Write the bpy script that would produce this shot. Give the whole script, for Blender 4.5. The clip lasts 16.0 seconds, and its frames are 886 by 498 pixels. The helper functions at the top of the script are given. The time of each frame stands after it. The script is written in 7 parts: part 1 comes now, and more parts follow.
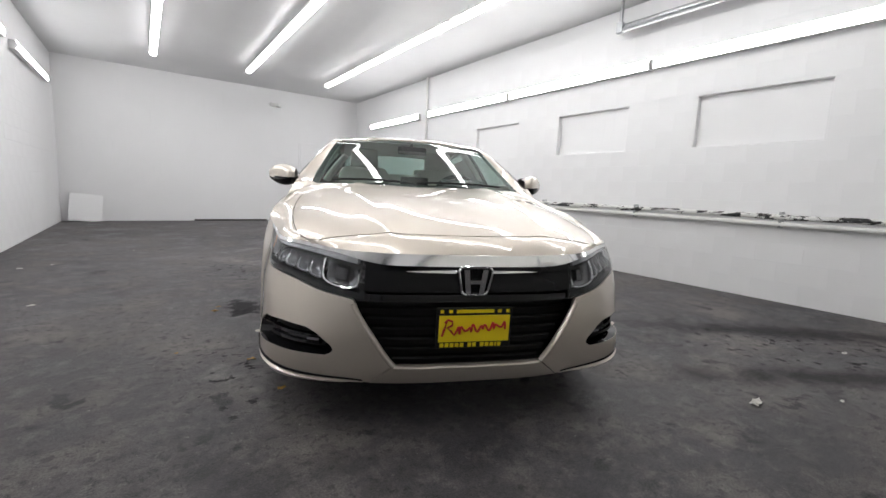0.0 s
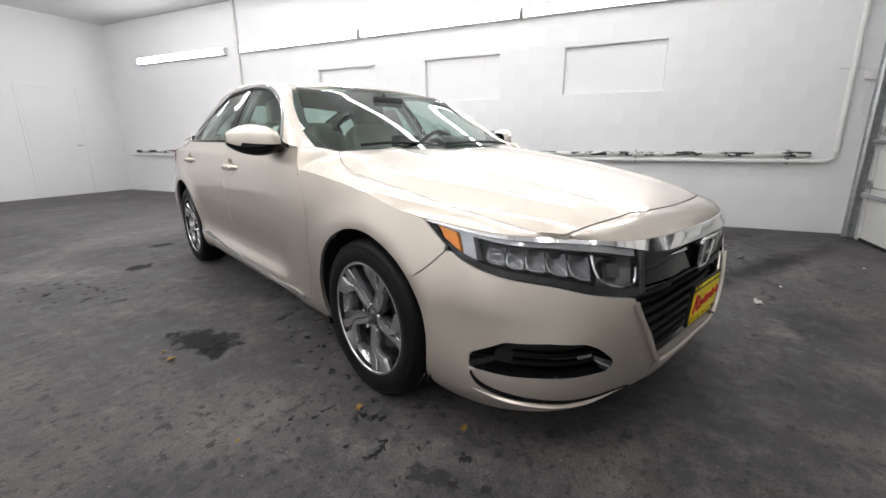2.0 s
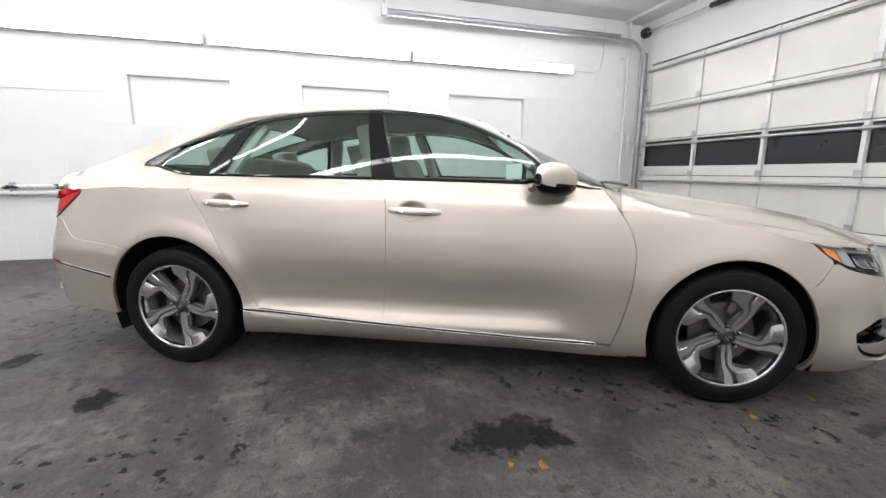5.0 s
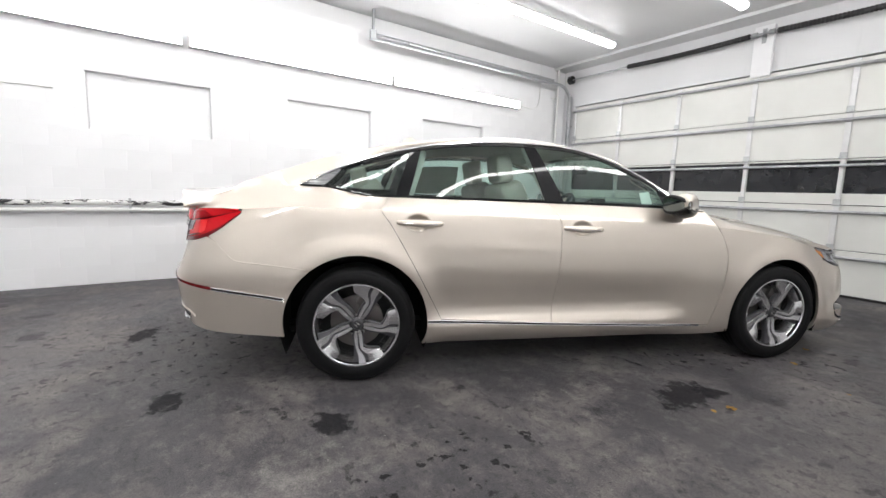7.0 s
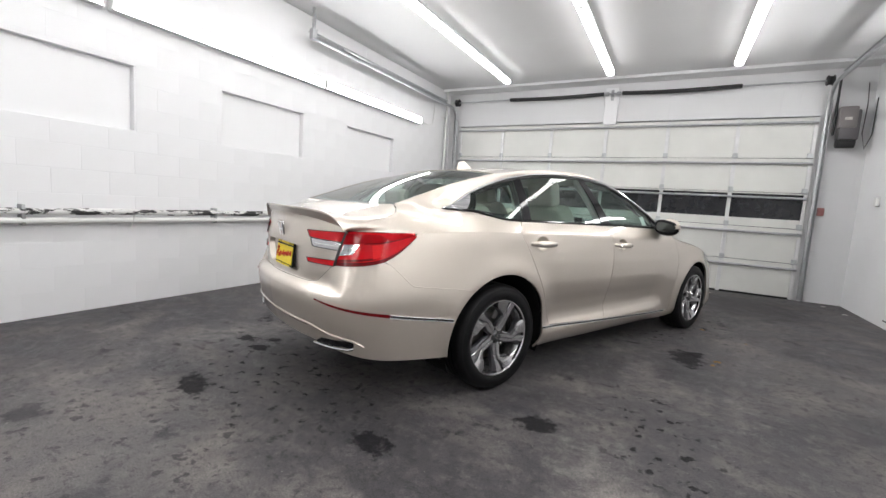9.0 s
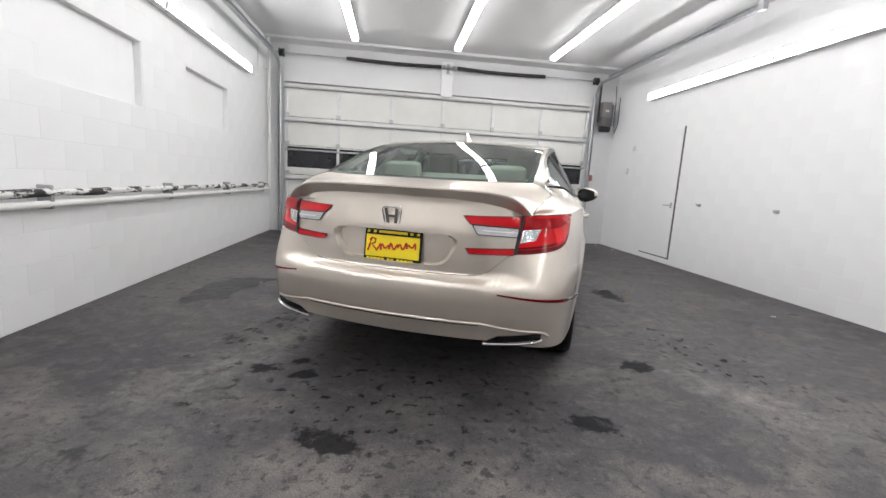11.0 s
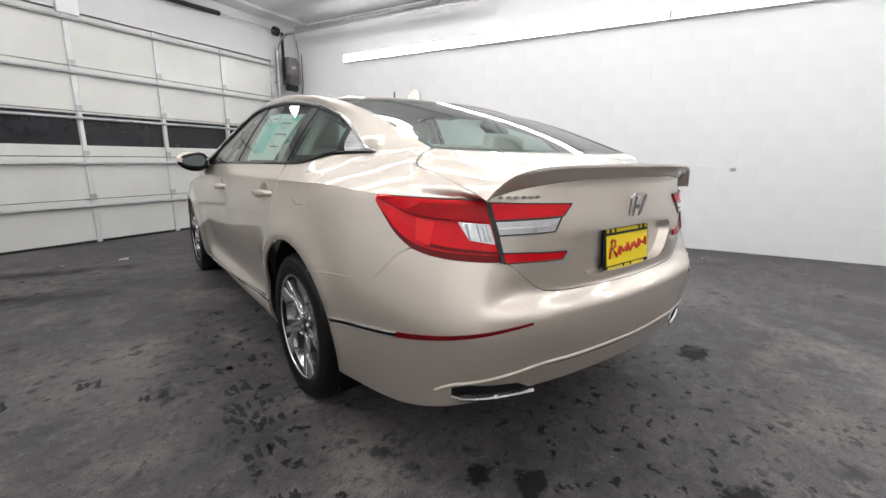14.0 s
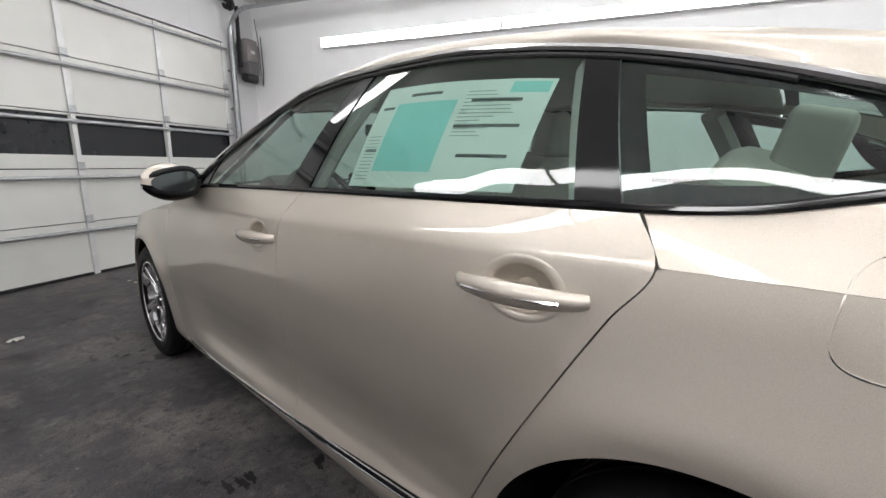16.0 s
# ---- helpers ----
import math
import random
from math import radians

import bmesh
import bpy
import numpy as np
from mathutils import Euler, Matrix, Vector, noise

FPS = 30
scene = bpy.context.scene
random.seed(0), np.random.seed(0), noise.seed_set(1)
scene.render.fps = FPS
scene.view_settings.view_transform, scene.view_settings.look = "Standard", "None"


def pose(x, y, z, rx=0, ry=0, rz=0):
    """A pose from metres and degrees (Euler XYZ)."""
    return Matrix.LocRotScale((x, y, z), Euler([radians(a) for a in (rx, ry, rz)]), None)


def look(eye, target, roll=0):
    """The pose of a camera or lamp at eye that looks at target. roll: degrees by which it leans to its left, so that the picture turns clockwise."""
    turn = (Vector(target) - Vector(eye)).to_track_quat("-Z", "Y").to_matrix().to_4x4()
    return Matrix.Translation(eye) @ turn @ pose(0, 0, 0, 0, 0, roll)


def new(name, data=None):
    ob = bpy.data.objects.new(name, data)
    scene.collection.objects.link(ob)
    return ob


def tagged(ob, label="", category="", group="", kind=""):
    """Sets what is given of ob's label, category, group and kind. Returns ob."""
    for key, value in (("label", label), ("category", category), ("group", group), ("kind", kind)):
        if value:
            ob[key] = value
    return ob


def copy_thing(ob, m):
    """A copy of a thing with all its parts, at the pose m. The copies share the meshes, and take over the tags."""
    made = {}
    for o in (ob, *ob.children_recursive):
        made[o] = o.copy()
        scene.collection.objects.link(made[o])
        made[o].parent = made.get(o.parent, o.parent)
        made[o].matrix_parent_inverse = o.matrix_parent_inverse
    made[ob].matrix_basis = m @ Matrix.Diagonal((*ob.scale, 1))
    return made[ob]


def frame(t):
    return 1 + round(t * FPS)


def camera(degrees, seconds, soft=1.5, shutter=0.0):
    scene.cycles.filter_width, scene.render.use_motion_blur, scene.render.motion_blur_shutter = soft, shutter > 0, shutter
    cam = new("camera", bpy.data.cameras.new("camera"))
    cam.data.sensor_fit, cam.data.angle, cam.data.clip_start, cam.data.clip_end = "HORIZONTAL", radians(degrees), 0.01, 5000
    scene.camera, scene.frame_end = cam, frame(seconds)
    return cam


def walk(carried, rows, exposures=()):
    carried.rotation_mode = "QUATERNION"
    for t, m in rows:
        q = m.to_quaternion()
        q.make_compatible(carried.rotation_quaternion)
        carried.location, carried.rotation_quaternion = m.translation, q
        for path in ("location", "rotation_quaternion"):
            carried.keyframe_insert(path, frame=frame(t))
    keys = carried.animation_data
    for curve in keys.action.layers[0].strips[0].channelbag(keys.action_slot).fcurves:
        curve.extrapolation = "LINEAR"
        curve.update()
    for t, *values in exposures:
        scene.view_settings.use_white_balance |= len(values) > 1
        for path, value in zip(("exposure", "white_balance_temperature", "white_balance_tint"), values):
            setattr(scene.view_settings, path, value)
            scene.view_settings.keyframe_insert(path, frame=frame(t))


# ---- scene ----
import collections

cam = camera(92.7, 16.0)
PATH = [
    (0, (0.235, 0.184, 0.97), (1.384, 1.799, 0.703), 2.5),
    (0.5, (-0.036, 0.506, 0.982), (1.287, 1.955, 0.593), 2.9),
    (1, (-0.323, 0.842, 1.005), (1.208, 2.075, 0.637), 0.1),
    (1.5, (-0.481, 1.23, 1.019), (1.173, 2.256, 0.56), 0.4),
    (2, (-0.53, 1.692, 1.04), (1.238, 2.485, 0.544), -0.4),
    (2.5, (-0.554, 2.141, 1.049), (1.294, 2.691, 0.517), -0.5),
    (3, (-0.563, 2.588, 1.049), (1.324, 2.929, 0.483), 1.7),
    (3.5, (-0.67, 3.071, 1.069), (1.264, 3.152, 0.566), 1.3),
    (4, (-0.657, 3.533, 1.073), (1.284, 3.39, 0.61), 2.6),
    (4.2, (-0.671, 3.734, 1.067), (1.275, 3.524, 0.655), 0.4),
    (4.75, (-0.642, 4.232, 1.072), (1.288, 3.795, 0.696), 0.4),
    (5.25, (-0.574, 4.657, 1.081), (1.308, 4.024, 0.752), 0.5),
    (5.75, (-0.48, 5.075, 1.09), (1.335, 4.267, 0.803), 0.5),
    (6.3, (-0.362, 5.545, 1.094), (1.371, 4.583, 0.827), 0.5),
    (6.5, (-0.332, 5.726, 1.091), (1.377, 4.716, 0.849), 0.4),
    (7, (-0.209, 6.16, 1.087), (1.422, 5.034, 0.82), 1.8),
    (7.5, (0.035, 6.564, 1.105), (1.568, 5.31, 0.824), 3.8),
    (8, (0.286, 7.008, 1.11), (1.675, 5.59, 0.865), 3.6),
    (8.5, (0.657, 7.337, 1.129), (1.847, 5.744, 0.916), 4.0),
    (9, (1.076, 7.666, 1.135), (2.015, 5.913, 0.919), 3.7),
    (9.2, (1.254, 7.76, 1.123), (2.095, 5.956, 0.932), 3.6),
    (9.7, (1.738, 7.983, 1.117), (2.318, 6.049, 0.907), 3.5),
    (10.25, (2.352, 8.056, 1.103), (2.614, 6.04, 0.842), 3.5),
    (10.8, (2.972, 7.971, 1.09), (2.877, 5.957, 0.783), 3.4),
    (11.3, (3.471, 7.773, 1.085), (3.013, 5.851, 0.774), 3.3),
    (11.5, (3.655, 7.674, 1.094), (3.072, 5.78, 0.83), 3.0),
    (12, (4.096, 7.423, 1.09), (3.101, 5.699, 0.892), 3.3),
    (12.5, (4.453, 7.121, 1.075), (3.162, 5.619, 0.799), 2.3),
    (13, (4.727, 6.758, 1.075), (3.228, 5.461, 0.808), 1.1),
    (13.5, (4.872, 6.375, 1.082), (3.208, 5.326, 0.724), -1.1),
    (14, (4.864, 5.971, 1.076), (3.149, 5.03, 0.661), 0.4),
    (14.5, (4.819, 5.533, 1.085), (3.024, 4.778, 0.629), -2.4),
    (15, (4.625, 5.119, 1.091), (2.817, 4.389, 0.648), 0.4),
    (15.5, (4.433, 4.701, 1.097), (2.589, 4.028, 0.716), 0.6),
    (16, (4.165, 4.323, 1.116), (2.313, 3.675, 0.73), 0.1),
]
walk(cam, [(t, look(eye, target, roll)) for t, eye, target, roll in PATH], [(0.0, -0.05), (1.0, 0.02), (2.0, 0.15), (3.5, 0.25), (6.5, 0.30), (7.5, 0.26), (9.0, 0.07), (12.0, 0.10), (13.5, 0.06), (15.0, 0.08), (15.5, 0.07), (16.0, -0.06)])

# ---------------------------------------------------------------- world and exposure
world = bpy.data.worlds.new("world")
scene.world = world
world.use_nodes = True
world.node_tree.nodes["Background"].inputs[0].default_value = (0.004, 0.005, 0.008, 1)
world.node_tree.nodes["Background"].inputs[1].default_value = 1.0
LAMP, WALL_LAMP = 15.5, 26.0          # radiance of the fluorescent diffusers on ceiling and walls

# ---------------------------------------------------------------- materials
def nodes_of(name):
    m = bpy.data.materials.new(name)
    m.use_nodes = True
    nt = m.node_tree
    return m, nt, nt.nodes["Principled BSDF"]


def noise_node(nt, scale, detail=4.0, rough=0.55, coord="Object", stretch=None):
    tc = nt.nodes.new("ShaderNodeTexCoord")
    n = nt.nodes.new("ShaderNodeTexNoise")
    n.inputs["Scale"].default_value, n.inputs["Detail"].default_value, n.inputs["Roughness"].default_value = scale, detail, rough
    src = tc.outputs[coord]
    if stretch:
        mp = nt.nodes.new("ShaderNodeMapping")
        mp.inputs["Scale"].default_value = stretch
        nt.links.new(src, mp.inputs["Vector"])
        src = mp.outputs[0]
    nt.links.new(src, n.inputs["Vector"])
    return n


def ramp_node(nt, fac, stops):
    r = nt.nodes.new("ShaderNodeValToRGB")
    el = r.color_ramp.elements
    while len(el) < len(stops):
        el.new(0.5)
    for e, (p, c) in zip(el, stops):
        e.position = p
        e.color = (*c, 1) if len(c) == 3 else c
    nt.links.new(fac, r.inputs[0])
    return r


def mix_node(nt, fac, a, b, blend="MIX"):
    m = nt.nodes.new("ShaderNodeMix")
    m.data_type, m.blend_type = "RGBA", blend
    for sock, val in ((m.inputs[0], fac), (m.inputs[6], a), (m.inputs[7], b)):
        if isinstance(val, (int, float)):
            sock.default_value = val
        elif isinstance(val, tuple):
            sock.default_value = (*val, 1)
        else:
            nt.links.new(val, sock)
    return m.outputs[2]


def bump_into(nt, bsdf, height, strength, distance):
    b = nt.nodes.new("ShaderNodeBump")
    b.inputs["Strength"].default_value, b.inputs["Distance"].default_value = strength, distance
    nt.links.new(height, b.inputs["Height"])
    nt.links.new(b.outputs[0], bsdf.inputs["Normal"])


def plain(name, color, rough=0.5, metal=0.0, vary=0.08, scale=6.0, bump=0.0, bscale=150.0, coat=0.0, coat_rough=0.05, spec=0.5):
    """A surface with two scales of variation: broad staining and fine grain."""
    m, nt, b = nodes_of(name)
    n1 = noise_node(nt, scale, 3.0)
    n2 = noise_node(nt, bscale, 2.0)
    lo = tuple(c * (1 - vary) for c in color)
    hi = tuple(min(1.0, c * (1 + vary)) for c in color)
    r = ramp_node(nt, n1.outputs[0], [(0.3, lo), (0.7, hi)])
    nt.links.new(r.outputs[0], b.inputs["Base Color"])
    rr = nt.nodes.new("ShaderNodeMapRange")
    rr.inputs["To Min"].default_value, rr.inputs["To Max"].default_value = max(0.0, rough - 0.06), min(1.0, rough + 0.06)
    nt.links.new(n1.outputs[0], rr.inputs[0])
    nt.links.new(rr.outputs[0], b.inputs["Roughness"])
    b.inputs["Metallic"].default_value = metal
    b.inputs["Coat Weight"].default_value, b.inputs["Coat Roughness"].default_value = coat, coat_rough
    b.inputs["Specular IOR Level"].default_value = spec
    if bump:
        bump_into(nt, b, n2.outputs[0], bump, 0.002)
    return m


def wall_paint(name, color, stain=0.04):
    """Thick white paint over masonry: roller texture, faint grey streaks and smudges."""
    m, nt, b = nodes_of(name)
    big = noise_node(nt, 0.7, 4.0, coord="Object")
    streak = noise_node(nt, 3.0, 5.0, stretch=(6.0, 6.0, 0.5))
    fine = noise_node(nt, 90.0, 3.0)
    info = nt.nodes.new("ShaderNodeObjectInfo")
    dark = tuple(c * (1 - stain * 2) for c in color)
    c1 = ramp_node(nt, big.outputs[0], [(0.35, tuple(c * (1 - stain) for c in color)), (0.65, color)])
    c2 = mix_node(nt, ramp_node(nt, streak.outputs[0], [(0.62, (0, 0, 0)), (0.78, (0.55, 0.55, 0.55))]).outputs[0], c1.outputs[0], dark)
    c3 = mix_node(nt, ramp_node(nt, info.outputs["Random"], [(0.0, (0, 0, 0)), (1.0, (0.12, 0.12, 0.12))]).outputs[0], c2, tuple(c * 0.96 for c in color))
    nt.links.new(c3, b.inputs["Base Color"])
    b.inputs["Roughness"].default_value = 0.5
    bump_into(nt, b, fine.outputs[0], 0.25, 0.002)
    return m


# broad stains on the floor: x, y, half-length, half-width, heading, darkness, roughness
STAINS = ((0.86, 3.74, 0.25, 0.13, 100, 0.82, 0.7), (0.80, 3.58, 0.12, 0.08, 60, 0.82, 0.7), (4.70, 3.83, 0.50, 0.22, 72, 0.97, 0.15), (4.45, 3.50, 0.17, 0.08, 20, 0.95, 0.15),
          (1.59, 5.52, 0.13, 0.09, 20, 0.9, 0.7), (2.21, 6.15, 0.15, 0.08, 160, 0.9, 0.7), (3.40, 6.27, 0.17, 0.09, 150, 0.9, 0.7), (3.875, 5.56, 0.09, 0.07, 10, 0.9, 0.7), (3.62, 5.65, 0.09, 0.07, 30, 0.9, 0.7), (3.68, 5.47, 0.07, 0.05, 30, 0.9, 0.7),
          (2.9, 6.0, 1.3, 0.6, 165, 0.22, 0.6), (3.65, 4.1, 1.3, 0.32, 67, 0.30, 0.6), (4.3, 1.2, 1.6, 0.22, 140, 0.75, 0.6), (3.7, 0.6, 1.6, 0.18, 145, 0.75, 0.6), (0.05, 3.5, 2.0, 0.55, 88, 0.15, 0.6), (0.2, 0.6, 1.5, 1.2, 60, 0.40, 0.6), (2.4, 0.2, 1.2, 0.8, 20, 0.22, 0.6))
# stretches with many small drips: x, y, half-length, half-width, heading
DRIPPED = ((3.2, 5.9, 1.3, 0.75, 165), (3.62, 4.2, 1.7, 0.42, 67), (1.15, 3.2, 1.0, 0.28, 60), (1.0, 5.3, 0.9, 0.4, 110), (0.55, 2.5, 0.7, 0.3, 90), (4.0, 1.0, 1.4, 0.6, 142))
SCUFFS = ((3.60, 4.62, 0.34, 0.13, 150, 0.85), (3.37, 3.70, 0.35, 0.12, 70, 0.65), (0.55, 2.45, 0.30, 0.10, 110, 0.4), (1.2, 5.9, 0.7, 0.25, 120, 0.45), (4.1, 5.6, 0.6, 0.3, 60, 0.4), (2.0, 7.0, 0.8, 0.3, 10, 0.35))


def patch_mask(nt, n, x, y, a, b, heading, ragged, edge):
    """1 inside a ragged ellipse on the floor, fading over its edge."""
    tc = nt.nodes.new("ShaderNodeTexCoord")
    mp = nt.nodes.new("ShaderNodeMapping")
    mp.vector_type = "TEXTURE"
    mp.inputs["Location"].default_value = (x, y, 0)
    mp.inputs["Rotation"].default_value = (0, 0, radians(heading))
    mp.inputs["Scale"].default_value = (a, b, 1)
    nt.links.new(tc.outputs["Object"], mp.inputs["Vector"])
    ln = nt.nodes.new("ShaderNodeVectorMath")
    ln.operation = "LENGTH"
    nt.links.new(mp.outputs[0], ln.inputs[0])
    ad = nt.nodes.new("ShaderNodeMath")
    ad.operation = "MULTIPLY_ADD"
    nt.links.new(n.outputs[0], ad.inputs[0])
    ad.inputs[1].default_value = ragged
    nt.links.new(ln.outputs["Value"], ad.inputs[2])
    mr = nt.nodes.new("ShaderNodeMapRange")
    mr.inputs["From Min"].default_value, mr.inputs["From Max"].default_value = 0.5 * ragged + 1 - edge, 0.5 * ragged + 1
    mr.inputs["To Min"].default_value, mr.inputs["To Max"].default_value = 1.0, 0.0
    nt.links.new(ad.outputs[0], mr.inputs[0])
    return mr.outputs[0]


def times(nt, a, k):
    m = nt.nodes.new("ShaderNodeMath")
    m.operation = "MULTIPLY"
    nt.links.new(a, m.inputs[0])
    if isinstance(k, float):
        m.inputs[1].default_value = k
    else:
        nt.links.new(k, m.inputs[1])
    return m.outputs[0]


def floor_material():
    """Old dark asphalt floor: grey dusty wear, brownish scuffs, damp blotches with crisp edges, scratches and speckle."""
    m, nt, b = nodes_of("asphalt_floor")
    broad = noise_node(nt, 0.45, 6.0, 0.6)
    mid = noise_node(nt, 1.9, 8.0, 0.66)
    blot = noise_node(nt, 3.4, 7.0, 0.60)
    spots = noise_node(nt, 11.0, 4.0, 0.55)
    grain = noise_node(nt, 130.0, 4.0, 0.75)
    dust = noise_node(nt, 9.0, 9.0, 0.78)
    scr = noise_node(nt, 6.0, 8.0, 0.75, stretch=(1.0, 7.0, 1.0))
    k = lambda v: (v, v, v)
    base = ramp_node(nt, broad.outputs[0], [(0.36, (0.040, 0.038, 0.044)), (0.50, (0.072, 0.067, 0.071)), (0.63, (0.112, 0.104, 0.104))])
    c = mix_node(nt, ramp_node(nt, mid.outputs[0], [(0.50, k(0)), (0.64, k(0.85))]).outputs[0], base.outputs[0], (0.165, 0.150, 0.142))
    c = mix_node(nt, ramp_node(nt, mid.outputs[0], [(0.36, k(0.8)), (0.48, k(0))]).outputs[0], c, (0.031, 0.030, 0.035))
    c = mix_node(nt, ramp_node(nt, dust.outputs[0], [(0.50, k(0)), (0.70, k(0.60))]).outputs[0], c, (0.20, 0.185, 0.175))
    c = mix_node(nt, ramp_node(nt, scr.outputs[0], [(0.60, k(0)), (0.72, k(0.28))]).outputs[0], c, (0.21, 0.19, 0.18))
    c = mix_node(nt, ramp_node(nt, blot.outputs[0], [(0.335, k(0.85)), (0.375, k(0))]).outputs[0], c, (0.022, 0.021, 0.024))
    gate = nt.nodes.new("ShaderNodeMath")
    gate.operation = "MULTIPLY"
    nt.links.new(ramp_node(nt, spots.outputs[0], [(0.60, k(0)), (0.64, k(0.8))]).outputs[0], gate.inputs[0])
    nt.links.new(ramp_node(nt, broad.outputs[0], [(0.46, k(0)), (0.56, k(1))]).outputs[0], gate.inputs[1])
    c = mix_node(nt, gate.outputs[0], c, (0.026, 0.024, 0.026))
    # fine dark pitting, pale scratches and chalky specks
    pits = noise_node(nt, 24.0, 6.0, 0.7)
    c = mix_node(nt, ramp_node(nt, pits.outputs[0], [(0.36, k(0.75)), (0.47, k(0))]).outputs[0], c, (0.030, 0.028, 0.031))
    s2 = noise_node(nt, 3.2, 9.0, 0.8, stretch=(5.0, 1.0, 1.0))
    c = mix_node(nt, ramp_node(nt, s2.outputs[0], [(0.60, k(0)), (0.70, k(0.35))]).outputs[0], c, (0.19, 0.18, 0.17))
    speck = noise_node(nt, 55.0, 2.0, 0.5)
    c = mix_node(nt, ramp_node(nt, speck.outputs[0], [(0.735, k(0)), (0.76, k(0.7))]).outputs[0], c, (0.34, 0.33, 0.31))
    rag, rag2 = noise_node(nt, 5.5, 7.0, 0.62), noise_node(nt, 15.0, 6.0, 0.62)
    for (x, y, a, b2, hd, amt) in SCUFFS:
        c = mix_node(nt, times(nt, times(nt, patch_mask(nt, rag, x, y, a, b2, hd, 1.6, 0.8), ramp_node(nt, dust.outputs[0], [(0.40, k(0)), (0.62, k(1))]).outputs[0]), amt), c, (0.30, 0.28, 0.26))
    rough_mix = []
    for (x, y, a, b2, hd, amt, ro) in STAINS:
        mk = times(nt, patch_mask(nt, rag2 if a < 0.3 else rag, x, y, a, b2, hd, 1.3 if ro < 0.3 else 2.6 if a < 0.3 else 1.8 if amt > 0.6 else 2.4, 0.14 if ro < 0.3 else 0.35 if amt > 0.8 else 0.7), amt)
        rough_mix.append((mk, ro))
        c = mix_node(nt, mk, c, (0.0105, 0.010, 0.0115))
    drops = noise_node(nt, 13.0, 5.0, 0.58)
    dmask = ramp_node(nt, drops.outputs[0], [(0.585, k(0)), (0.625, k(0.9))]).outputs[0]
    for (x, y, a, b2, hd) in DRIPPED:
        mk = times(nt, patch_mask(nt, rag, x, y, a, b2, hd, 1.6, 0.6), dmask)
        rough_mix.append((mk, 0.7))
        c = mix_node(nt, mk, c, (0.0125, 0.012, 0.013))
    sp = ramp_node(nt, grain.outputs[0], [(0.36, k(0.45)), (0.64, k(1.45))])
    c = mix_node(nt, 0.7, c, sp.outputs[0], "MULTIPLY")
    nt.links.new(c, b.inputs["Base Color"])
    rr = ramp_node(nt, mid.outputs[0], [(0.36, k(0.40)), (0.60, k(0.66))]).outputs[0]
    for mk, ro in rough_mix:
        rr = mix_node(nt, mk, rr, k(ro))
    nt.links.new(rr, b.inputs["Roughness"])
    sl = k(0.28)
    for mk, ro in rough_mix:
        sl = mix_node(nt, mk, sl, k(0.2 if ro < 0.3 else 0.08))
    nt.links.new(sl, b.inputs["Specular IOR Level"])
    add = nt.nodes.new("ShaderNodeMath")
    add.operation = "ADD"
    nt.links.new(grain.outputs[0], add.inputs[0])
    nt.links.new(dust.outputs[0], add.inputs[1])
    bump_into(nt, b, add.outputs[0], 0.5, 0.005)
    return m


def glowing(name, color, strength):
    m, nt, b = nodes_of(name)
    n = noise_node(nt, 4.0, 2.0)
    r = ramp_node(nt, n.outputs[0], [(0.3, tuple(c * 0.94 for c in color)), (0.7, color)])
    nt.links.new(r.outputs[0], b.inputs["Emission Color"])
    b.inputs["Base Color"].default_value = (0.8, 0.8, 0.8, 1)
    b.inputs["Emission Strength"].default_value = strength
    return m


def window_glass(name, tint, ior=1.5):
    """Thin automotive glass: tinted see-through with true Fresnel gloss."""
    m, nt, b = nodes_of(name)
    nt.nodes.remove(b)
    out = nt.nodes["Material Output"]
    tr = nt.nodes.new("ShaderNodeBsdfTransparent")
    tr.inputs[0].default_value = (*tint, 1)
    gl = nt.nodes.new("ShaderNodeBsdfGlossy")
    gl.inputs["Roughness"].default_value = 0.012
    lw = nt.nodes.new("ShaderNodeLayerWeight")
    lw.inputs[0].default_value = 0.5
    pw = nt.nodes.new("ShaderNodeMath")
    pw.operation = "POWER"
    pw.inputs[1].default_value = 5.0
    nt.links.new(lw.outputs["Facing"], pw.inputs[0])
    r0 = ((ior - 1) / (ior + 1)) ** 2 * 1.9
    fr = nt.nodes.new("ShaderNodeMapRange")
    fr.inputs["To Min"].default_value, fr.inputs["To Max"].default_value = r0, 1.0
    nt.links.new(pw.outputs[0], fr.inputs[0])
    mx = nt.nodes.new("ShaderNodeMixShader")
    nt.links.new(fr.outputs[0], mx.inputs[0])
    nt.links.new(tr.outputs[0], mx.inputs[1])
    nt.links.new(gl.outputs[0], mx.inputs[2])
    nt.links.new(mx.outputs[0], out.inputs[0])
    return m


def car_paint(name, color):
    m, nt, b = nodes_of(name)
    flake = noise_node(nt, 900.0, 1.0)
    dust = noise_node(nt, 3.0, 5.0)
    r = ramp_node(nt, flake.outputs[0], [(0.3, tuple(c * 0.90 for c in color)), (0.7, tuple(c * 1.08 for c in color))])
    c = mix_node(nt, ramp_node(nt, dust.outputs[0], [(0.4, (0, 0, 0)), (0.8, (0.12, 0.12, 0.12))]).outputs[0], r.outputs[0], tuple(x * 0.85 for x in color))
    nt.links.new(c, b.inputs["Base Color"])
    b.inputs["Metallic"].default_value = 0.80
    b.inputs["Roughness"].default_value = 0.40
    b.inputs["Coat IOR"].default_value = 1.65
    b.inputs["Coat Weight"].default_value = 1.0
    b.inputs["Coat Roughness"].default_value = 0.015
    return m


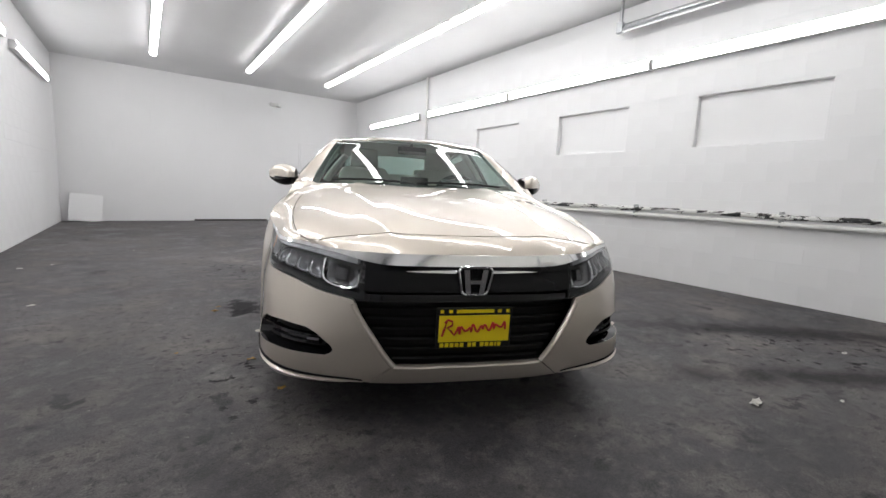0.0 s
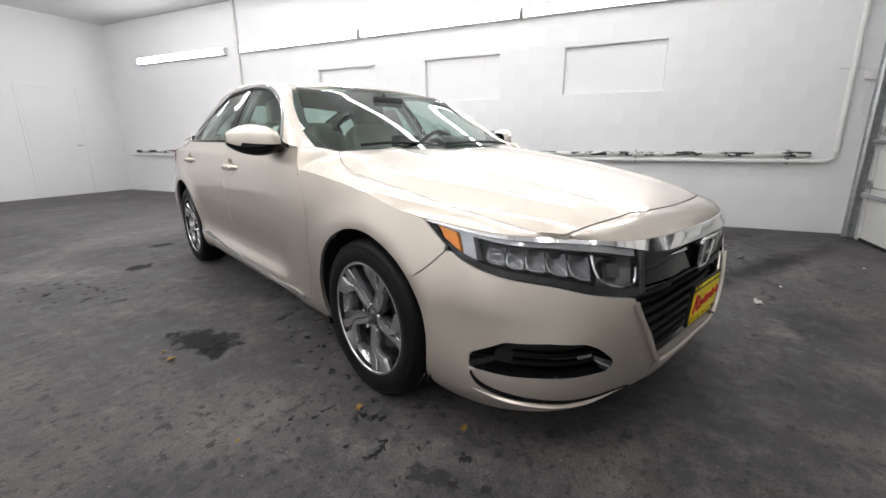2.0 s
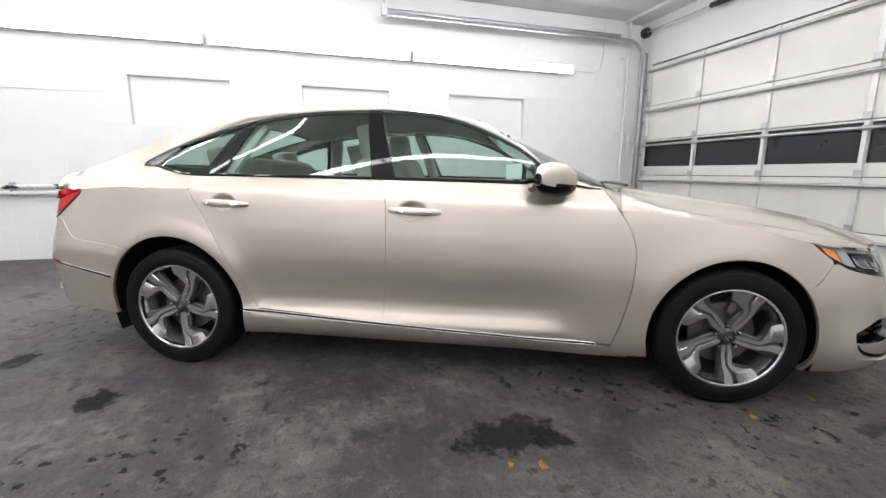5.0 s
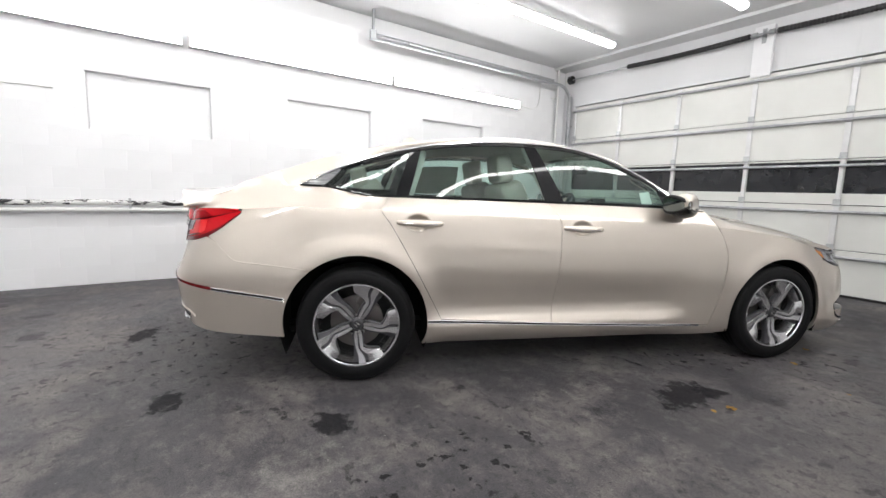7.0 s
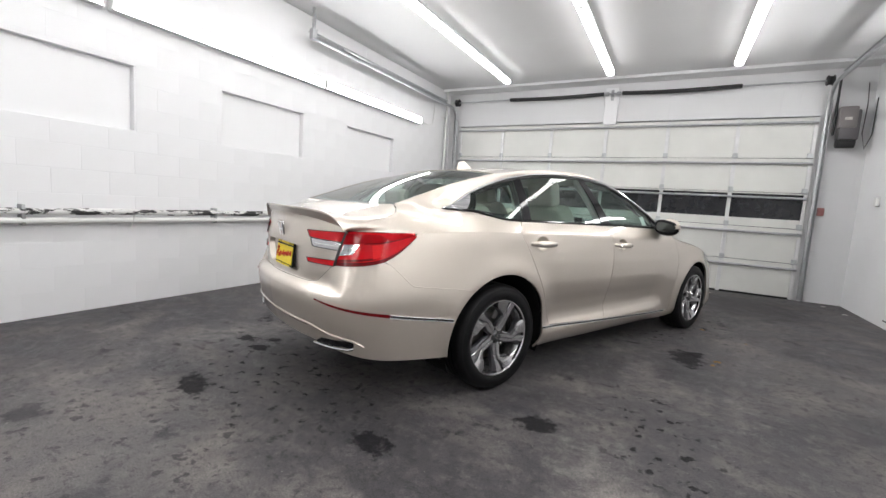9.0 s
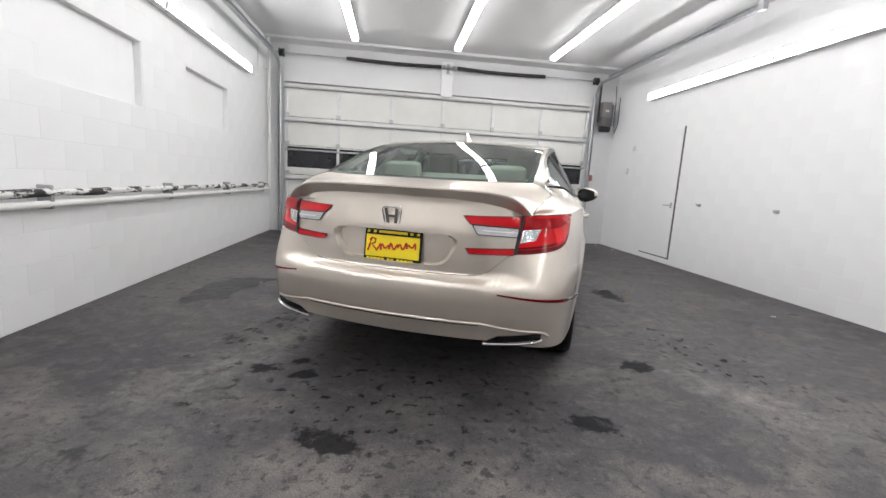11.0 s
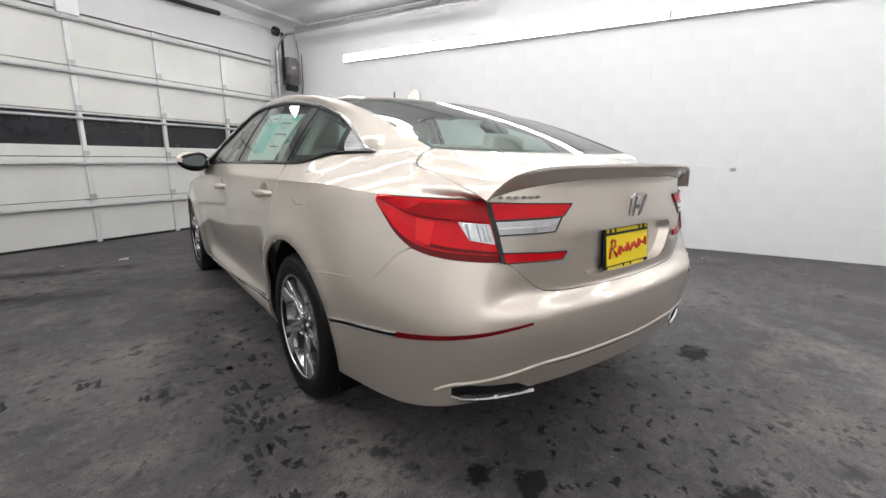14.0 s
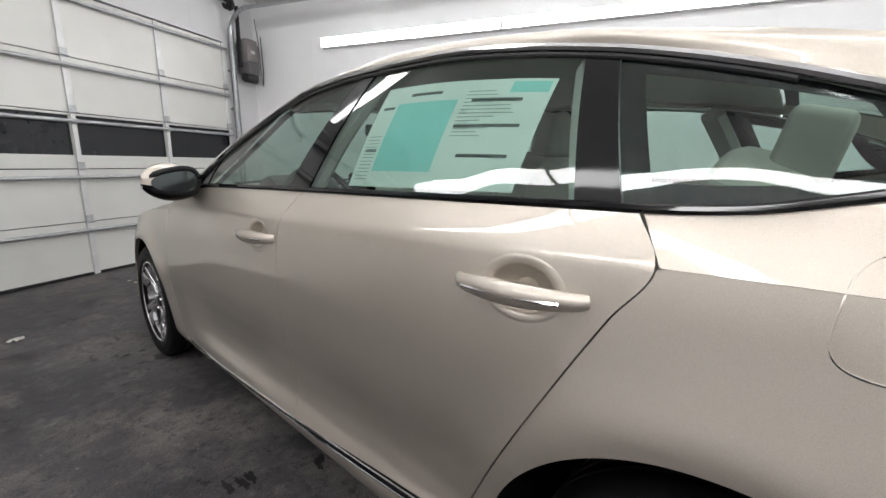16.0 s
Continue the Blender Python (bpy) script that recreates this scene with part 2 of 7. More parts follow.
M_WALL = wall_paint("painted_block", (0.81, 0.81, 0.818))
M_BACK = wall_paint("painted_board", (0.82, 0.82, 0.827))
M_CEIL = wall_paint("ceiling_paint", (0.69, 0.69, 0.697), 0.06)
M_FLOOR = floor_material()
M_DOORW = plain("door_enamel", (0.64, 0.64, 0.61), 0.35, vary=0.05, scale=2.0)
M_STILE = plain("galvanised_stile", (0.62, 0.62, 0.62), 0.35, 0.2, vary=0.08)
M_GALV = plain("galvanised_steel", (0.42, 0.43, 0.44), 0.38, 0.85, vary=0.15, scale=25.0)
M_NIGHT = plain("night_glass", (0.012, 0.013, 0.016), 0.08, vary=0.1)
M_LAMP = glowing("lamp_diffuser", (1.0, 0.995, 0.995), LAMP)
M_LAMP2 = glowing("wall_lamp_diffuser", (1.0, 0.995, 0.995), WALL_LAMP)
M_HOUSING = plain("lamp_housing", (0.75, 0.75, 0.74), 0.4)
M_BLACKST = plain("black_spring", (0.016, 0.016, 0.017), 0.45, 0.2, bump=0.3)
M_GREYBOX = plain("grey_plastic", (0.10, 0.095, 0.10), 0.45, bump=0.1)
M_PVC = plain("white_pipe", (0.74, 0.74, 0.72), 0.42, vary=0.06, scale=5.0)
M_BLACK = plain("black_rubber", (0.012, 0.012, 0.013), 0.55)
M_PAPER = plain("paper_scrap", (0.55, 0.54, 0.50), 0.8, vary=0.2, scale=40.0)
M_LEAF = plain("dry_leaf", (0.30, 0.17, 0.035), 0.7, vary=0.35, scale=30.0)
M_STAIN = plain("oil_stain", (0.011, 0.0105, 0.012), 0.5, vary=0.5, scale=20.0, bump=0.5, spec=0.25)
M_STAIN2 = plain("dry_stain", (0.019, 0.018, 0.019), 0.65, vary=0.5, scale=30.0, bump=0.6, spec=0.25)
M_RED = plain("red_plastic", (0.30, 0.12, 0.11), 0.5)


def peeled():
    """White pipe wrap whose top has peeled to black tar."""
    m, nt, b = nodes_of("peeling_wrap")
    n = noise_node(nt, 5.0, 6.0, 0.7, stretch=(1.0, 0.8, 2.5))
    r = ramp_node(nt, n.outputs[0], [(0.50, (0.72, 0.72, 0.70)), (0.53, (0.02, 0.02, 0.02))])
    nt.links.new(r.outputs[0], b.inputs["Base Color"])
    b.inputs["Roughness"].default_value = 0.7
    bump_into(nt, b, n.outputs[0], 0.6, 0.02)
    return m


M_PEEL = peeled()

# ---------------------------------------------------------------- mesh helpers
def part(name, geo, material, parent=None, label="", smooth=True, sharp=35):
    """Links a (verts, faces) pair as one mesh object, under a thing where one is given."""
    verts, faces = geo
    me = bpy.data.meshes.new(name)
    me.from_pydata([tuple(v) for v in verts], [], faces)
    me.materials.append(material)
    me.update()
    if smooth:
        me.shade_smooth()
        me.set_sharp_from_angle(angle=radians(sharp))
    ob = new(name, me)
    if parent:
        ob.parent = parent
    if label:
        ob["label"] = label
    return ob


def empty(name, m, label="", category="", group="", kind=""):
    ob = new(name)
    ob.matrix_world = m
    ob.empty_display_size = 0.1
    return tagged(ob, label, category, group, kind)


def join(*geos):
    vs, fs = [], []
    for v, f in geos:
        o = len(vs)
        vs += [tuple(p) for p in v]
        fs += [tuple(i + o for i in q) for q in f]
    return vs, fs


def move(geo, m):
    return [tuple(m @ Vector(v)) for v in geo[0]], geo[1]


def from_bm(bm):
    bm.verts.ensure_lookup_table()
    bm.verts.index_update()
    vs = [tuple(v.co) for v in bm.verts]
    fs = [tuple(v.index for v in f.verts) for f in bm.faces]
    bm.free()
    return vs, fs


def box(x0, x1, y0, y1, z0, z1, bevel=0.0, seg=1):
    bm = bmesh.new()
    bmesh.ops.create_cube(bm, size=1.0)
    for v in bm.verts:
        v.co = (x0 + (v.co.x + 0.5) * (x1 - x0), y0 + (v.co.y + 0.5) * (y1 - y0), z0 + (v.co.z + 0.5) * (z1 - z0))
    if bevel:
        bmesh.ops.bevel(bm, geom=list(bm.edges), offset=bevel, segments=seg, profile=0.5, affect="EDGES")
    return from_bm(bm)


def sweep(path, r, n=10, flat=1.0, cap=True, closed=False):
    """A round or flattened bar along a list of points."""
    P = [Vector(p) for p in path]
    vs, fs = [], []
    up = Vector((0.0123, 0.0077, 1.0))
    N = len(P)
    for i, p in enumerate(P):
        a, b = (P[i - 1] if i or closed else P[i]), (P[(i + 1) % N] if i < N - 1 or closed else P[i])
        t = (b - a).normalized()
        s = t.cross(up)
        s = s.normalized() if s.length > 0.05 else t.cross(Vector((1, 0, 0))).normalized()
        w = s.cross(t)
        rr = r(i / max(1, N - 1)) if callable(r) else r
        for k in range(n):
            a2 = 2 * math.pi * k / n
            vs.append(p + s * (math.cos(a2) * rr) + w * (math.sin(a2) * rr * flat))
    rows = N if closed else N - 1
    for i in range(rows):
        for k in range(n):
            j = (i + 1) % N
            fs.append((i * n + k, i * n + (k + 1) % n, j * n + (k + 1) % n, j * n + k))
    if cap and not closed:
        fs.append(tuple(range(n - 1, -1, -1)))
        fs.append(tuple(range((N - 1) * n, N * n)))
    return vs, fs


def lathe(profile, n=48, closed=True):
    """Turns (radius, x) pairs about the x axis."""
    vs, fs = [], []
    for r, x in profile:
        for k in range(n):
            a = 2 * math.pi * k / n
            vs.append((x, r * math.cos(a), r * math.sin(a)))
    for i in range(len(profile) - 1):
        for k in range(n):
            fs.append((i * n + k, i * n + (k + 1) % n, (i + 1) * n + (k + 1) % n, (i + 1) * n + k))
    return vs, fs


def prism(poly, y0, y1):
    """An (x, z) outline pushed from y0 to y1."""
    n = len(poly)
    vs = [(x, y0, z) for x, z in poly] + [(x, y1, z) for x, z in poly]
    fs = [tuple(range(n)), tuple(range(2 * n - 1, n - 1, -1))]
    fs += [(i, i + n, (i + 1) % n + n, (i + 1) % n) for i in range(n)]
    return vs, fs


# ---------------------------------------------------------------- room
XL, XR, Y0, Y1, H = -1.22, 5.51, -0.50, 12.32, 3.46

floor = part("floor", join(box(XL - 0.3, XR + 0.3, Y0 - 0.4, Y1 + 0.3, -0.2, 0.0)), M_FLOOR, smooth=False)
tagged(floor, "dark worn asphalt garage floor with damp stains and tyre marks", "floor", kind="structure")
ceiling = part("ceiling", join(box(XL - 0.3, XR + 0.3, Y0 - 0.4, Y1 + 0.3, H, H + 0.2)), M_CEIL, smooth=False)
tagged(ceiling, "flat pale grey painted garage ceiling", "ceiling", kind="structure")
wall_back = part("wall_back", box(XL - 0.3, XR + 0.3, Y1, Y1 + 0.25, 0.0, H), M_BACK, smooth=False)
tagged(wall_back, "plain smooth white painted end wall", "wall", kind="structure")

WINDOWS = ((1.46, 2.67), (3.515, 4.685), (5.525, 6.665))
WZ0, WZ1 = 1.60, 2.205

# masonry backing behind the block faces; openings for the boarded windows go through it
segs = []
ys = [Y0 - 0.4] + [v for w in WINDOWS for v in w] + [Y1]
for a, b in zip(ys[0::2], ys[1::2]):
    segs.append(box(XR + 0.045, XR + 0.25, a, b, 0.0, H))
for a, b in WINDOWS:
    segs.append(box(XR + 0.045, XR + 0.25, a, b, 0.0, WZ0))
    segs.append(box(XR + 0.045, XR + 0.25, a, b, WZ1, H))
wall_right = part("wall_east", join(*segs), M_WALL, smooth=False)
tagged(wall_right, "white painted concrete block wall with boarded windows", "wall", kind="structure")
wall_left = part("wall_west", box(XL - 0.25, XL - 0.045, Y0 - 0.4, Y1, 0.0, H), M_WALL, smooth=False)
tagged(wall_left, "white painted concrete block wall", "wall", kind="structure")

# front wall with the door opening
DX0, DX1, DH = -0.66, 5.24, 2.76
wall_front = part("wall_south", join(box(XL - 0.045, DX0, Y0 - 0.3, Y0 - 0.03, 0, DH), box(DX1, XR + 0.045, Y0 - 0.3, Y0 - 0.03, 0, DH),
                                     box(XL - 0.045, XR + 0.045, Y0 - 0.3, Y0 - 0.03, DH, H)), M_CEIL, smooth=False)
tagged(wall_front, "white painted wall above and beside the overhead door", "wall", kind="structure")
header = part("trim", box(XL, XR, Y0 - 0.03, Y0 + 0.30, H - 0.05, H - 0.002, 0.006), M_CEIL)
tagged(header, "painted ceiling edge board above the door", "trim", kind="structure")

# infill boards in the window openings
for i, (a, b) in enumerate(WINDOWS):
    w = part("window_%d" % (i + 1), join(box(XR + 0.084, XR + 0.11, a, b, WZ0, WZ1)), M_BACK, smooth=False)
    tagged(w, "blocked window opening filled with white painted boards", "window", "boarded windows", "structure")
    part("board", box(XR + 0.066, XR + 0.082, a + 0.016, b - 0.016, WZ0 + 0.016, WZ1 - 0.016, 0.002), M_BACK, w)
    part("lintel", box(XR + 0.002, XR + 0.080, a - 0.004, b + 0.004, WZ1 - 0.016, WZ1 + 0.004, 0.004), M_BACK, w)
    part("sill", box(XR + 0.003, XR + 0.080, a - 0.004, b + 0.004, WZ0 - 0.003, WZ0 + 0.016, 0.004), M_BACK, w)
    for y in (a - 0.002, b - 0.014):
        part("reveal", box(XR + 0.004, XR + 0.080, y, y + 0.016, WZ0 + 0.016, WZ1 - 0.016, 0.003), M_BACK, w)


# ---------------------------------------------------------------- strip lights
def strip_light(length, lens, trough=False):
    """Fluorescent strip, along y, with its back at z = 0 and the lens below: wrap-around, or set in a trough with solid sides."""
    e = empty("strip_light", Matrix(), "white fluorescent strip light, glowing, with a wrap-around diffuser", "strip light", "fluorescent strip lights")
    L = length / 2
    part("housing", box(-0.062, 0.062, -L, L, -0.03, 0.0, 0.005) if not trough else join(box(-0.062, 0.062, -L, L, -0.03, 0.0, 0.005), box(-0.062, -0.057, -L, L, -0.083, -0.03), box(0.057, 0.062, -L, L, -0.083, -0.03)), M_HOUSING, e)
    prof = [(-0.056, -0.076), (-0.054, -0.081), (0.0, -0.084), (0.054, -0.081), (0.056, -0.076)] if trough else [(-0.055, -0.03), (-0.058, -0.045), (-0.05, -0.068), (-0.03, -0.082), (0.0, -0.087), (0.03, -0.082), (0.05, -0.068), (0.058, -0.045), (0.055, -0.03)]
    part("diffuser", prism(prof, -L + 0.02, L - 0.02), lens, e, "glowing acrylic diffuser")
    for s in (-1, 1):
        cap = [(-0.06, 0.0), (-0.062, -0.048), (-0.052, -0.074), (-0.03, -0.088), (0, -0.093), (0.03, -0.088), (0.052, -0.074), (0.062, -0.048), (0.06, 0.0)]
        part("end_cap", prism(cap, s * L - 0.02 * (s > 0), s * L + 0.02 * (s < 0)), M_HOUSING, e)
    return e


first_strip = strip_light(2.5, M_LAMP)
wall_strip = strip_light(2.5, M_LAMP2, True)
places, wall_places = [], []
for x in (0.50, 2.19, 3.905):
    for k in range(4):
        places.append(pose(x, 0.34 + 1.26 + 2.505 * k, H - 0.075))
for y in (0.70 + 1.26, 3.23 + 1.26, 5.78 + 1.26, 8.64 + 1.29):
    wall_places.append(pose(XR - 0.005, y, 2.645, 0, 90, 0))
for y in (0.69 + 1.25, 3.185 + 1.25, 5.69 + 1.25, 8.75 + 1.3):
    wall_places.append(pose(XL + 0.005, y, 2.76, 0, -90, 0))
first_strip.matrix_world = places[0]
for m in places[1:]:
    copy_thing(first_strip, m)
wall_strip.matrix_world = wall_places[0]
for m in wall_places[1:]:
    copy_thing(wall_strip, m)
hang = [part("suspension_rod", join(*[sweep([(x, y, H - 0.077), (x, y, H)], 0.006, 6) for y in (0.8, 2.5, 3.2, 5.0, 5.7, 7.5, 8.2, 9.9)]), M_GALV) for x in (0.50, 2.19, 3.905)]
for h in hang:
    tagged(h, "thin metal rods holding a strip light row", "rod", "lamp rods", "structure")

# ---------------------------------------------------------------- overhead door
COLS = [DX0 + (DX1 - DX0) * k / 6 for k in range(7)]
ROWS_Z = [0.0, 0.55, 1.08, 1.62, 2.14, DH - 0.02]
yd = Y0 - 0.02
door = empty("door_1", pose(0, 0, 0), "closed white sectional overhead garage door with a row of dark windows", "garage door", kind="structure")
for r in range(5):
    z0, z1 = ROWS_Z[r] + 0.004, ROWS_Z[r + 1] - 0.004
    for c in range(6):
        x0, x1 = COLS[c] + 0.004, COLS[c + 1] - 0.004
        if r == 2:
            wz0, wz1, wx0, wx1 = 1.215, 1.595, x0 + 0.022, x1 - 0.022
            part("panel", join(box(x0, x1, yd - 0.04, yd, z0, wz0, 0.003), box(x0, x1, yd - 0.04, yd, wz1, z1, 0.003),
                               box(x0, wx0, yd - 0.0395, yd - 0.0005, wz0, wz1), box(wx1, x1, yd - 0.0395, yd - 0.0005, wz0, wz1)), M_DOORW, door)
            part("pane", box(wx0, wx1, yd - 0.03, yd - 0.022, wz0, wz1), M_NIGHT, door, "dark window pane with night outside", smooth=False)
        else:
            part("panel", box(x0, x1, yd - 0.04, yd, z0, z1, 0.003), M_DOORW, door)
    for c in range(7):
        xm = min(max(COLS[c], DX0 + 0.035), DX1 - 0.035)
        hw = 0.022 if r == 2 else 0.028
        part("stile", box(xm - hw, xm + hw, yd + 0.001, yd + 0.022, z0, z1, 0.003), M_STILE, door, "grey steel stile")
    # round stiffening tube a hand's width under each joint, held by a clip at each stile
    zs = ROWS_Z[r + 1] - 0.082
    strut = part("strut", sweep([(DX0 + 0.02, yd + 0.046, zs), (DX1 - 0.02, yd + 0.046, zs)], 0.019, 12), M_GALV, door, "galvanised stiffening tube")
    for c in range(7):
        xm = min(max(COLS[c], DX0 + 0.035), DX1 - 0.035)
        part("strut_clip", box(xm - 0.02, xm + 0.02, yd + 0.022, yd + 0.050, zs - 0.026, zs + 0.026, 0.004), M_STILE, strut)
    if r < 4:
        for c in range(7):
            xm = min(max(COLS[c], DX0 + 0.06), DX1 - 0.06)
            zj = ROWS_Z[r + 1]
            part("hinge", join(box(xm - 0.035, xm + 0.035, yd + 0.02, yd + 0.032, zj - 0.012, zj + 0.07, 0.003), sweep([(xm - 0.04, yd + 0.036, zj + 0.004), (xm + 0.04, yd + 0.036, zj + 0.004)], 0.009, 8)), M_GALV, door)
part("bottom_seal", box(DX0, DX1, yd - 0.04, yd + 0.01, -0.0, 0.03, 0.006), M_BLACK, door)

# torsion shaft, springs, drums, centre bearing plate
shaft = empty("torsion_shaft", pose(0, 0, 0), "black torsion springs on a steel shaft above the door", "door spring")
ysh, zsh = Y0 + 0.10, 3.22
part("shaft", sweep([(DX0 - 0.12, ysh, zsh), (DX1 + 0.12, ysh, zsh)], 0.0127, 10), M_GALV, shaft)
for a, b in ((0.36, 2.08), (2.38, 4.12)):
    n = 46
    prof = [(0.030 + (0.007 if k % 2 else 0.0), a + (b - a) * k / (2 * n)) for k in range(2 * n + 1)]
    prof = [(0.005, a)] + prof + [(0.005, b)]
    # a slight sag of the long spring
    v, f = lathe(prof, 12)
    v = [(x, y + ysh, z + zsh - 0.018 * math.sin(math.pi * (x - a) / (b - a))) for x, y, z in v]
    part("spring", (v, f), M_BLACKST, shaft, "long black coil spring")
for x in (2.14, 2.33):
    part("spring_cone", move(lathe([(0.012, -0.03), (0.034, -0.03), (0.03, 0.03), (0.012, 0.03)], 14), Matrix.Translation((x, ysh, zsh))), M_GALV, shaft)
for x in (DX0 - 0.02, DX1 + 0.02):
    part("cable_drum", move(lathe([(0.012, -0.04), (0.07, -0.04), (0.075, -0.03), (0.06, -0.02), (0.06, 0.02), (0.075, 0.03), (0.07, 0.04), (0.012, 0.04)], 20), Matrix.Translation((x, ysh, zsh))), M_BLACKST, shaft)
plate = part("bearing_post", box(2.14, 2.36, Y0 - 0.03, Y0 + 0.03, DH - 0.05, 3.34, 0.004), M_BACK)
tagged(plate, "white painted centre board carrying the spring bearing", "board", kind="structure")
brk = part("spring_bracket", join(box(2.22, 2.27, Y0 + 0.03, Y0 + 0.036, zsh - 0.1, zsh + 0.08, 0.002), box(2.222, 2.228, Y0 + 0.034, ysh + 0.03, zsh - 0.03, zsh + 0.03, 0.002)), M_GALV)
tagged(brk, "galvanised centre bracket for the torsion shaft", "bracket")


# roller tracks: up the jambs, round a bend, along under the ceiling
def door_track(x, side, zt, yend):
    e = empty("door_track", pose(0, 0, 0), "galvanised roller track with an angle-iron hanger beside the door", "door track", "door tracks")
    arc = [(x, Y0 + 0.06 + 0.32 * (1 - math.cos(a)), zt - 0.32 + 0.32 * math.sin(a)) for a in [math.pi / 2 * k / 8 for k in range(9)]]
    path = [(x, Y0 + 0.06, 0.03), (x, Y0 + 0.06, zt - 0.34)] + arc + [(x, yend, zt)]
    part("rail", sweep(path, 0.027, 8, 1.0), M_GALV, e)
    part("angle_iron", join(box(x - 0.004 + side * 0.03, x + 0.004 + side * 0.03, Y0 + 0.5, yend + 0.02, zt + 0.02, zt + 0.07, 0.001), box(x - 0.03 + side * 0.03, x + 0.03 + side * 0.03, Y0 + 0.5, yend + 0.02, zt + 0.066, zt + 0.072, 0.001)), M_GALV, e)
    part("hanger", join(box(x - 0.03, x + 0.03, yend - 0.05, yend + 0.03, zt - 0.03, zt + 0.1, 0.004), box(x - 0.018, x + 0.018, yend - 0.03, yend - 0.0, zt + 0.05, H, 0.002)), M_GALV, e)
    part("jamb_angle", box(x - 0.003 + side * 0.04, x + 0.003 + side * 0.04, Y0 - 0.03, Y0 + 0.08, 0.0, DH + 0.2, 0.001), M_GALV, e)
    for k in range(5):
        z = 0.4 + 0.5 * k
        part("track_bolt", sweep([(x, Y0 - 0.03, z), (x, Y0 + 0.05, z)], 0.012, 8), M_GALV, e)
    part("turnbuckle", sweep([(x - side * 0.04, yend - 1.15, zt + 0.03), (x - side * 0.04, yend - 0.55, zt + 0.035)], 0.02, 8), M_GALV, e)
    return e


door_track(DX1 + 0.05, 1, 3.10, 3.62)
door_track(DX0 - 0.05, -1, 3.16, 3.40)

# jackshaft opener beside the door, on the west side
op = empty("door_opener", pose(-0.93, Y0 + 0.12, 2.55), "dark grey wall-mounted garage door opener with cables", "door opener")
part("body", box(-0.12, 0.10, -0.10, 0.10, -0.18, 0.24, 0.025, 2), M_GREYBOX, op)
part("cover", box(-0.08, 0.12, -0.08, 0.115, -0.02, 0.28, 0.02, 2), plain("opener_cover", (0.17, 0.155, 0.155), 0.4), op)
part("motor", move(lathe([(0.0, -0.1), (0.06, -0.1), (0.065, -0.09), (0.065, 0.09), (0.06, 0.1), (0.0, 0.1)], 20), Matrix.Translation((0.0, 0.02, -0.22))), M_BLACK, op)
part("drive_chain", box(0.13, 0.15, -0.03, 0.03, -0.1, 0.68, 0.006), M_BLACK, op)
part("sticker", box(-0.02, 0.06, 0.115, 0.117, 0.09, 0.13), M_PAPER, op, smooth=False)
cable = [(-0.16, 0.02, 0.6), (-0.17, 0.05, 0.3), (-0.15, 0.08, -0.1), (-0.2, 0.06, -0.3), (-0.27, 0.02, -0.1), (-0.28, 0.0, 0.4)]
part("cable", sweep(cable, 0.006, 6), M_BLACK, op)
lamp_sw = part("push_button", box(DX0 - 0.2, DX0 - 0.12, Y0 - 0.03, Y0 + 0.02, 1.30, 1.42, 0.01, 2), M_RED)
tagged(lamp_sw, "small faded red door push button on the jamb", "switch")

# ---------------------------------------------------------------- the car: materials
PAINT = (0.640, 0.578, 0.505)
M_PAINT = car_paint("champagne_paint", PAINT)
M_CHROME = plain("chrome", (0.80, 0.80, 0.80), 0.08, 1.0, vary=0.04)
M_GBLACK = plain("gloss_black", (0.005, 0.005, 0.006), 0.03, spec=0.35)
M_BRUSH, _nt, _b = nodes_of("brushed_trim")
_lines = noise_node(_nt, 3.0, 4.0, stretch=(2.0, 2.0, 110.0))
_nt.links.new(ramp_node(_nt, _lines.outputs[0], [(0.32, (0.13, 0.13, 0.135)), (0.68, (0.50, 0.50, 0.51))]).outputs[0], _b.inputs["Base Color"])
_b.inputs["Metallic"].default_value, _b.inputs["Roughness"].default_value = 0.85, 0.33
M_GUIDE = plain("light_guide", (0.54, 0.54, 0.56), 0.14, 0.5, vary=0.15, scale=25.0)
M_MIRROR = plain("mirror_glass", (0.16, 0.18, 0.18), 0.03, 1.0, vary=0.03)
M_SMOKE = plain("smoked_chrome", (0.075, 0.075, 0.08), 0.2, 0.6)
M_DSMOKE = plain("dark_smoke", (0.006, 0.006, 0.007), 0.07, 0.0, spec=0.2)
M_SILVER = plain("lamp_silver", (0.17, 0.17, 0.18), 0.22, 0.75, vary=0.12, scale=30.0)
M_MBLACK = plain("matt_black_plastic", (0.009, 0.009, 0.010), 0.5, bump=0.1, spec=0.25)
M_TYRE = plain("tyre_rubber", (0.006, 0.006, 0.0065), 0.5, vary=0.15, bump=0.15, spec=0.16)
M_ALLOY = plain("machined_alloy", (0.60, 0.60, 0.61), 0.24, 0.92, vary=0.06, scale=12.0)
M_DALLOY = plain("dark_alloy", (0.085, 0.085, 0.092), 0.34, 0.7)
M_DISC = plain("brake_iron", (0.16, 0.15, 0.145), 0.45, 0.8, vary=0.2)
M_GLASS = window_glass("tinted_glass", (0.62, 0.75, 0.70))
M_LENS = window_glass("clear_lens", (0.92, 0.93, 0.94), 1.3)
M_LEDC = plain("led_lens", (0.22, 0.22, 0.24), 0.12, 0.3, coat=1.0)
M_RLENS = plain("red_lens", (0.58, 0.006, 0.012), 0.10, coat=0.0, vary=0.07, scale=18.0, spec=0.3)
M_GLOWRED = plain("light_red_lens", (0.75, 0.014, 0.018), 0.12, coat=0.2, vary=0.05, scale=18.0, spec=0.3)
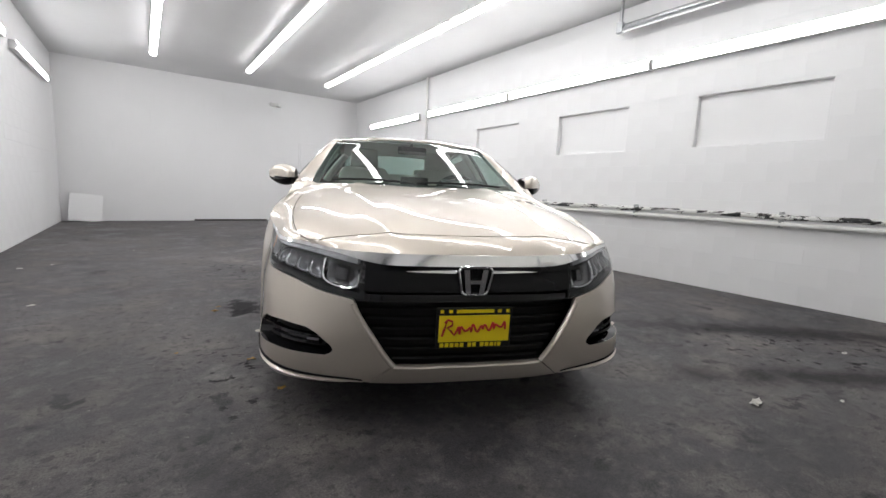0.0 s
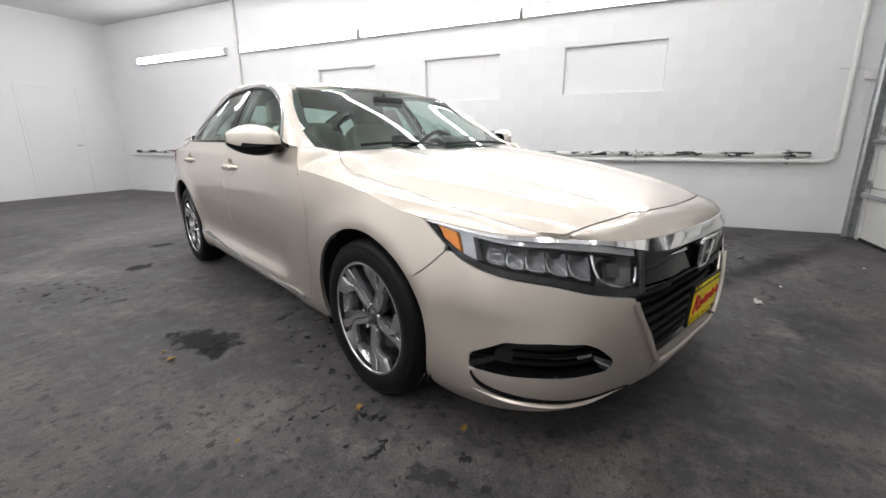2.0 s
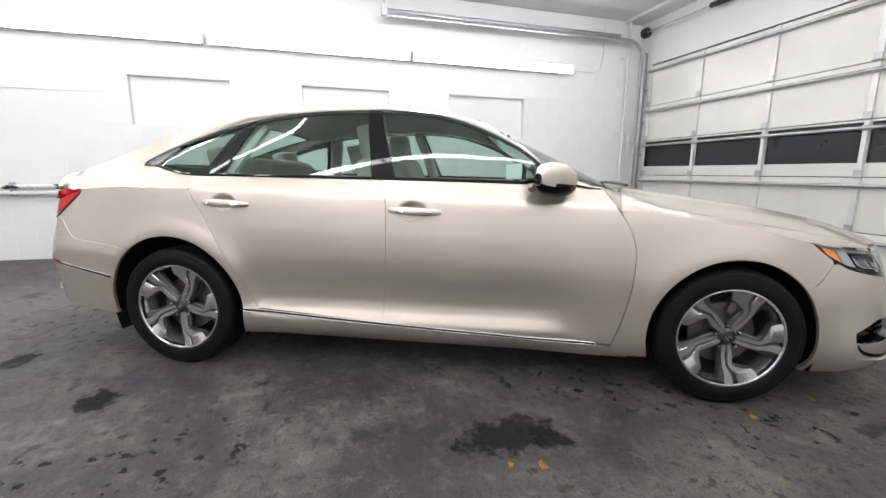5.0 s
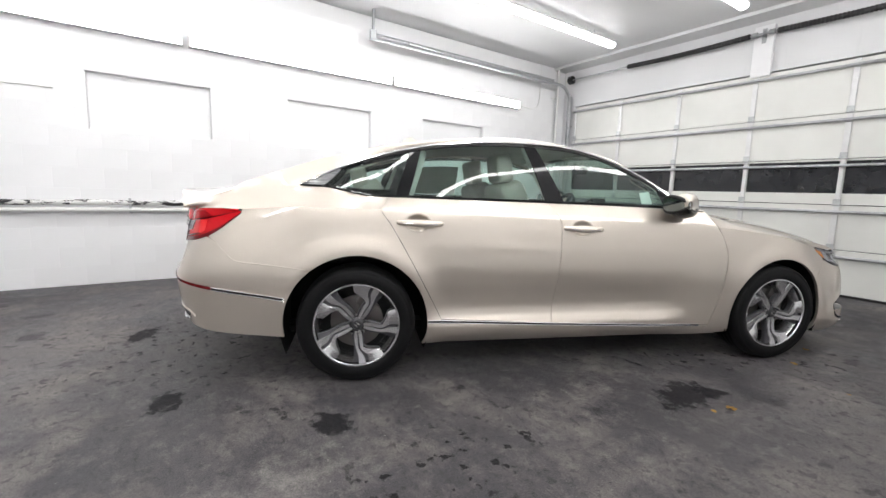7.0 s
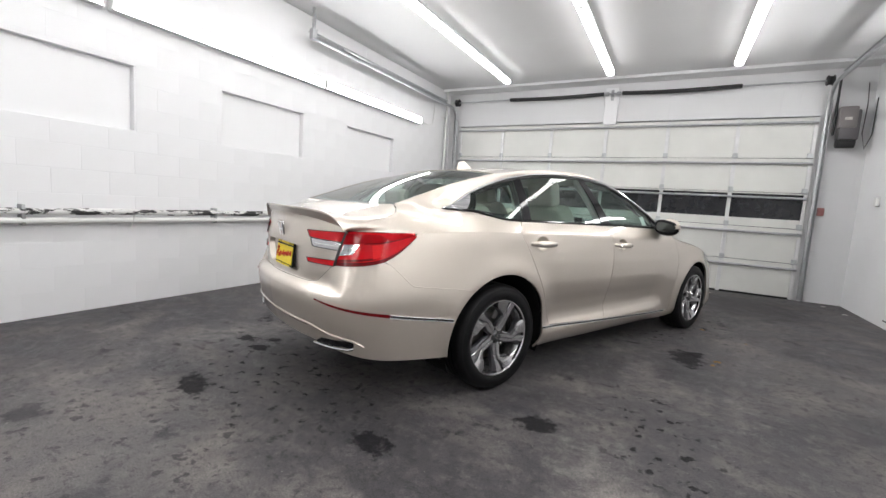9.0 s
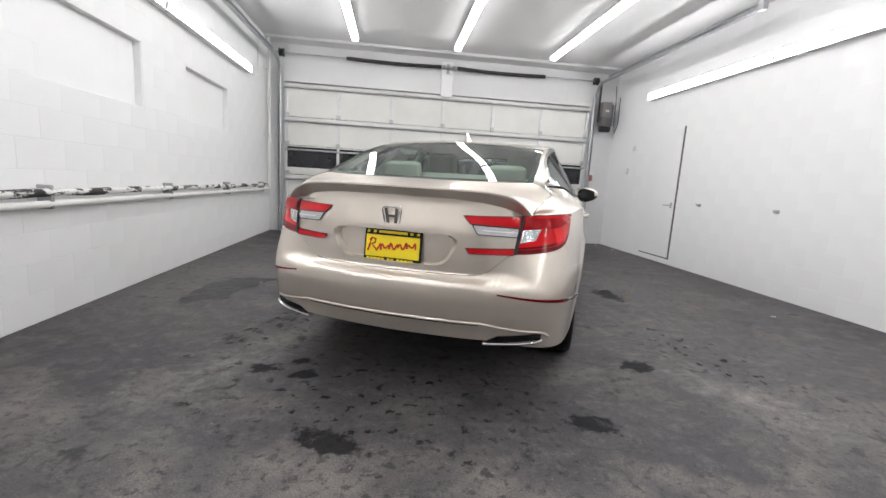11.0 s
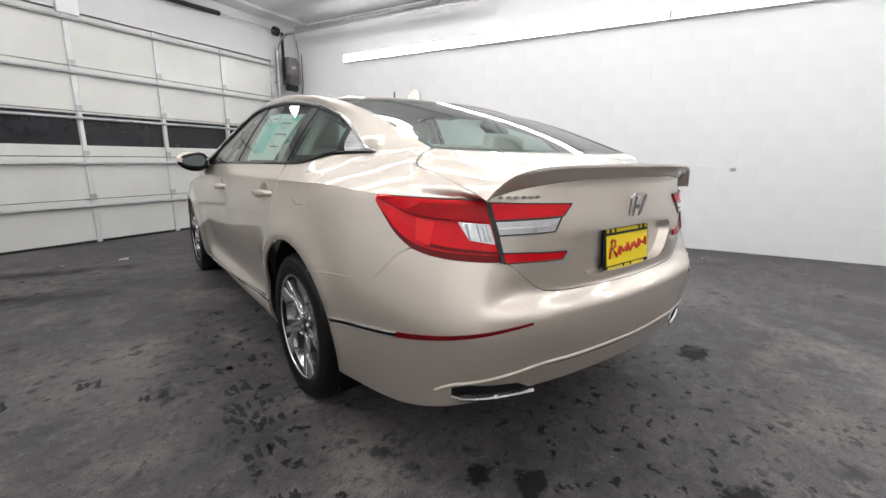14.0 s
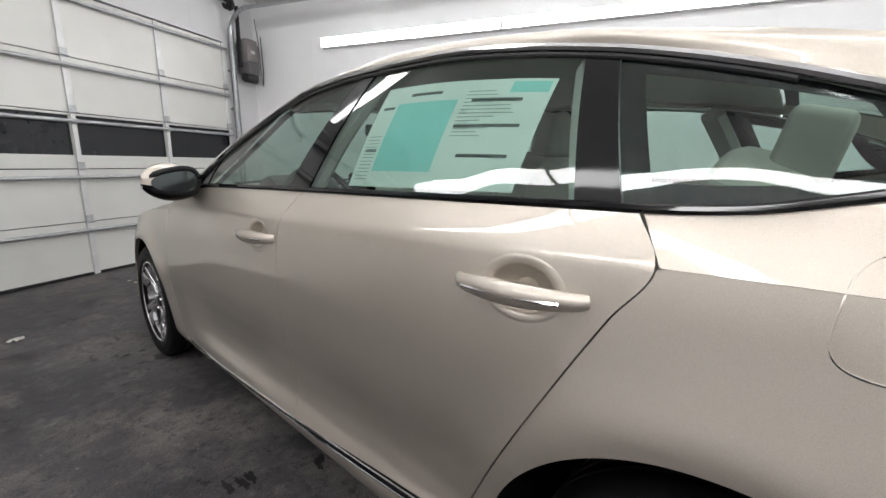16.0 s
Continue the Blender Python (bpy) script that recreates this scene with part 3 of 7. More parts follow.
M_MRED = plain("shaded_red_lens", (0.33, 0.004, 0.008), 0.10, coat=0.0, vary=0.1, scale=18.0, spec=0.2)
M_FELT = plain("wheel_well_felt", (0.010, 0.010, 0.010), 0.95, vary=0.2, spec=0.1)
M_DRED = plain("deep_red_lens", (0.13, 0.003, 0.005), 0.12, coat=0.0, vary=0.1, spec=0.3)
M_WLENS = plain("white_lens", (0.56, 0.56, 0.57), 0.18, 0.85, coat=1.0, vary=0.10, scale=60.0, bump=0.2, bscale=90.0)
M_AMBER = plain("amber_lens", (0.80, 0.25, 0.02), 0.15, coat=1.0)
M_SEAT = plain("ivory_upholstery", (0.52, 0.49, 0.44), 0.7, bump=0.2, scale=10.0)
M_TRIM = plain("dark_trim", (0.022, 0.022, 0.023), 0.55, bump=0.15)
M_LINER = plain("headliner", (0.55, 0.54, 0.51), 0.85)
M_YELLOW = plain("yellow_plate", (0.85, 0.66, 0.01), 0.4, vary=0.04)
M_PRED = plain("plate_red", (0.48, 0.02, 0.015), 0.45)
M_STICK = plain("sticker_paper", (0.74, 0.76, 0.74), 0.6, vary=0.03)
M_TEAL = plain("sticker_teal", (0.30, 0.66, 0.64), 0.6, vary=0.05)

# ---------------------------------------------------------------- the car: curves
# Car space: x to the car's left, y to its rear, front axle at y = 0, ground at z = 0.
WB, TYRE_R, ARCH_R, ARCH_RF, ARCH_Z = 2.83, 0.332, 0.397, 0.374, 0.335
CAR = pose(1.650, 2.289, 0.0, 0, 0, -23.3)
car = empty("sedan", CAR, "champagne beige metallic four-door sedan parked on the garage floor", "car")


def curve(xs, vs):
    """Smooth monotone curve through a few knots."""
    xs, vs = np.array(xs, float), np.array(vs, float)
    h, d = np.diff(xs), np.diff(vs) / np.diff(xs)
    m = np.zeros(len(xs))
    m[0], m[-1] = d[0], d[-1]
    for i in range(1, len(xs) - 1):
        if d[i - 1] * d[i] > 0:
            w1, w2 = 2 * h[i] + h[i - 1], h[i] + 2 * h[i - 1]
            m[i] = (w1 + w2) / (w1 / d[i - 1] + w2 / d[i])
    X, V, Mt = xs.tolist(), vs.tolist(), m.tolist()

    def f(x):
        if x <= X[0]:
            return V[0] + (x - X[0]) * 0.0
        if x >= X[-1]:
            return V[-1]
        i = 0
        while X[i + 1] < x:
            i += 1
        k = X[i + 1] - X[i]
        t = (x - X[i]) / k
        t2, t3 = t * t, t * t * t
        return (2 * t3 - 3 * t2 + 1) * V[i] + (t3 - 2 * t2 + t) * k * Mt[i] + (3 * t2 - 2 * t3) * V[i + 1] + (t3 - t2) * k * Mt[i + 1]
    return f


def path3(points, n=24):
    """Catmull-Rom path through 3D knots, as f(t) with t by arc length from 0 to 1."""
    P = [Vector(p) for p in points]
    P = [P[0] * 2 - P[1]] + P + [P[-1] * 2 - P[-2]]
    out = []
    for i in range(1, len(P) - 2):
        for k in range(n):
            t = k / n
            a, b, c, d = P[i - 1], P[i], P[i + 1], P[i + 2]
            out.append(0.5 * ((2 * b) + (c - a) * t + (2 * a - 5 * b + 4 * c - d) * t * t + (3 * b - a - 3 * c + d) * t ** 3))
    out.append(P[-2])
    A = np.array([tuple(p) for p in out])
    L = np.concatenate([[0], np.cumsum(np.linalg.norm(np.diff(A, axis=0), axis=1))])
    L = L / L[-1]

    def f(t):
        return Vector([float(np.interp(t, L, A[:, k])) for k in range(A.shape[1])])
    return f


def sstep(a, b, x):
    t = min(1.0, max(0.0, (x - a) / (b - a)))
    return t * t * (3 - 2 * t)


def lerp(a, b, t):
    return a + (b - a) * t


# plan outline at the widest height, from the middle of the nose round the side to the middle of the tail
OUT = path3([(0, -0.945, 0), (0.28, -0.936, 0), (0.52, -0.884, 0), (0.70, -0.795, 0), (0.825, -0.668, 0), (0.880, -0.49, 0), (0.905, -0.25, 0), (0.917, 0.1, 0), (0.928, 0.7, 0), (0.932, 1.4, 0),
             (0.932, 2.1, 0), (0.928, 2.7, 0), (0.915, 3.1, 0), (0.893, 3.42, 0), (0.832, 3.66, 0), (0.69, 3.815, 0), (0.43, 3.895, 0), (0.2, 3.925, 0), (0, 3.935, 0)], 16)
_S = np.linspace(0, 1, 700)
_O = np.array([tuple(OUT(s)) for s in _S])
_T = np.gradient(_O, axis=0)
_N = np.stack([-_T[:, 1] * -1, -_T[:, 0]], 1)
_N = _N / np.linalg.norm(_N, axis=1)[:, None]
OLEN = float(np.sum(np.linalg.norm(np.diff(_O, axis=0), axis=1)))
_mid = slice(int(np.argmin(np.abs(_O[:300, 1] + 0.55))), int(300 + np.argmin(np.abs(_O[300:, 1] - 3.60))))


def s_y(y):
    return float(np.interp(y, _O[_mid, 1], _S[_mid]))


_fi = int(np.argmax(_O[:250, 0] > 0.86))
_ri = 450 + int(np.argmax(_O[450:, 0] < 0.86))


def s_f(h):
    return float(np.interp(h, _O[:_fi, 0], _S[:_fi]))


def s_r(h):
    return float(np.interp(-h, -_O[_ri:, 0], _S[_ri:]))


CREASE = curve([-0.9, -0.32, 0.0, 0.6, 1.65, 2.7, 3.1, 3.45, 3.9], [0.74, 0.785, 0.855, 0.918, 0.950, 0.982, 0.985, 0.965, 0.955])
BELT = curve([0.5, 0.84, 1.75, 2.5, 2.70, 2.78, 2.90, 3.0, 3.16], [1.012, 1.030, 1.045, 1.052, 1.053, 1.057, 1.079, 1.097, 1.100])
P_SIDE = curve([0.19, 0.235, 0.27, 0.31, 0.345, 0.38, 0.42, 0.48, 0.56, 0.64, 0.74, 0.80, 0.86, 0.92, 0.94, 0.96, 1.0, 1.06], [0.085, 0.040, 0.020, 0.012, 0.024, 0.038, 0.043, 0.036, 0.017, 0.005, 0.003, 0.007, 0.013, 0.023, 0.029, 0.037, 0.054, 0.080])
P_PLAIN = curve([0.16, 0.20, 0.235, 0.27, 0.35, 0.48, 0.58, 0.66, 0.74, 0.80, 0.86], [0.085, 0.055, 0.038, 0.030, 0.024, 0.014, 0.004, 0.001, 0.003, 0.007, 0.013])
P_FRONT = curve([0.16, 0.195, 0.25, 0.32, 0.42, 0.52, 0.60, 0.66, 0.70, 0.74, 0.80], [0.085, 0.042, 0.016, 0.005, 0.0, 0.004, 0.010, 0.020, 0.030, 0.046, 0.11])
P_REAR = curve([0.25, 0.30, 0.35, 0.40, 0.43, 0.50, 0.57, 0.608, 0.625, 0.648, 0.668, 0.75, 0.85, 0.95, 1.0, 1.06], [0.10, 0.066, 0.048, 0.034, 0.024, 0.010, 0.001, 0.003, 0.012, 0.048, 0.062, 0.058, 0.058, 0.072, 0.078, 0.060])


# the corners of the tail have no ledge
P_CORNER = curve([0.25, 0.30, 0.35, 0.40, 0.43, 0.50, 0.57, 0.65, 0.72, 0.80, 0.88, 0.95, 1.0, 1.06], [0.10, 0.062, 0.044, 0.030, 0.022, 0.009, 0.002, 0.013, 0.027, 0.041, 0.055, 0.070, 0.078, 0.060])


# the corners lean in above the bumpers and flare out at the foot of the nose
C_FRONT = curve([0.16, 0.22, 0.30, 0.38, 0.48, 0.60, 0.68, 0.75, 0.80], [-0.036, -0.036, -0.030, -0.014, 0.004, 0.026, 0.042, 0.058, 0.062])
C_REAR = curve([0.45, 0.60, 0.72, 0.85, 0.95, 1.0], [0.0, 0.004, 0.020, 0.040, 0.050, 0.052])


def inset(y, s, z):
    zc = CREASE(y)
    zz = z if z < 0.46 else 0.46 + (z - 0.46) * 0.46 / (zc - 0.46) if z < zc else 0.92 + (z - zc) * (0.14 / max(0.06, BELT(y) - zc) if 0.5 < y < 3.0 else 1.2) * 0.9
    side = P_SIDE(zz)
    # the concave door foot runs only between the wheels
    foot = sstep(0.62, 0.95, y) * (1 - sstep(2.30, 2.55, y))
    if zz < 0.86 and foot < 1:
        side = lerp(P_PLAIN(zz), side, foot)
    h = float(np.interp(s, _S, _O[:, 0]))
    wf = 1 - sstep(0.68, 0.89, h) if y < 1 else 0.0
    wr = 1 - sstep(0.70, 0.88, h) if y > 2 else 0.0
    v = side
    if wf > 0:
        v = lerp(v, P_FRONT(z), wf)
    if wr > 0:
        v = lerp(v, lerp(P_REAR(z), P_CORNER(z), sstep(0.54, 0.72, h)), wr)
    if y < -0.1:
        v += C_FRONT(z) * sstep(0.45, 0.76, h) * sstep(0.12, 0.52, -y)
    elif y > 2.95:
        v += C_REAR(z) * sstep(0.45, 0.72, h) * sstep(2.95, 3.5, y)
    for yc, ra in ((0.0, ARCH_RF), (WB, ARCH_R)):
        d = math.hypot(y - yc, z - ARCH_Z)
        v -= 0.016 * math.exp(-((d - ra - 0.018) / 0.075) ** 2) * sstep(0.15, 0.45, z)
    return v


def B(s, z, off=0.0):
    """A point on the lower body for outline parameter s and height z, off metres further in."""
    h, y = float(np.interp(s, _S, _O[:, 0])), float(np.interp(s, _S, _O[:, 1]))
    n0, n1 = float(np.interp(s, _S, _N[:, 0])), float(np.interp(s, _S, _N[:, 1]))
    k = inset(y, s, z) + off
    return Vector((max(0.0, h - n0 * k), y - n1 * k, z))


def skin(fn, nu, nv, flange=0.018, both_ends=True):
    """A grid over fn(u, v) with its rim folded inwards, so that the panel has an edge."""
    pts = [[Vector(fn(i / nu, j / nv)) for j in range(nv + 1)] for i in range(nu + 1)]
    vs = [p for row in pts for p in row]
    W = nv + 1
    fs = [(i * W + j, (i + 1) * W + j, (i + 1) * W + j + 1, i * W + j + 1) for i in range(nu) for j in range(nv)]
    if flange:
        def nrm(i, j):
            a = pts[min(nu, i + 1)][j] - pts[max(0, i - 1)][j]
            b = pts[i][min(nv, j + 1)] - pts[i][max(0, j - 1)]
            n = a.cross(b)
            return n.normalized() if n.length > 1e-9 else Vector((0, 0, 0))
        loop = [(i, 0) for i in range(nu)] + [(nu, j) for j in range(nv)] + [(i, nv) for i in range(nu, 0, -1)] + [(0, j) for j in range(nv, 0, -1)]
        base = len(vs)
        for i, j in loop:
            vs.append(pts[i][j])
            vs.append(pts[i][j] - nrm(i, j) * flange)
        n = len(loop)
        for k in range(n):
            q = (k + 1) % n
            fs.append((base + 2 * k, base + 2 * k + 1, base + 2 * q + 1, base + 2 * q))
    return vs, fs


def flip(geo):
    return [(-v[0], v[1], v[2]) for v in geo[0]], [q[::-1] for q in geo[1]]


def outward(geo):
    """Turns the faces of a left-half panel so that they face out of the car."""
    v, f = geo
    c = Vector((0.1, 1.45, 0.6))
    tot = 0.0
    for q in f[: max(1, len(f))]:
        p = [Vector(v[i]) for i in q]
        n = (p[1] - p[0]).cross(p[2] - p[0])
        tot += n.dot(p[0] - c)
    return geo if tot > 0 else (v, [q[::-1] for q in f])


def pair(name, fn, nu, nv, mat, parent=None, label="", flange=0.018, sharp=40):
    """The same panel on both sides of the car."""
    probe = skin(fn, 4, 4, 0)
    o = outward(probe)
    fn2 = fn if o[1] == probe[1] else (lambda u, v: fn(1 - u, v))
    g = skin(fn2, nu, nv, flange)
    return [part(name, flip(g) if sd < 0 else g, mat, parent or car, label, sharp=sharp) for sd in (-1, 1)]


def full(name, fn, nu, nv, mat, parent=None, label="", flange=0.018, sharp=40):
    """A panel across the whole width; u runs from -1 to 1."""
    f2 = lambda u, v: fn(2 * u - 1, v)
    probe = skin(f2, 4, 4, 0)
    o = outward(probe)
    f3 = f2 if o[1] == probe[1] else (lambda u, v: f2(1 - u, v))
    return part(name, skin(f3, nu, nv, flange), mat, parent or car, label, sharp=sharp)


def loop2(points, smooth=0):
    """Closed or open polyline in (s, z), by arc length in metres."""
    A = np.array(points, float)
    w = np.array([OLEN, 1.0])
    L = np.concatenate([[0], np.cumsum(np.linalg.norm(np.diff(A * w, axis=0), axis=1))])
    L = L / L[-1]
    return lambda t: (float(np.interp(t, L, A[:, 0])), float(np.interp(t, L, A[:, 1])))


def loop_parts(parts):
    """Line through several runs of (s, z) points; each run ends at its own share of the whole."""
    fs, t0 = [], 0.0
    for t1, pts in parts:
        fs.append((t0, t1, loop2(pts)))
        t0 = t1

    def f(t):
        for a, b, g in fs:
            if t <= b + 1e-9:
                return g(min(1.0, max(0.0, (t - a) / (b - a))))
        return fs[-1][2](1.0)
    return f


def on_body(f, off=0.0):
    return lambda u, v: B(*f(u, v), off)


def between(lo, hi):
    """Strip between two (s, z) lines."""
    def f(u, v):
        a, b = lo(u), hi(u)
        return lerp(a[0], b[0], v), lerp(a[1], b[1], v)
    return f


GAP = 0.0014
# ---------------------------------------------------------------- doors
E_FD = curve([0.24, 0.40, 0.55, 0.70, 0.82, 0.91, 1.02], [0.535, 0.488, 0.460, 0.454, 0.482, 0.537, 0.62])
E_BD = curve([0.27, 0.39, 0.60, 0.78, 0.92, 0.96, 1.05], [1.672, 1.661, 1.645, 1.637, 1.640, 1.652, 1.712])
E_RD = curve([0.30, 0.366, 0.50, 0.72, 0.90, 0.982, 1.055], [2.325, 2.356, 2.425, 2.544, 2.648, 2.700, 2.655])
DOOR_FOOT = lambda y: 0.232 + 0.045 * y


def door_fn(ea, eb):
    def f(u, v):
        y = lerp(ea(0.6), eb(0.6), u)
        z0, z1 = DOOR_FOOT(y) + 0.012, BELT(y) - 0.004
        # finer rows where the section bends
        z = lerp(z0, z1, v)
        y = lerp(ea(z) + GAP, eb(z) - GAP, u)
        return B(s_y(y), z)
    return f


HANDLES = ((1.495, 0.893), (2.488, 0.912))


def door_skin(name, ea, eb, nu, nv, handle, label):
    """A door skin with an opening for the handle cup."""
    fn = door_fn(ea, eb)
    probe = skin(fn, 4, 4, 0)
    f2 = fn if outward(probe)[1] == probe[1] else (lambda u, v: fn(1 - u, v))
    vs, fs = skin(f2, nu, nv, 0.018)
    mid = lambda q, k: sum(vs[i][k] for i in q) / len(q)
    fs = [q for q in fs if ((mid(q, 1) - handle[0] - 0.01) / 0.0675) ** 2 + ((mid(q, 2) - handle[1] - 0.004) / 0.046) ** 2 > 1]
    return [part(name, flip((vs, fs)) if sd < 0 else (vs, fs), M_PAINT, car, label, sharp=40) for sd in (-1, 1)]


doors_f = door_skin("front_door", E_FD, E_BD, 70, 66, HANDLES[0], "beige front door skin")
doors_r = door_skin("rear_door", E_BD, E_RD, 64, 66, HANDLES[1], "beige rear door skin")

# sill below the doors, with a chrome line on top of it
sill = lambda u, v: B(s_y(lerp(0.44, 2.425, u)), lerp(0.192 + 0.012 * u, DOOR_FOOT(lerp(0.44, 2.425, u)) - 0.004, v))
pair("sill", sill, 40, 10, M_PAINT)


def line_on(name, f, r, mat, n=40, flat=0.5, off=-0.002, parent=None, label=""):
    """A thin moulding along an (s, z) line on the body."""
    for sd in (-1, 1):
        pts = []
        for k in range(n + 1):
            p = B(*f(k / n), off)
            pts.append((p.x * sd, p.y, p.z))
        part(name, sweep(pts, r, 8, flat), mat, parent or car, label)


def double_line(name, f, half, n):
    """Two thin chrome lines with a dark groove between them."""
    pair(name, lambda u, v: B(f(u)[0], f(u)[1] + lerp(-half, half, v), -0.0025), n, 2, M_DSMOKE, None, "dark moulding between two chrome lines", 0.004)
    for d in (-half, half):
        line_on("chrome_line", lambda t, d=d: (f(t)[0], f(t)[1] + d), 0.0028, M_CHROME, n, 1.0, -0.003, None, "thin chrome line")


double_line("sill_moulding", lambda t: (s_y(lerp(0.60, 2.43, t)), DOOR_FOOT(lerp(0.60, 2.43, t)) + 0.004), 0.0065, 50)


# ---------------------------------------------------------------- front fender: strip round the arch, then the top to the hood line
def arch_pt(yc, a, r=ARCH_R):
    return yc + r * math.cos(a), ARCH_Z + r * math.sin(a)


A0, A1 = math.asin((0.20 - ARCH_Z) / ARCH_RF), math.pi - math.asin((0.585 - ARCH_Z) / ARCH_RF)
fend_in = lambda t: (lambda p: (s_y(p[0]), p[1]))(arch_pt(0.0, lerp(A0, A1, t), ARCH_RF))
SEAM_F = (-0.300, 0.585)
fo = [(s_y(E_FD(0.24) - 2 * GAP - 0.004), 0.20)] + [(s_y(E_FD(z) - 2 * GAP), z) for z in np.linspace(0.24, 0.905, 14)]
fo += [(s_y(y), CREASE(y) - 0.0005) for y in np.linspace(0.53, -0.30, 22)]
fo += [(s_y(-0.325), 0.776), (s_y(-0.36), 0.748), (s_y(-0.40), 0.720), (s_y(-0.432), 0.697), (s_y(-0.405), 0.672), (s_y(-0.36), 0.625), (s_y(SEAM_F[0] - 0.01), 0.588)]
fend_out = loop2(fo)
pair("front_fender", on_body(between(fend_in, fend_out)), 64, 14, M_PAINT, None, "beige front fender")

HOODLINE = path3([(0.705, 0.485, 0.992), (0.752, 0.40, 0.965), (0.778, 0.30, 0.925), (0.785, 0.09, 0.888), (0.770, -0.20, 0.846), (0.735, -0.46, 0.800), (0.690, -0.62, 0.768), (0.640, -0.715, 0.750)])


BAR_T = curve([s_f(0.0), s_f(0.3), s_f(0.5), s_f(0.62), s_f(0.72), s_f(0.80), s_y(-0.49), s_y(-0.40), s_y(-0.325)], [0.727, 0.729, 0.734, 0.741, 0.747, 0.753, 0.764, 0.774, 0.784])


def fender_top_low(t):
    # crease, then the upper edge of the headlamp
    if t < 0.62:
        y = lerp(0.53, -0.315, t / 0.62)
        return B(s_y(y), CREASE(y))
    k = (t - 0.62) / 0.38
    return path_hl_top(k)


path_hl_top = lambda k: (lambda s: B(s, BAR_T(s) + 0.002))(lerp(s_y(-0.315), s_f(0.640), k))


def fender_top(u, v):
    a = fender_top_low(u)
    b = HOODLINE(u) + Vector((0.0015, 0, 0))
    p = a.lerp(b, v)
    p.z += 0.012 * math.sin(math.pi * v) * (1 - sstep(0.7, 1.0, u) * 0.8)
    return p


pair("fender_top", fender_top, 50, 10, M_PAINT, None, "beige fender shoulder beside the hood", 0.012)

# A-pillar foot between fender, door and windscreen
def cowl_side(u, v):
    z = lerp(CREASE(0.53), BELT(0.62), u)
    a = B(s_y(lerp(0.53, E_FD(z) - GAP, sstep(0.0, 0.25, u))), z)
    b = Vector((lerp(0.705, 0.80, u), lerp(0.485, 0.66, u), lerp(0.992, 1.025, u)))
    return a.lerp(b, v)


pair("pillar_foot", cowl_side, 8, 6, M_PAINT, None, "", 0.006)

# ---------------------------------------------------------------- hood
HC_Y = curve([0, 0.15, 0.35, 0.55, 0.75, 0.9, 1], [0.375, 0.26, 0.04, -0.22, -0.50, -0.70, -0.815])
HC_Z = curve([-0.83, -0.70, -0.50, -0.22, 0.04, 0.26, 0.40], [0.796, 0.838, 0.882, 0.930, 0.966, 0.992, 1.004])


def hood_fn(u, v):
    e = HOODLINE(v)
    y0 = HC_Y(v)
    z0 = HC_Z(y0)
    k = abs(u)
    h = (e.x - 0.002) * u
    y = lerp(y0, e.y, k ** 2.2)
    z = lerp(z0, e.z, 0.30 * k ** 2 + 0.70 * k ** 4.5)
    # two raised folds converging to the nose
    f = 0.62 - 0.10 * v
    z += 0.010 * math.exp(-((k - f) / 0.07) ** 2) * (1 - 0.4 * v) - 0.006 * math.exp(-(k / 0.35) ** 2)
    return (h, y, z)


hood = full("hood", hood_fn, 56, 40, M_PAINT, None, "beige hood with two folded crease lines", 0.02)

# body-colour nose strip between hood and chrome bar
NOSE_T = lambda h: Vector(hood_fn(h / 0.640, 1.0)) + Vector((0, -0.004, -0.003))


def chrome_top(h):
    """Upper edge of the chrome bar over the nose."""
    k = abs(h)
    return B(s_f(k), BAR_T(s_f(k)))


def nose_fn(u, v):
    h = 0.640 * u
    a, b = NOSE_T(h), chrome_top(h)
    b = Vector((abs(b.x) * (1 if u >= 0 else -1), b.y, b.z))
    p = a.lerp(b, v)
    p.z += 0.010 * math.sin(math.pi * v)
    p.y -= 0.004 * math.sin(math.pi * v)
    return p


full("nose_strip", nose_fn, 40, 8, M_PAINT, None, "", 0.01)

# ---------------------------------------------------------------- chrome bar over headlamps and grille
def bar_geo():
    rows = []
    for k in range(-44, 45):
        t = abs(k) / 44
        sd = -1 if k < 0 else 1
        s = lerp(s_f(0.0), s_y(-0.33), t)
        p0 = B(s, 0.60)
        h = p0.x
        ztop = BAR_T(s)
        thick = lerp(0.042, 0.012, sstep(0.26, 0.46, t)) * (1 - 0.5 * sstep(0.7, 1.0, t))
        out = lerp(1.0, 0.25, sstep(0.35, 0.6, t))
        a, b = B(s, ztop, -0.006 * out), B(s, ztop - thick, -0.013 * out)
        c, d = B(s, ztop - thick - 0.003, 0.02), B(s, ztop + 0.002, 0.02)
        rows.append([(q.x * sd, q.y, q.z) for q in (d, a, b, c)])
    vs = [p for r in rows for p in r]
    fs = []
    for i in range(len(rows) - 1):
        for j in range(3):
            fs.append((i * 4 + j, i * 4 + j + 1, i * 4 + 5 + j, i * 4 + 4 + j))
    return vs, fs


part("chrome_bar", bar_geo(), M_CHROME, car, "chrome bar across the nose and headlamps", sharp=30)

# ---------------------------------------------------------------- headlamps
HL_S0, HL_S1 = s_f(0.425), s_y(-0.325)
_hs = [s_f(0.425), s_f(0.50), s_f(0.60), s_f(0.72), s_y(-0.49) - 0.004, s_y(-0.40), s_y(-0.325)]
HL_B = curve(_hs, [0.548, 0.560, 0.578, 0.610, 0.662, 0.722, 0.776])
HL_T = curve(_hs, [0.700, 0.716, 0.730, 0.737, 0.756, 0.768, 0.782])


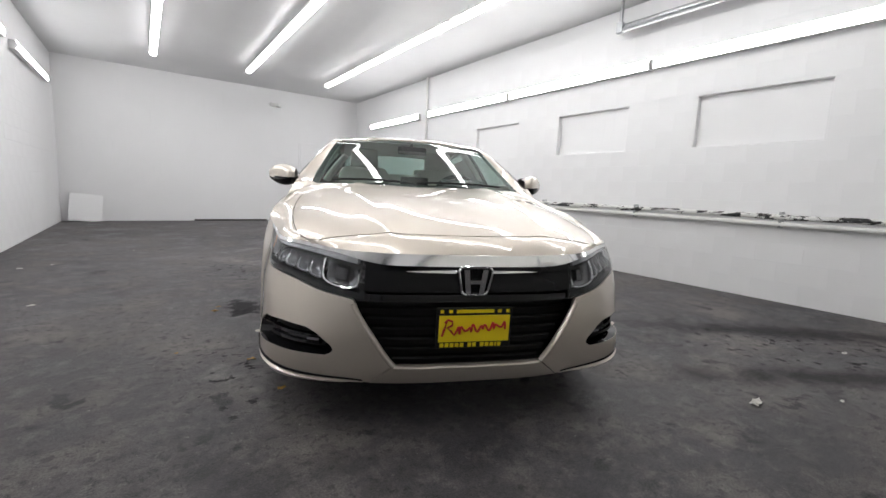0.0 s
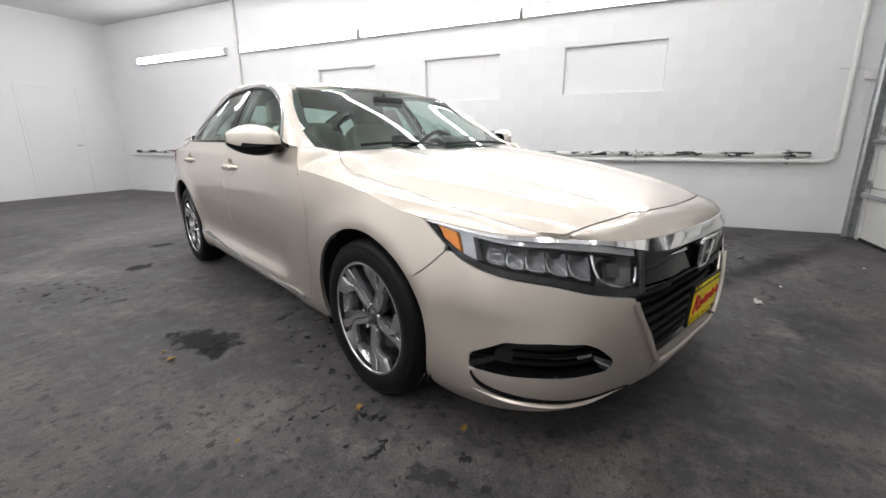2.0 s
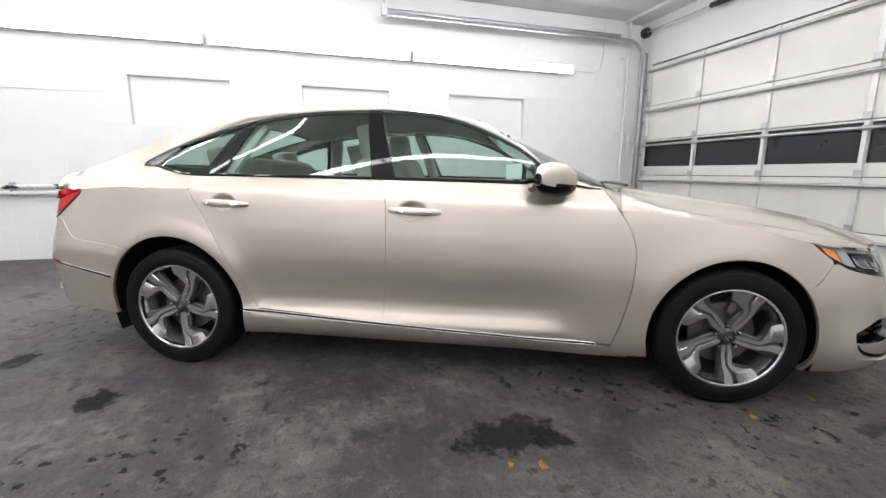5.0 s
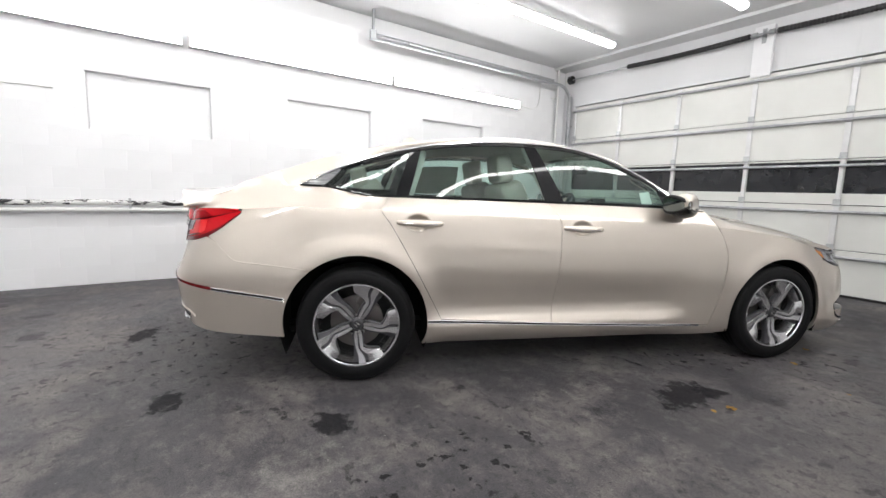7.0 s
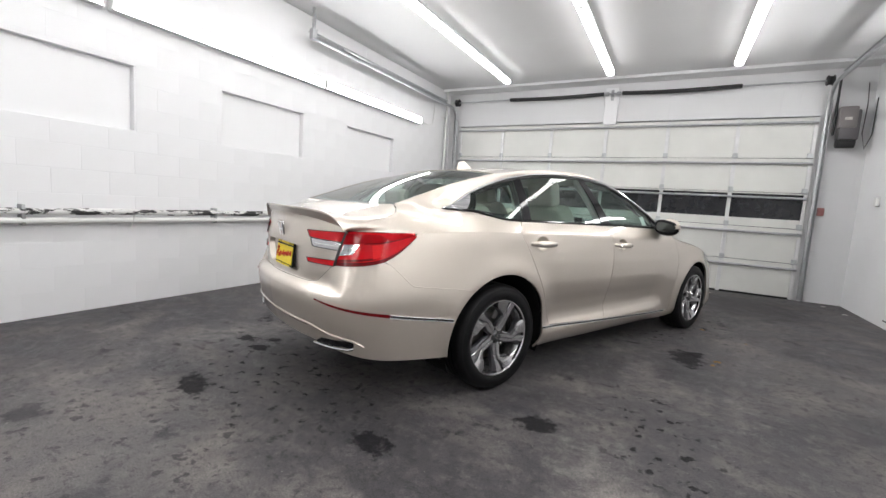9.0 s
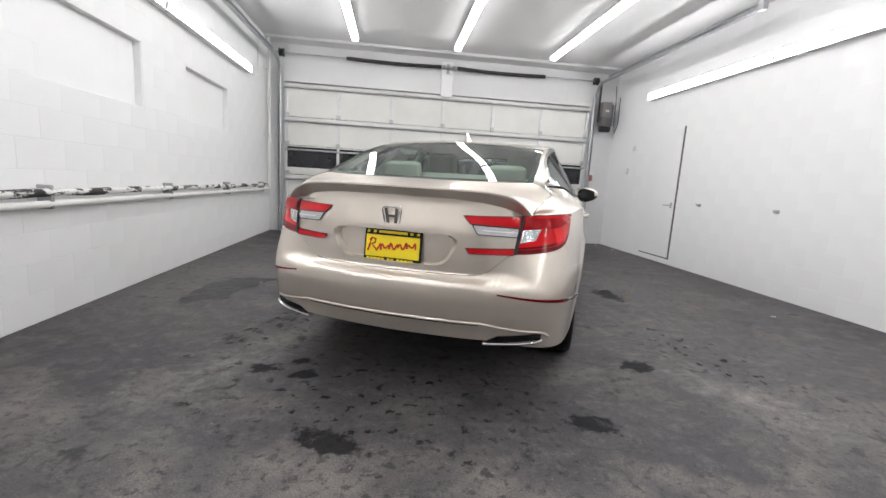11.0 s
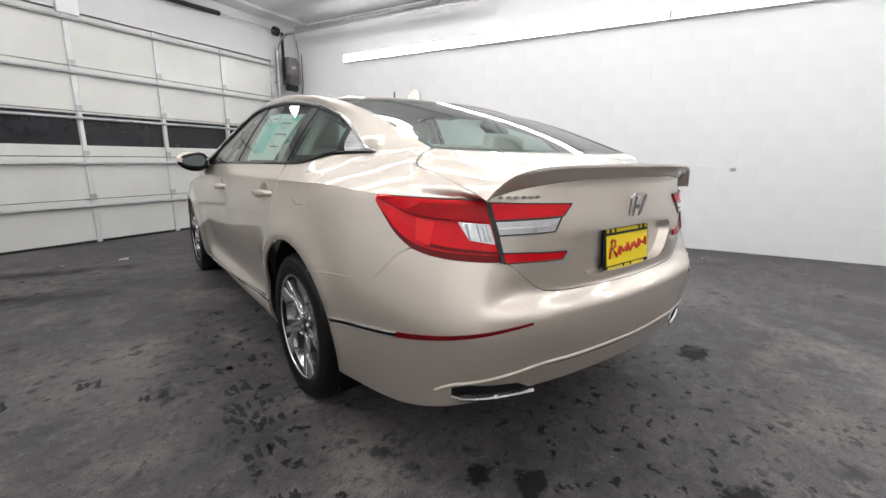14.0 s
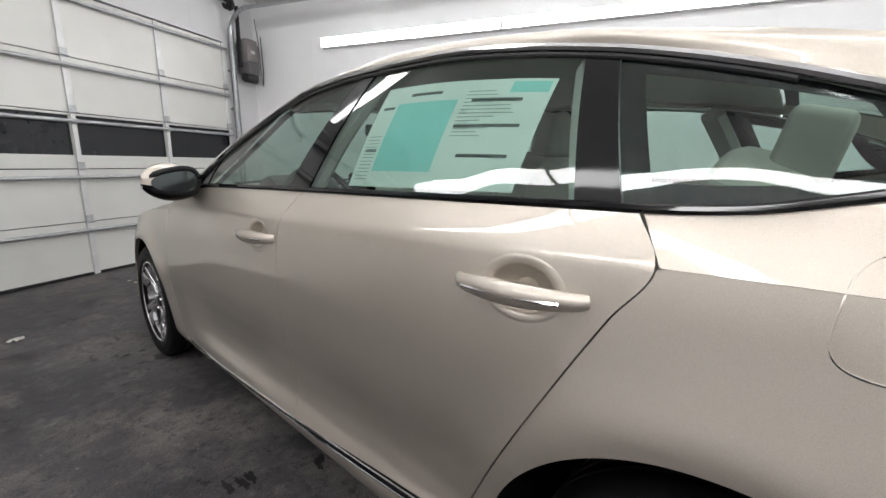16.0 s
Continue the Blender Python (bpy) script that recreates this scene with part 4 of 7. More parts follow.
def lamp_zone(u0, u1, v0, v1, off):
    def f(u, v):
        s = lerp(HL_S0, HL_S1, lerp(u0, u1, u))
        return B(s, lerp(HL_B(s), HL_T(s), lerp(v0, v1, v)), off)
    return f


hl = pair("headlamp", lamp_zone(0, 1, 0, 1, 0.060), 30, 8, M_DSMOKE, None, "clear LED headlamp with amber side marker", 0.0)
lamp_pt = lambda u, v, off: (lambda s: B(s, lerp(HL_B(s), HL_T(s), v), off))(lerp(HL_S0, HL_S1, u))
for i, o in enumerate(hl):
    sd = (-1, 1)[i]

    def put(name, fn, nu, nv, mat, label="", flange=0.01, sharp=40):
        probe = skin(fn, 4, 4, 0)
        f2 = fn if outward(probe)[1] == probe[1] else (lambda u, v: fn(1 - u, v))
        g = skin(f2, nu, nv, flange)
        return part(name, flip(g) if sd < 0 else g, mat, o, label, sharp=sharp)

    def wire_in(name, uv, r, mat, label="", n=20):
        """A thin bright rib through (u, v, depth) knots of the lamp."""
        f = path3([tuple(lamp_pt(*q)) for q in uv])
        part(name, sweep([(p.x * sd, p.y, p.z) for p in (f(k / n) for k in range(n + 1))], r, 6), mat, o, label)
    put("rim", lamp_zone(0.0, 1.0, 0.0, 0.17, 0.004), 30, 3, M_GBLACK, "gloss black lower rim", 0.05)
    put("inner_end", lamp_zone(0.0, 0.025, 0.15, 1.0, 0.006), 2, 6, M_GBLACK, "", 0.04)
    put("light_guide", lamp_zone(0.04, 0.99, 0.84, 0.97, 0.008), 30, 3, M_GUIDE, "clear upper light guide", 0.04)
    put("light_guide", lambda u, v: lamp_pt(lerp(0.735, 0.80, u) + 0.04 * v, lerp(0.18, 0.82, v), 0.012), 4, 6, M_GUIDE, "clear upright light guide", 0.04)
    put("amber_marker", lambda u, v: lamp_pt(lerp(0.815, 0.905, u) + 0.04 * v, lerp(0.18, 0.78, v), 0.010), 8, 4, M_AMBER, "amber side marker", 0.03)
    put("bezel", lamp_zone(0.03, 0.73, 0.72, 0.84, 0.024), 20, 3, M_GBLACK, "", 0.03)
    for k in range(5):
        a = 0.275 + 0.096 * k
        put("led_bowl", lambda u, v: lamp_pt(a + lerp(-0.046, 0.044, u), lerp(0.24, 0.70, v), 0.030 + 0.022 * math.sin(math.pi * u) * math.sin(math.pi * v)), 5, 5, M_SILVER, "LED reflector bowl", 0.0)
        wire_in("bowl_rim", [(a + 0.044, 0.56, 0.034), (a + 0.040, 0.36, 0.024), (a + 0.016, 0.25, 0.018), (a - 0.036, 0.25, 0.018)], 0.0026, M_GUIDE)
    put("projector", lambda u, v: lamp_pt(lerp(0.04, 0.205, u), lerp(0.20, 0.74, v), 0.028 + 0.03 * math.sin(math.pi * u) * math.sin(math.pi * v)), 8, 8, M_SILVER, "silvered projector bowl", 0.0)
    wire_in("projector_rim", [(0.222, 0.74, 0.022), (0.220, 0.45, 0.014), (0.195, 0.25, 0.010), (0.12, 0.19, 0.010), (0.045, 0.28, 0.014), (0.030, 0.60, 0.016)], 0.0045, M_CHROME, "bright U-shaped rib")
    put("projector_lens", lambda u, v: lamp_pt(lerp(0.095, 0.160, u), lerp(0.34, 0.62, v), 0.030), 4, 4, M_SMOKE, "", 0.02)
    put("lens", lamp_zone(0.0, 1.0, 0.0, 1.0, -0.001), 30, 8, M_LENS, "clear outer lens", 0.0)

# ---------------------------------------------------------------- front bumper
# grille side edge, from the headlamp down to the lower lip
G_EDGE = curve([0.272, 0.285, 0.31, 0.40, 0.50, 0.535, 0.552], [0.270, 0.300, 0.325, 0.385, 0.447, 0.462, 0.452])
FOG = [(s_f(0.566), 0.325), (s_f(0.66), 0.328), (s_f(0.76), 0.331), (s_f(0.813), 0.328), (s_y(-0.558), 0.327), (s_y(-0.562), 0.345), (s_y(-0.585), 0.375), (s_f(0.850), 0.408), (s_f(0.828), 0.434), (s_f(0.74), 0.440), (s_f(0.64), 0.430), (s_f(0.60), 0.410), (s_f(0.545), 0.364), (s_f(0.536), 0.342)]
fog_loop = loop2(FOG + FOG[:1])
bo = [(s_f(0.405), 0.212)]
bo += [(s_f(0.60), 0.212), (s_f(0.78), 0.202), (s_y(-0.50), 0.176)]
bo += [(s_y(arch_pt(0, a, ARCH_RF)[0]), arch_pt(0, a, ARCH_RF)[1]) for a in np.linspace(math.pi - math.asin((0.175 - ARCH_Z) / ARCH_RF), A1, 12)]
bo += [(s_y(-0.314), 0.586), (s_y(-0.364), 0.623), (s_y(-0.409), 0.670)] + [(s, HL_B(s) - 0.003) for s in np.linspace(s_y(-0.437), s_f(0.47), 14)]
bo += [(s_f(G_EDGE(z)), z) for z in np.linspace(0.545, 0.292, 12)]
# start the outer loop opposite the first knot of the lamp pocket
bump_loop = loop2(bo + bo[:1])
pair("front_bumper", on_body(between(fog_loop, bump_loop)), 96, 14, M_PAINT, None, "beige front bumper cover")
full("bumper_lip", lambda u, v: (lambda p: (p.x * (1 if u >= 0 else -1), p.y, p.z))(B(s_f(abs(u) * lerp(0.405, 0.315, v)), lerp(0.208, 0.279, v))), 40, 6, M_PAINT, None, "beige lower bumper lip", 0.03)
pair("fog_pocket", lambda u, v: B(*(lambda p: (lerp(p[0], s_f(0.71), 0.25 * v), lerp(p[1], 0.385, 0.25 * v)))(fog_loop(u)), 0.002 + 0.06 * v), 48, 4, M_GBLACK, None, "gloss black fog lamp pocket", 0.0)
fogc = (s_f(0.71), 0.385)
pair("fog_back", lambda u, v: B(*(lambda p: (lerp(fogc[0], p[0], 0.8 * v), lerp(fogc[1], p[1], 0.8 * v)))(fog_loop(u)), 0.058), 32, 4, M_MBLACK, None, "", 0.0)
for z0 in (0.0, 0.026):
    pair("fog_bar", (lambda z0: lambda u, v: B(s_f(lerp(0.60, 0.815, u)), lerp(0.356, 0.368, v) + z0 + 0.004 * u, 0.024))(z0), 14, 2, M_GBLACK, None, "gloss black bar in the lamp pocket", 0.03)
pair("fog_lamp", lambda u, v: B(s_f(lerp(0.61, 0.73, u)), lerp(0.371, 0.379, v) + 0.003 * u, 0.034), 8, 2, M_SMOKE, None, "slim LED fog lamp", 0.01)
pair("fog_led", lambda u, v: B(s_f(lerp(0.605, 0.650, u)), lerp(0.370, 0.380, v), 0.028), 3, 2, M_LEDC, None, "", 0.006)
# black slot that leaves the lamp pocket's outer point and runs down above the corner splitter
_slot_z = curve([0.0, 0.5, 0.80, 0.92, 0.97, 1.0], [0.220, 0.247, 0.266, 0.282, 0.302, 0.332])
slot = lambda v0, v1, off: (lambda u, v: B(lerp(s_f(0.43), s_y(-0.565), u), _slot_z(u) + lerp(v0, v1, v) * (0.35 + 0.65 * u), off))
pair("splitter_slot", lambda u, v: slot(-0.010, 0.008, -0.0025)(u * 0.985, v), 40, 2, M_GBLACK, None, "black slot above the corner splitter", 0.006)
pair("splitter", lambda u, v: B(lerp(s_f(0.43), s_y(-0.54), u), _slot_z(u * 0.93) - 0.009 - 0.011 * v * (0.4 + 0.6 * u), 0.003 - 0.014 * v * math.sin(math.pi * u) ** 0.7), 40, 5, M_PAINT, None, "beige corner splitter blade", 0.012)

# ---------------------------------------------------------------- grille
def grille_half(z):
    if z > 0.552:
        return lerp(0.452, 0.435, (z - 0.552) / 0.138)
    return G_EDGE(z)


def g_fn(z0, z1, off, wide=1.0):
    def f(u, v):
        z = lerp(z0, z1, v)
        h = grille_half(z) * wide
        p = B(s_f(abs(u) * h), z, off)
        return (p.x * (1 if u >= 0 else -1), p.y, p.z)
    return f


grille = full("grille", g_fn(0.272, 0.692, 0.075), 24, 24, M_MBLACK, None, "black front grille with horizontal slats", 0.0)
full("grille_bar", g_fn(0.584, 0.692, 0.006, 1.0), 40, 8, M_DSMOKE, grille, "smoked dark upper bar", 0.05)
full("grille_wing", g_fn(0.545, 0.572, 0.012), 40, 4, M_GBLACK, grille, "gloss black wing under the bar", 0.05)
full("bar_insert", lambda u, v: (lambda p: (p.x * (1 if u >= 0 else -1), p.y, p.z))(B(s_f(abs(u) * 0.275), 0.664 + lerp(-0.006, 0.006, v) * (1 - abs(u) ** 3), -0.001)), 30, 2, M_CHROME, grille, "thin chrome insert", 0.004)
for k in range(6):
    z = 0.304 + 0.041 * k
    full("slat", (lambda z: lambda u, v: (lambda p: (p.x * (1 if u >= 0 else -1), p.y, p.z))(B(s_f(abs(u) * (grille_half(z) - 0.004)), z + 0.006 * v, 0.042 + 0.010 * v)))(z), 30, 2, M_MBLACK, grille, "", 0.03)
for sd in (-1, 1):
    pts = [B(s_f(G_EDGE(z)), z, -0.002) for z in np.linspace(0.535, 0.290, 20)]
    part("grille_edge", sweep([(p.x * sd, p.y, p.z) for p in pts], 0.0115, 8), M_PAINT, grille)
pts = [B(s_f(abs(h)), 0.2815, -0.002) for h in np.linspace(-0.300, 0.300, 41)]
part("lower_chrome", sweep([(p.x * (1 if h >= 0 else -1), p.y, p.z) for p, h in zip(pts, np.linspace(-0.30, 0.30, 41))], 0.0085, 8), M_PAINT, grille, "thin lower edge")


# ---------------------------------------------------------------- badges (plain shapes) and show plates
def rrect(w0, w1, hgt, r, n=5):
    """Rounded trapezoid outline in (x, z), w0 wide at the foot and w1 at the top."""
    cs = [(-w0 / 2, -hgt / 2), (w0 / 2, -hgt / 2), (w1 / 2, hgt / 2), (-w1 / 2, hgt / 2)]
    out = []
    for i, (cx, cz) in enumerate(cs):
        a0 = math.pi + i * math.pi / 2
        ox, oz = (1 if i in (0, 3) else -1), (1 if i < 2 else -1)
        for k in range(n + 1):
            a = a0 + math.pi / 2 * k / n
            out.append((cx + ox * r + r * math.cos(a), cz + oz * r + r * math.sin(a)))
    return out


def badge(name, m, w, hgt):
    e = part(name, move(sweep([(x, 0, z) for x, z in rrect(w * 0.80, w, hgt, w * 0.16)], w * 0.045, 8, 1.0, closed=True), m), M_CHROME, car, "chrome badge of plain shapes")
    part("backing", move(prism(rrect(w * 0.76, w * 0.95, hgt * 0.95, w * 0.14), 0.004, 0.012), m), M_GBLACK, e) if name == "front_badge" else None
    for sd in (-1, 1):
        bar = [(sd * w * 0.12, -hgt * 0.45), (sd * w * 0.27, -hgt * 0.45), (sd * w * 0.36, hgt * 0.43), (sd * w * 0.20, hgt * 0.43)]
        part("upright", move(prism(bar if sd > 0 else bar[::-1], -0.006, 0.006), m), M_CHROME, e)
    part("crossbar", move(prism([(-w * 0.2, -hgt * 0.10), (w * 0.2, -hgt * 0.10), (w * 0.22, hgt * 0.04), (-w * 0.22, hgt * 0.04)], -0.005, 0.005), m), M_CHROME, e)
    return e


badge("front_badge", Matrix.Translation((0, -0.945, 0.632)) @ Euler((radians(6), 0, 0)).to_matrix().to_4x4(), 0.135, 0.11)
badge("rear_badge", Matrix.Translation((0.0, 3.876, 0.918)) @ Euler((radians(10), 0, math.pi)).to_matrix().to_4x4(), 0.10, 0.085)


def show_plate(name, m):
    """A yellow advertising plate in a black frame; its lettering is plain bars and strokes."""
    e = part(name, move(box(-0.152, 0.152, -0.004, 0.006, -0.083, 0.083, 0.003), m), M_MBLACK, car, "yellow show plate in a black frame")
    part("plate_face", move(box(-0.142, 0.142, -0.007, -0.0035, -0.056, 0.052, 0.001), m), M_YELLOW, e, "bright yellow face", smooth=False)
    for k, (a, b) in enumerate(((-0.138, -0.125), (-0.105, -0.09), (-0.075, 0.075), (0.09, 0.105), (0.125, 0.138))):
        part("top_lettering", move(box(a, b, -0.0062, -0.0035, 0.062, 0.075), m), M_YELLOW, e, smooth=False)
    x = -0.135
    for wd in (0.020, 0.02, 0.02, 0.02, 0.02, -1, 0.019, 0.019, -1, 0.02, 0.02, 0.02, 0.012, 0.018):
        if wd < 0:
            x += 0.012
            continue
        part("foot_lettering", move(box(x, x + wd - 0.005, -0.0062, -0.0035, -0.077, -0.061), m), M_YELLOW, e, smooth=False)
        x += wd
    # red script as a running stroke of plain loops
    pts = [(-0.130, 0, -0.030), (-0.120, 0, 0.0), (-0.112, 0, 0.030), (-0.120, 0, 0.024), (-0.108, 0, 0.036), (-0.090, 0, 0.030), (-0.090, 0, 0.014), (-0.110, 0, 0.003), (-0.094, 0, -0.010), (-0.082, 0, -0.026)]
    for k in range(90):
        t = k / 89
        a = k * 0.62
        pts.append((lerp(-0.076, 0.126, t) + 0.006 * math.sin(a * 0.5 + 1), 0, -0.008 + 0.020 * t + (0.011 + 0.006 * math.sin(a * 0.37)) * math.sin(a)))
    pts = [(a, -0.0085, c) for a, b, c in pts]
    part("script_stroke", move(sweep(pts, 0.0046, 6, 1.0), m), M_PRED, e, "red script stroke")
    return e


show_plate("front_plate", Matrix.Translation((0.0, -0.962, 0.452)) @ Euler((radians(4), 0, 0)).to_matrix().to_4x4())
show_plate("rear_plate", Matrix.Translation((0.0, 3.852, 0.762)) @ Euler((radians(-6), 0, math.pi)).to_matrix().to_4x4())

# ---------------------------------------------------------------- rear quarter
QA0, QA1 = math.pi - math.asin((0.20 - ARCH_Z) / ARCH_R), radians(52)
quar_in = lambda t: (lambda p: (s_y(p[0]), p[1]))(arch_pt(WB, lerp(QA0, QA1, t)))
LAMP_TIP = (3.446, 0.958)
TL_S0, TL_S1 = s_y(3.447), s_r(0.662)
_ts = [TL_S0, s_y(3.50), s_y(3.565), s_r(0.843), s_r(0.807), s_r(0.756), s_r(0.687), s_r(0.60)]
TL_B = curve(_ts, [0.944, 0.900, 0.851, 0.814, 0.795, 0.784, 0.777, 0.772])
TL_T = curve(_ts, [0.952, 0.963, 0.963, 0.961, 0.959, 0.957, 0.954, 0.950])
q_door = [(s_y(2.335), 0.20)] + [(s_y(E_RD(z) + 1.3 * GAP), z) for z in np.linspace(0.30, 0.980, 60)] + [(s_y(2.715), CREASE(2.715) - 0.0005)]
q_top = [(s_y(y), CREASE(y) - 0.0005) for y in np.linspace(2.715, LAMP_TIP[0] - 0.004, 18)]
q_lamp = q_top[-1:] + [(s, TL_B(s) - 0.002) for s in np.linspace(TL_S0 + 0.0005, s_r(0.848), 8)]
q_seam = q_lamp[-1:] + [(s_y(3.572), 0.786), (s_y(3.532), 0.747), (s_y(3.492), 0.709), (s_y(3.471), 0.6942), (s_y(3.44), 0.6885), (s_y(3.25), 0.6705), (s_y(3.074), 0.650)]
quar_out = loop_parts([(0.60, q_door), (0.80, q_top), (0.88, q_lamp), (1.0, q_seam)])
pair("quarter_panel", on_body(between(quar_in, quar_out)), 100, 16, M_PAINT, None, "beige rear quarter panel", 0.010)

# the cabin narrows towards the rear
TAPER = curve([2.35, 2.66, 2.81, 2.95, 3.15], [0.0, 0.010, 0.036, 0.074, 0.160])
BELT_H = lambda y: B(s_y(y), BELT(y)).x - TAPER(y)
# ---------------------------------------------------------------- rear bumper
_lb = [float(v) for v in np.linspace(s_r(0.843), s_r(0.615), 6)]
RB_ST = [s_y(3.06), s_y(3.25), s_y(3.44), s_y(3.472), s_y(3.493), s_y(3.533), s_y(3.573)] + _lb + [s_r(0.58), s_r(0.555), s_r(0.52), s_r(0.485), s_r(0.45), s_r(0.40), s_r(0.0)]
RB_T = curve(RB_ST, [0.646, 0.669, 0.687, 0.693, 0.708, 0.746, 0.785] + [TL_B(s) - 0.001 for s in _lb] + [0.758, 0.738, 0.708, 0.679, 0.664, 0.659, 0.654])
RB_B = curve([s_y(3.2), s_y(3.5), s_r(0.75), s_r(0.5), s_r(0.3), s_r(0.0)], [0.272, 0.292, 0.318, 0.350, 0.352, 0.352])


_ru = lambda y: (s_y(y) - s_y(3.20)) / (s_r(0.0) - s_y(3.20))
RB_U = curve([0.0, 0.20, 0.55, 1.0], [0.0, _ru(3.49), _ru(3.585), 1.0])


def rear_bumper(u, v):
    s1 = s_r(0.0)
    # more columns where the seam climbs to the lamp
    u = RB_U(u)
    s = lerp(s_y(3.20), s1, u)
    for _ in range(5):
        z = lerp(RB_B(s), RB_T(s) - 0.0002, v)
        d = ARCH_R ** 2 - (min(z, 0.645) - ARCH_Z) ** 2
        s0 = s_y(WB + math.sqrt(max(0.0, d)) + 0.001)
        s = lerp(s0, s1, u)
    z = lerp(RB_B(s), RB_T(s) - 0.0002, v)
    return B(s, z)


pair("rear_bumper", rear_bumper, 110, 44, M_PAINT, None, "beige rear bumper cover", 0.018, 75)
# lit edge of the bumper along the seam under the quarter panel
for sd in (-1, 1):
    edge = []
    for (s0, z0), (s1, z1) in zip(q_seam[1:], q_seam[2:]):
        edge += [B(lerp(s0, s1, t), lerp(z0, z1, t) - 0.001, 0.0008) for t in (0.0, 0.2, 0.4, 0.6, 0.8)]
    part("seam_edge", sweep([(p.x * sd, p.y, p.z) for p in edge], 0.0024, 6), M_PAINT, car)
double_line("bumper_moulding", lambda t: (s_y(lerp(3.215, 3.60, t)), lerp(0.488, 0.540, t)), 0.0075, 24)
refl = lambda u, v: B(lerp(s_y(3.60), s_r(0.535), u), lerp(0.541, 0.590, u) + lerp(-0.009, 0.009, v) * (1 - 0.6 * u), -0.004)
pair("rear_reflector", refl, 20, 3, M_DRED, None, "narrow dark red reflector", 0.01)
vl_fn = lambda z0, z1, off, w: (lambda u, v: (lambda p: (p.x * (1 if u >= 0 else -1), p.y, p.z))(B(s_r(abs(u) * w), lerp(z0, z1, v), off)))
# shade between ledge and valance, put in as a gloss black strip
full("ledge_shade", vl_fn(0.427, 0.432, -0.0015, 0.46), 30, 2, M_GBLACK, None, "thin black strip standing for the shade under the bumper ledge", 0.004)
LEDGE_Z = curve([0.0, 0.46, 0.56, 0.70, 0.765, 0.80], [0.440, 0.438, 0.424, 0.407, 0.398, 0.372])
ledge = [B(s_r(h), LEDGE_Z(h), 0.003) for h in np.linspace(0.80, 0.0, 40)]
ledge = [(p.x, p.y, p.z) for p in ledge] + [(-p.x, p.y, p.z) for p in ledge[-2::-1]]
part("bumper_ledge", sweep(ledge, 0.0085, 8), M_PAINT, car, "beige ledge along the foot of the rear bumper")
exh = lambda u, v: B(s_r(lerp(lerp(0.49, 0.555, v), 0.765, u)), lerp(lerp(0.362, 0.372, u), lerp(0.400, 0.412, u), v) + 0.01 * u - 0.022, -0.003)
pair("exhaust_finisher", exh, 14, 4, M_GBLACK, None, "black exhaust finisher with a chrome lower edge", 0.03)
for sd in (-1, 1):
    pts = [B(s_r(lerp(0.49, 0.768, t)), lerp(0.356, 0.372, t) + 0.012 * sstep(0.9, 1.0, t) - 0.022, -0.008) for t in np.linspace(0, 1, 20)]
    part("exhaust_trim", sweep([(p.x * sd, p.y, p.z) for p in pts], 0.008, 8), M_CHROME, car, "chrome exhaust trim")

# ---------------------------------------------------------------- trunk lid
TS = path3([(0.612, 3.468, 1.112), (0.670, 3.485, 1.092), (0.713, 3.515, 1.062), (0.706, 3.57, 1.0425), (0.684, 3.65, 1.0135), (0.664, 3.715, 0.9875), (0.654, 3.775, 0.9605)])
TC_Y = curve([0, 0.35, 0.7, 0.9, 1.0], [3.508, 3.64, 3.79, 3.866, 3.892])
TC_Z = curve([0, 0.35, 0.6, 0.8, 1.0], [1.104, 1.080, 1.060, 1.052, 1.054])


def deck(u, v):
    e = TS(v)
    k = abs(u)
    y0, z0 = TC_Y(v), TC_Z(v)
    y = lerp(y0, e.y, k ** 2.4)
    q = sstep(0.55, 1.0, v)
    z = lerp(z0, e.z, lerp(0.25, 0.08, q) * k ** 2 + lerp(0.75, 0.92, q) * k ** lerp(5, 10, q))
    # ducktail lip rises near the rear edge
    z += 0.010 * sstep(0.72, 1.0, v) * (1 - k ** 4)
    return (e.x * u, y, z)


trunk = full("trunk_lid", deck, 50, 24, M_PAINT, None, "beige trunk lid with a ducktail lip", 0.008)


def rear_pt(h, z, off=0.0):
    p = B(s_r(min(0.85, abs(h))), z, off)
    return Vector((p.x * (1 if h >= 0 else -1), p.y, p.z))


FACE_T = lambda h: 1.018 - 0.063 * (abs(h) / 0.655) ** 4


def lip_back(u, v):
    a = Vector(deck(u, 1.0))
    h = a.x
    b = rear_pt(h, FACE_T(h))
    p = a.lerp(b, v)
    p.y -= 0.003 * math.sin(math.pi * v) * (1 - abs(u) ** 3)
    return p


full("lip_underside", lip_back, 50, 6, M_PAINT, trunk, "", 0.0)
REC = [(0.0, 0.692), (0.24, 0.694), (0.272, 0.705), (0.298, 0.73), (0.335, 0.800), (0.332, 0.825), (0.30, 0.842), (0.0, 0.848)]
FOUT = [(h, RB_T(s_r(h)) + 0.0022) for h in (0.0, 0.2, 0.40, 0.46, 0.49, 0.52, 0.54, 0.56, 0.58)] + [(0.604, 0.776), (0.622, 0.82), (0.640, 0.90), (0.653, FACE_T(0.653)), (0.60, FACE_T(0.60)), (0.53, FACE_T(0.53)), (0.45, FACE_T(0.45)), (0.3, FACE_T(0.3)), (0.0, FACE_T(0.0))]


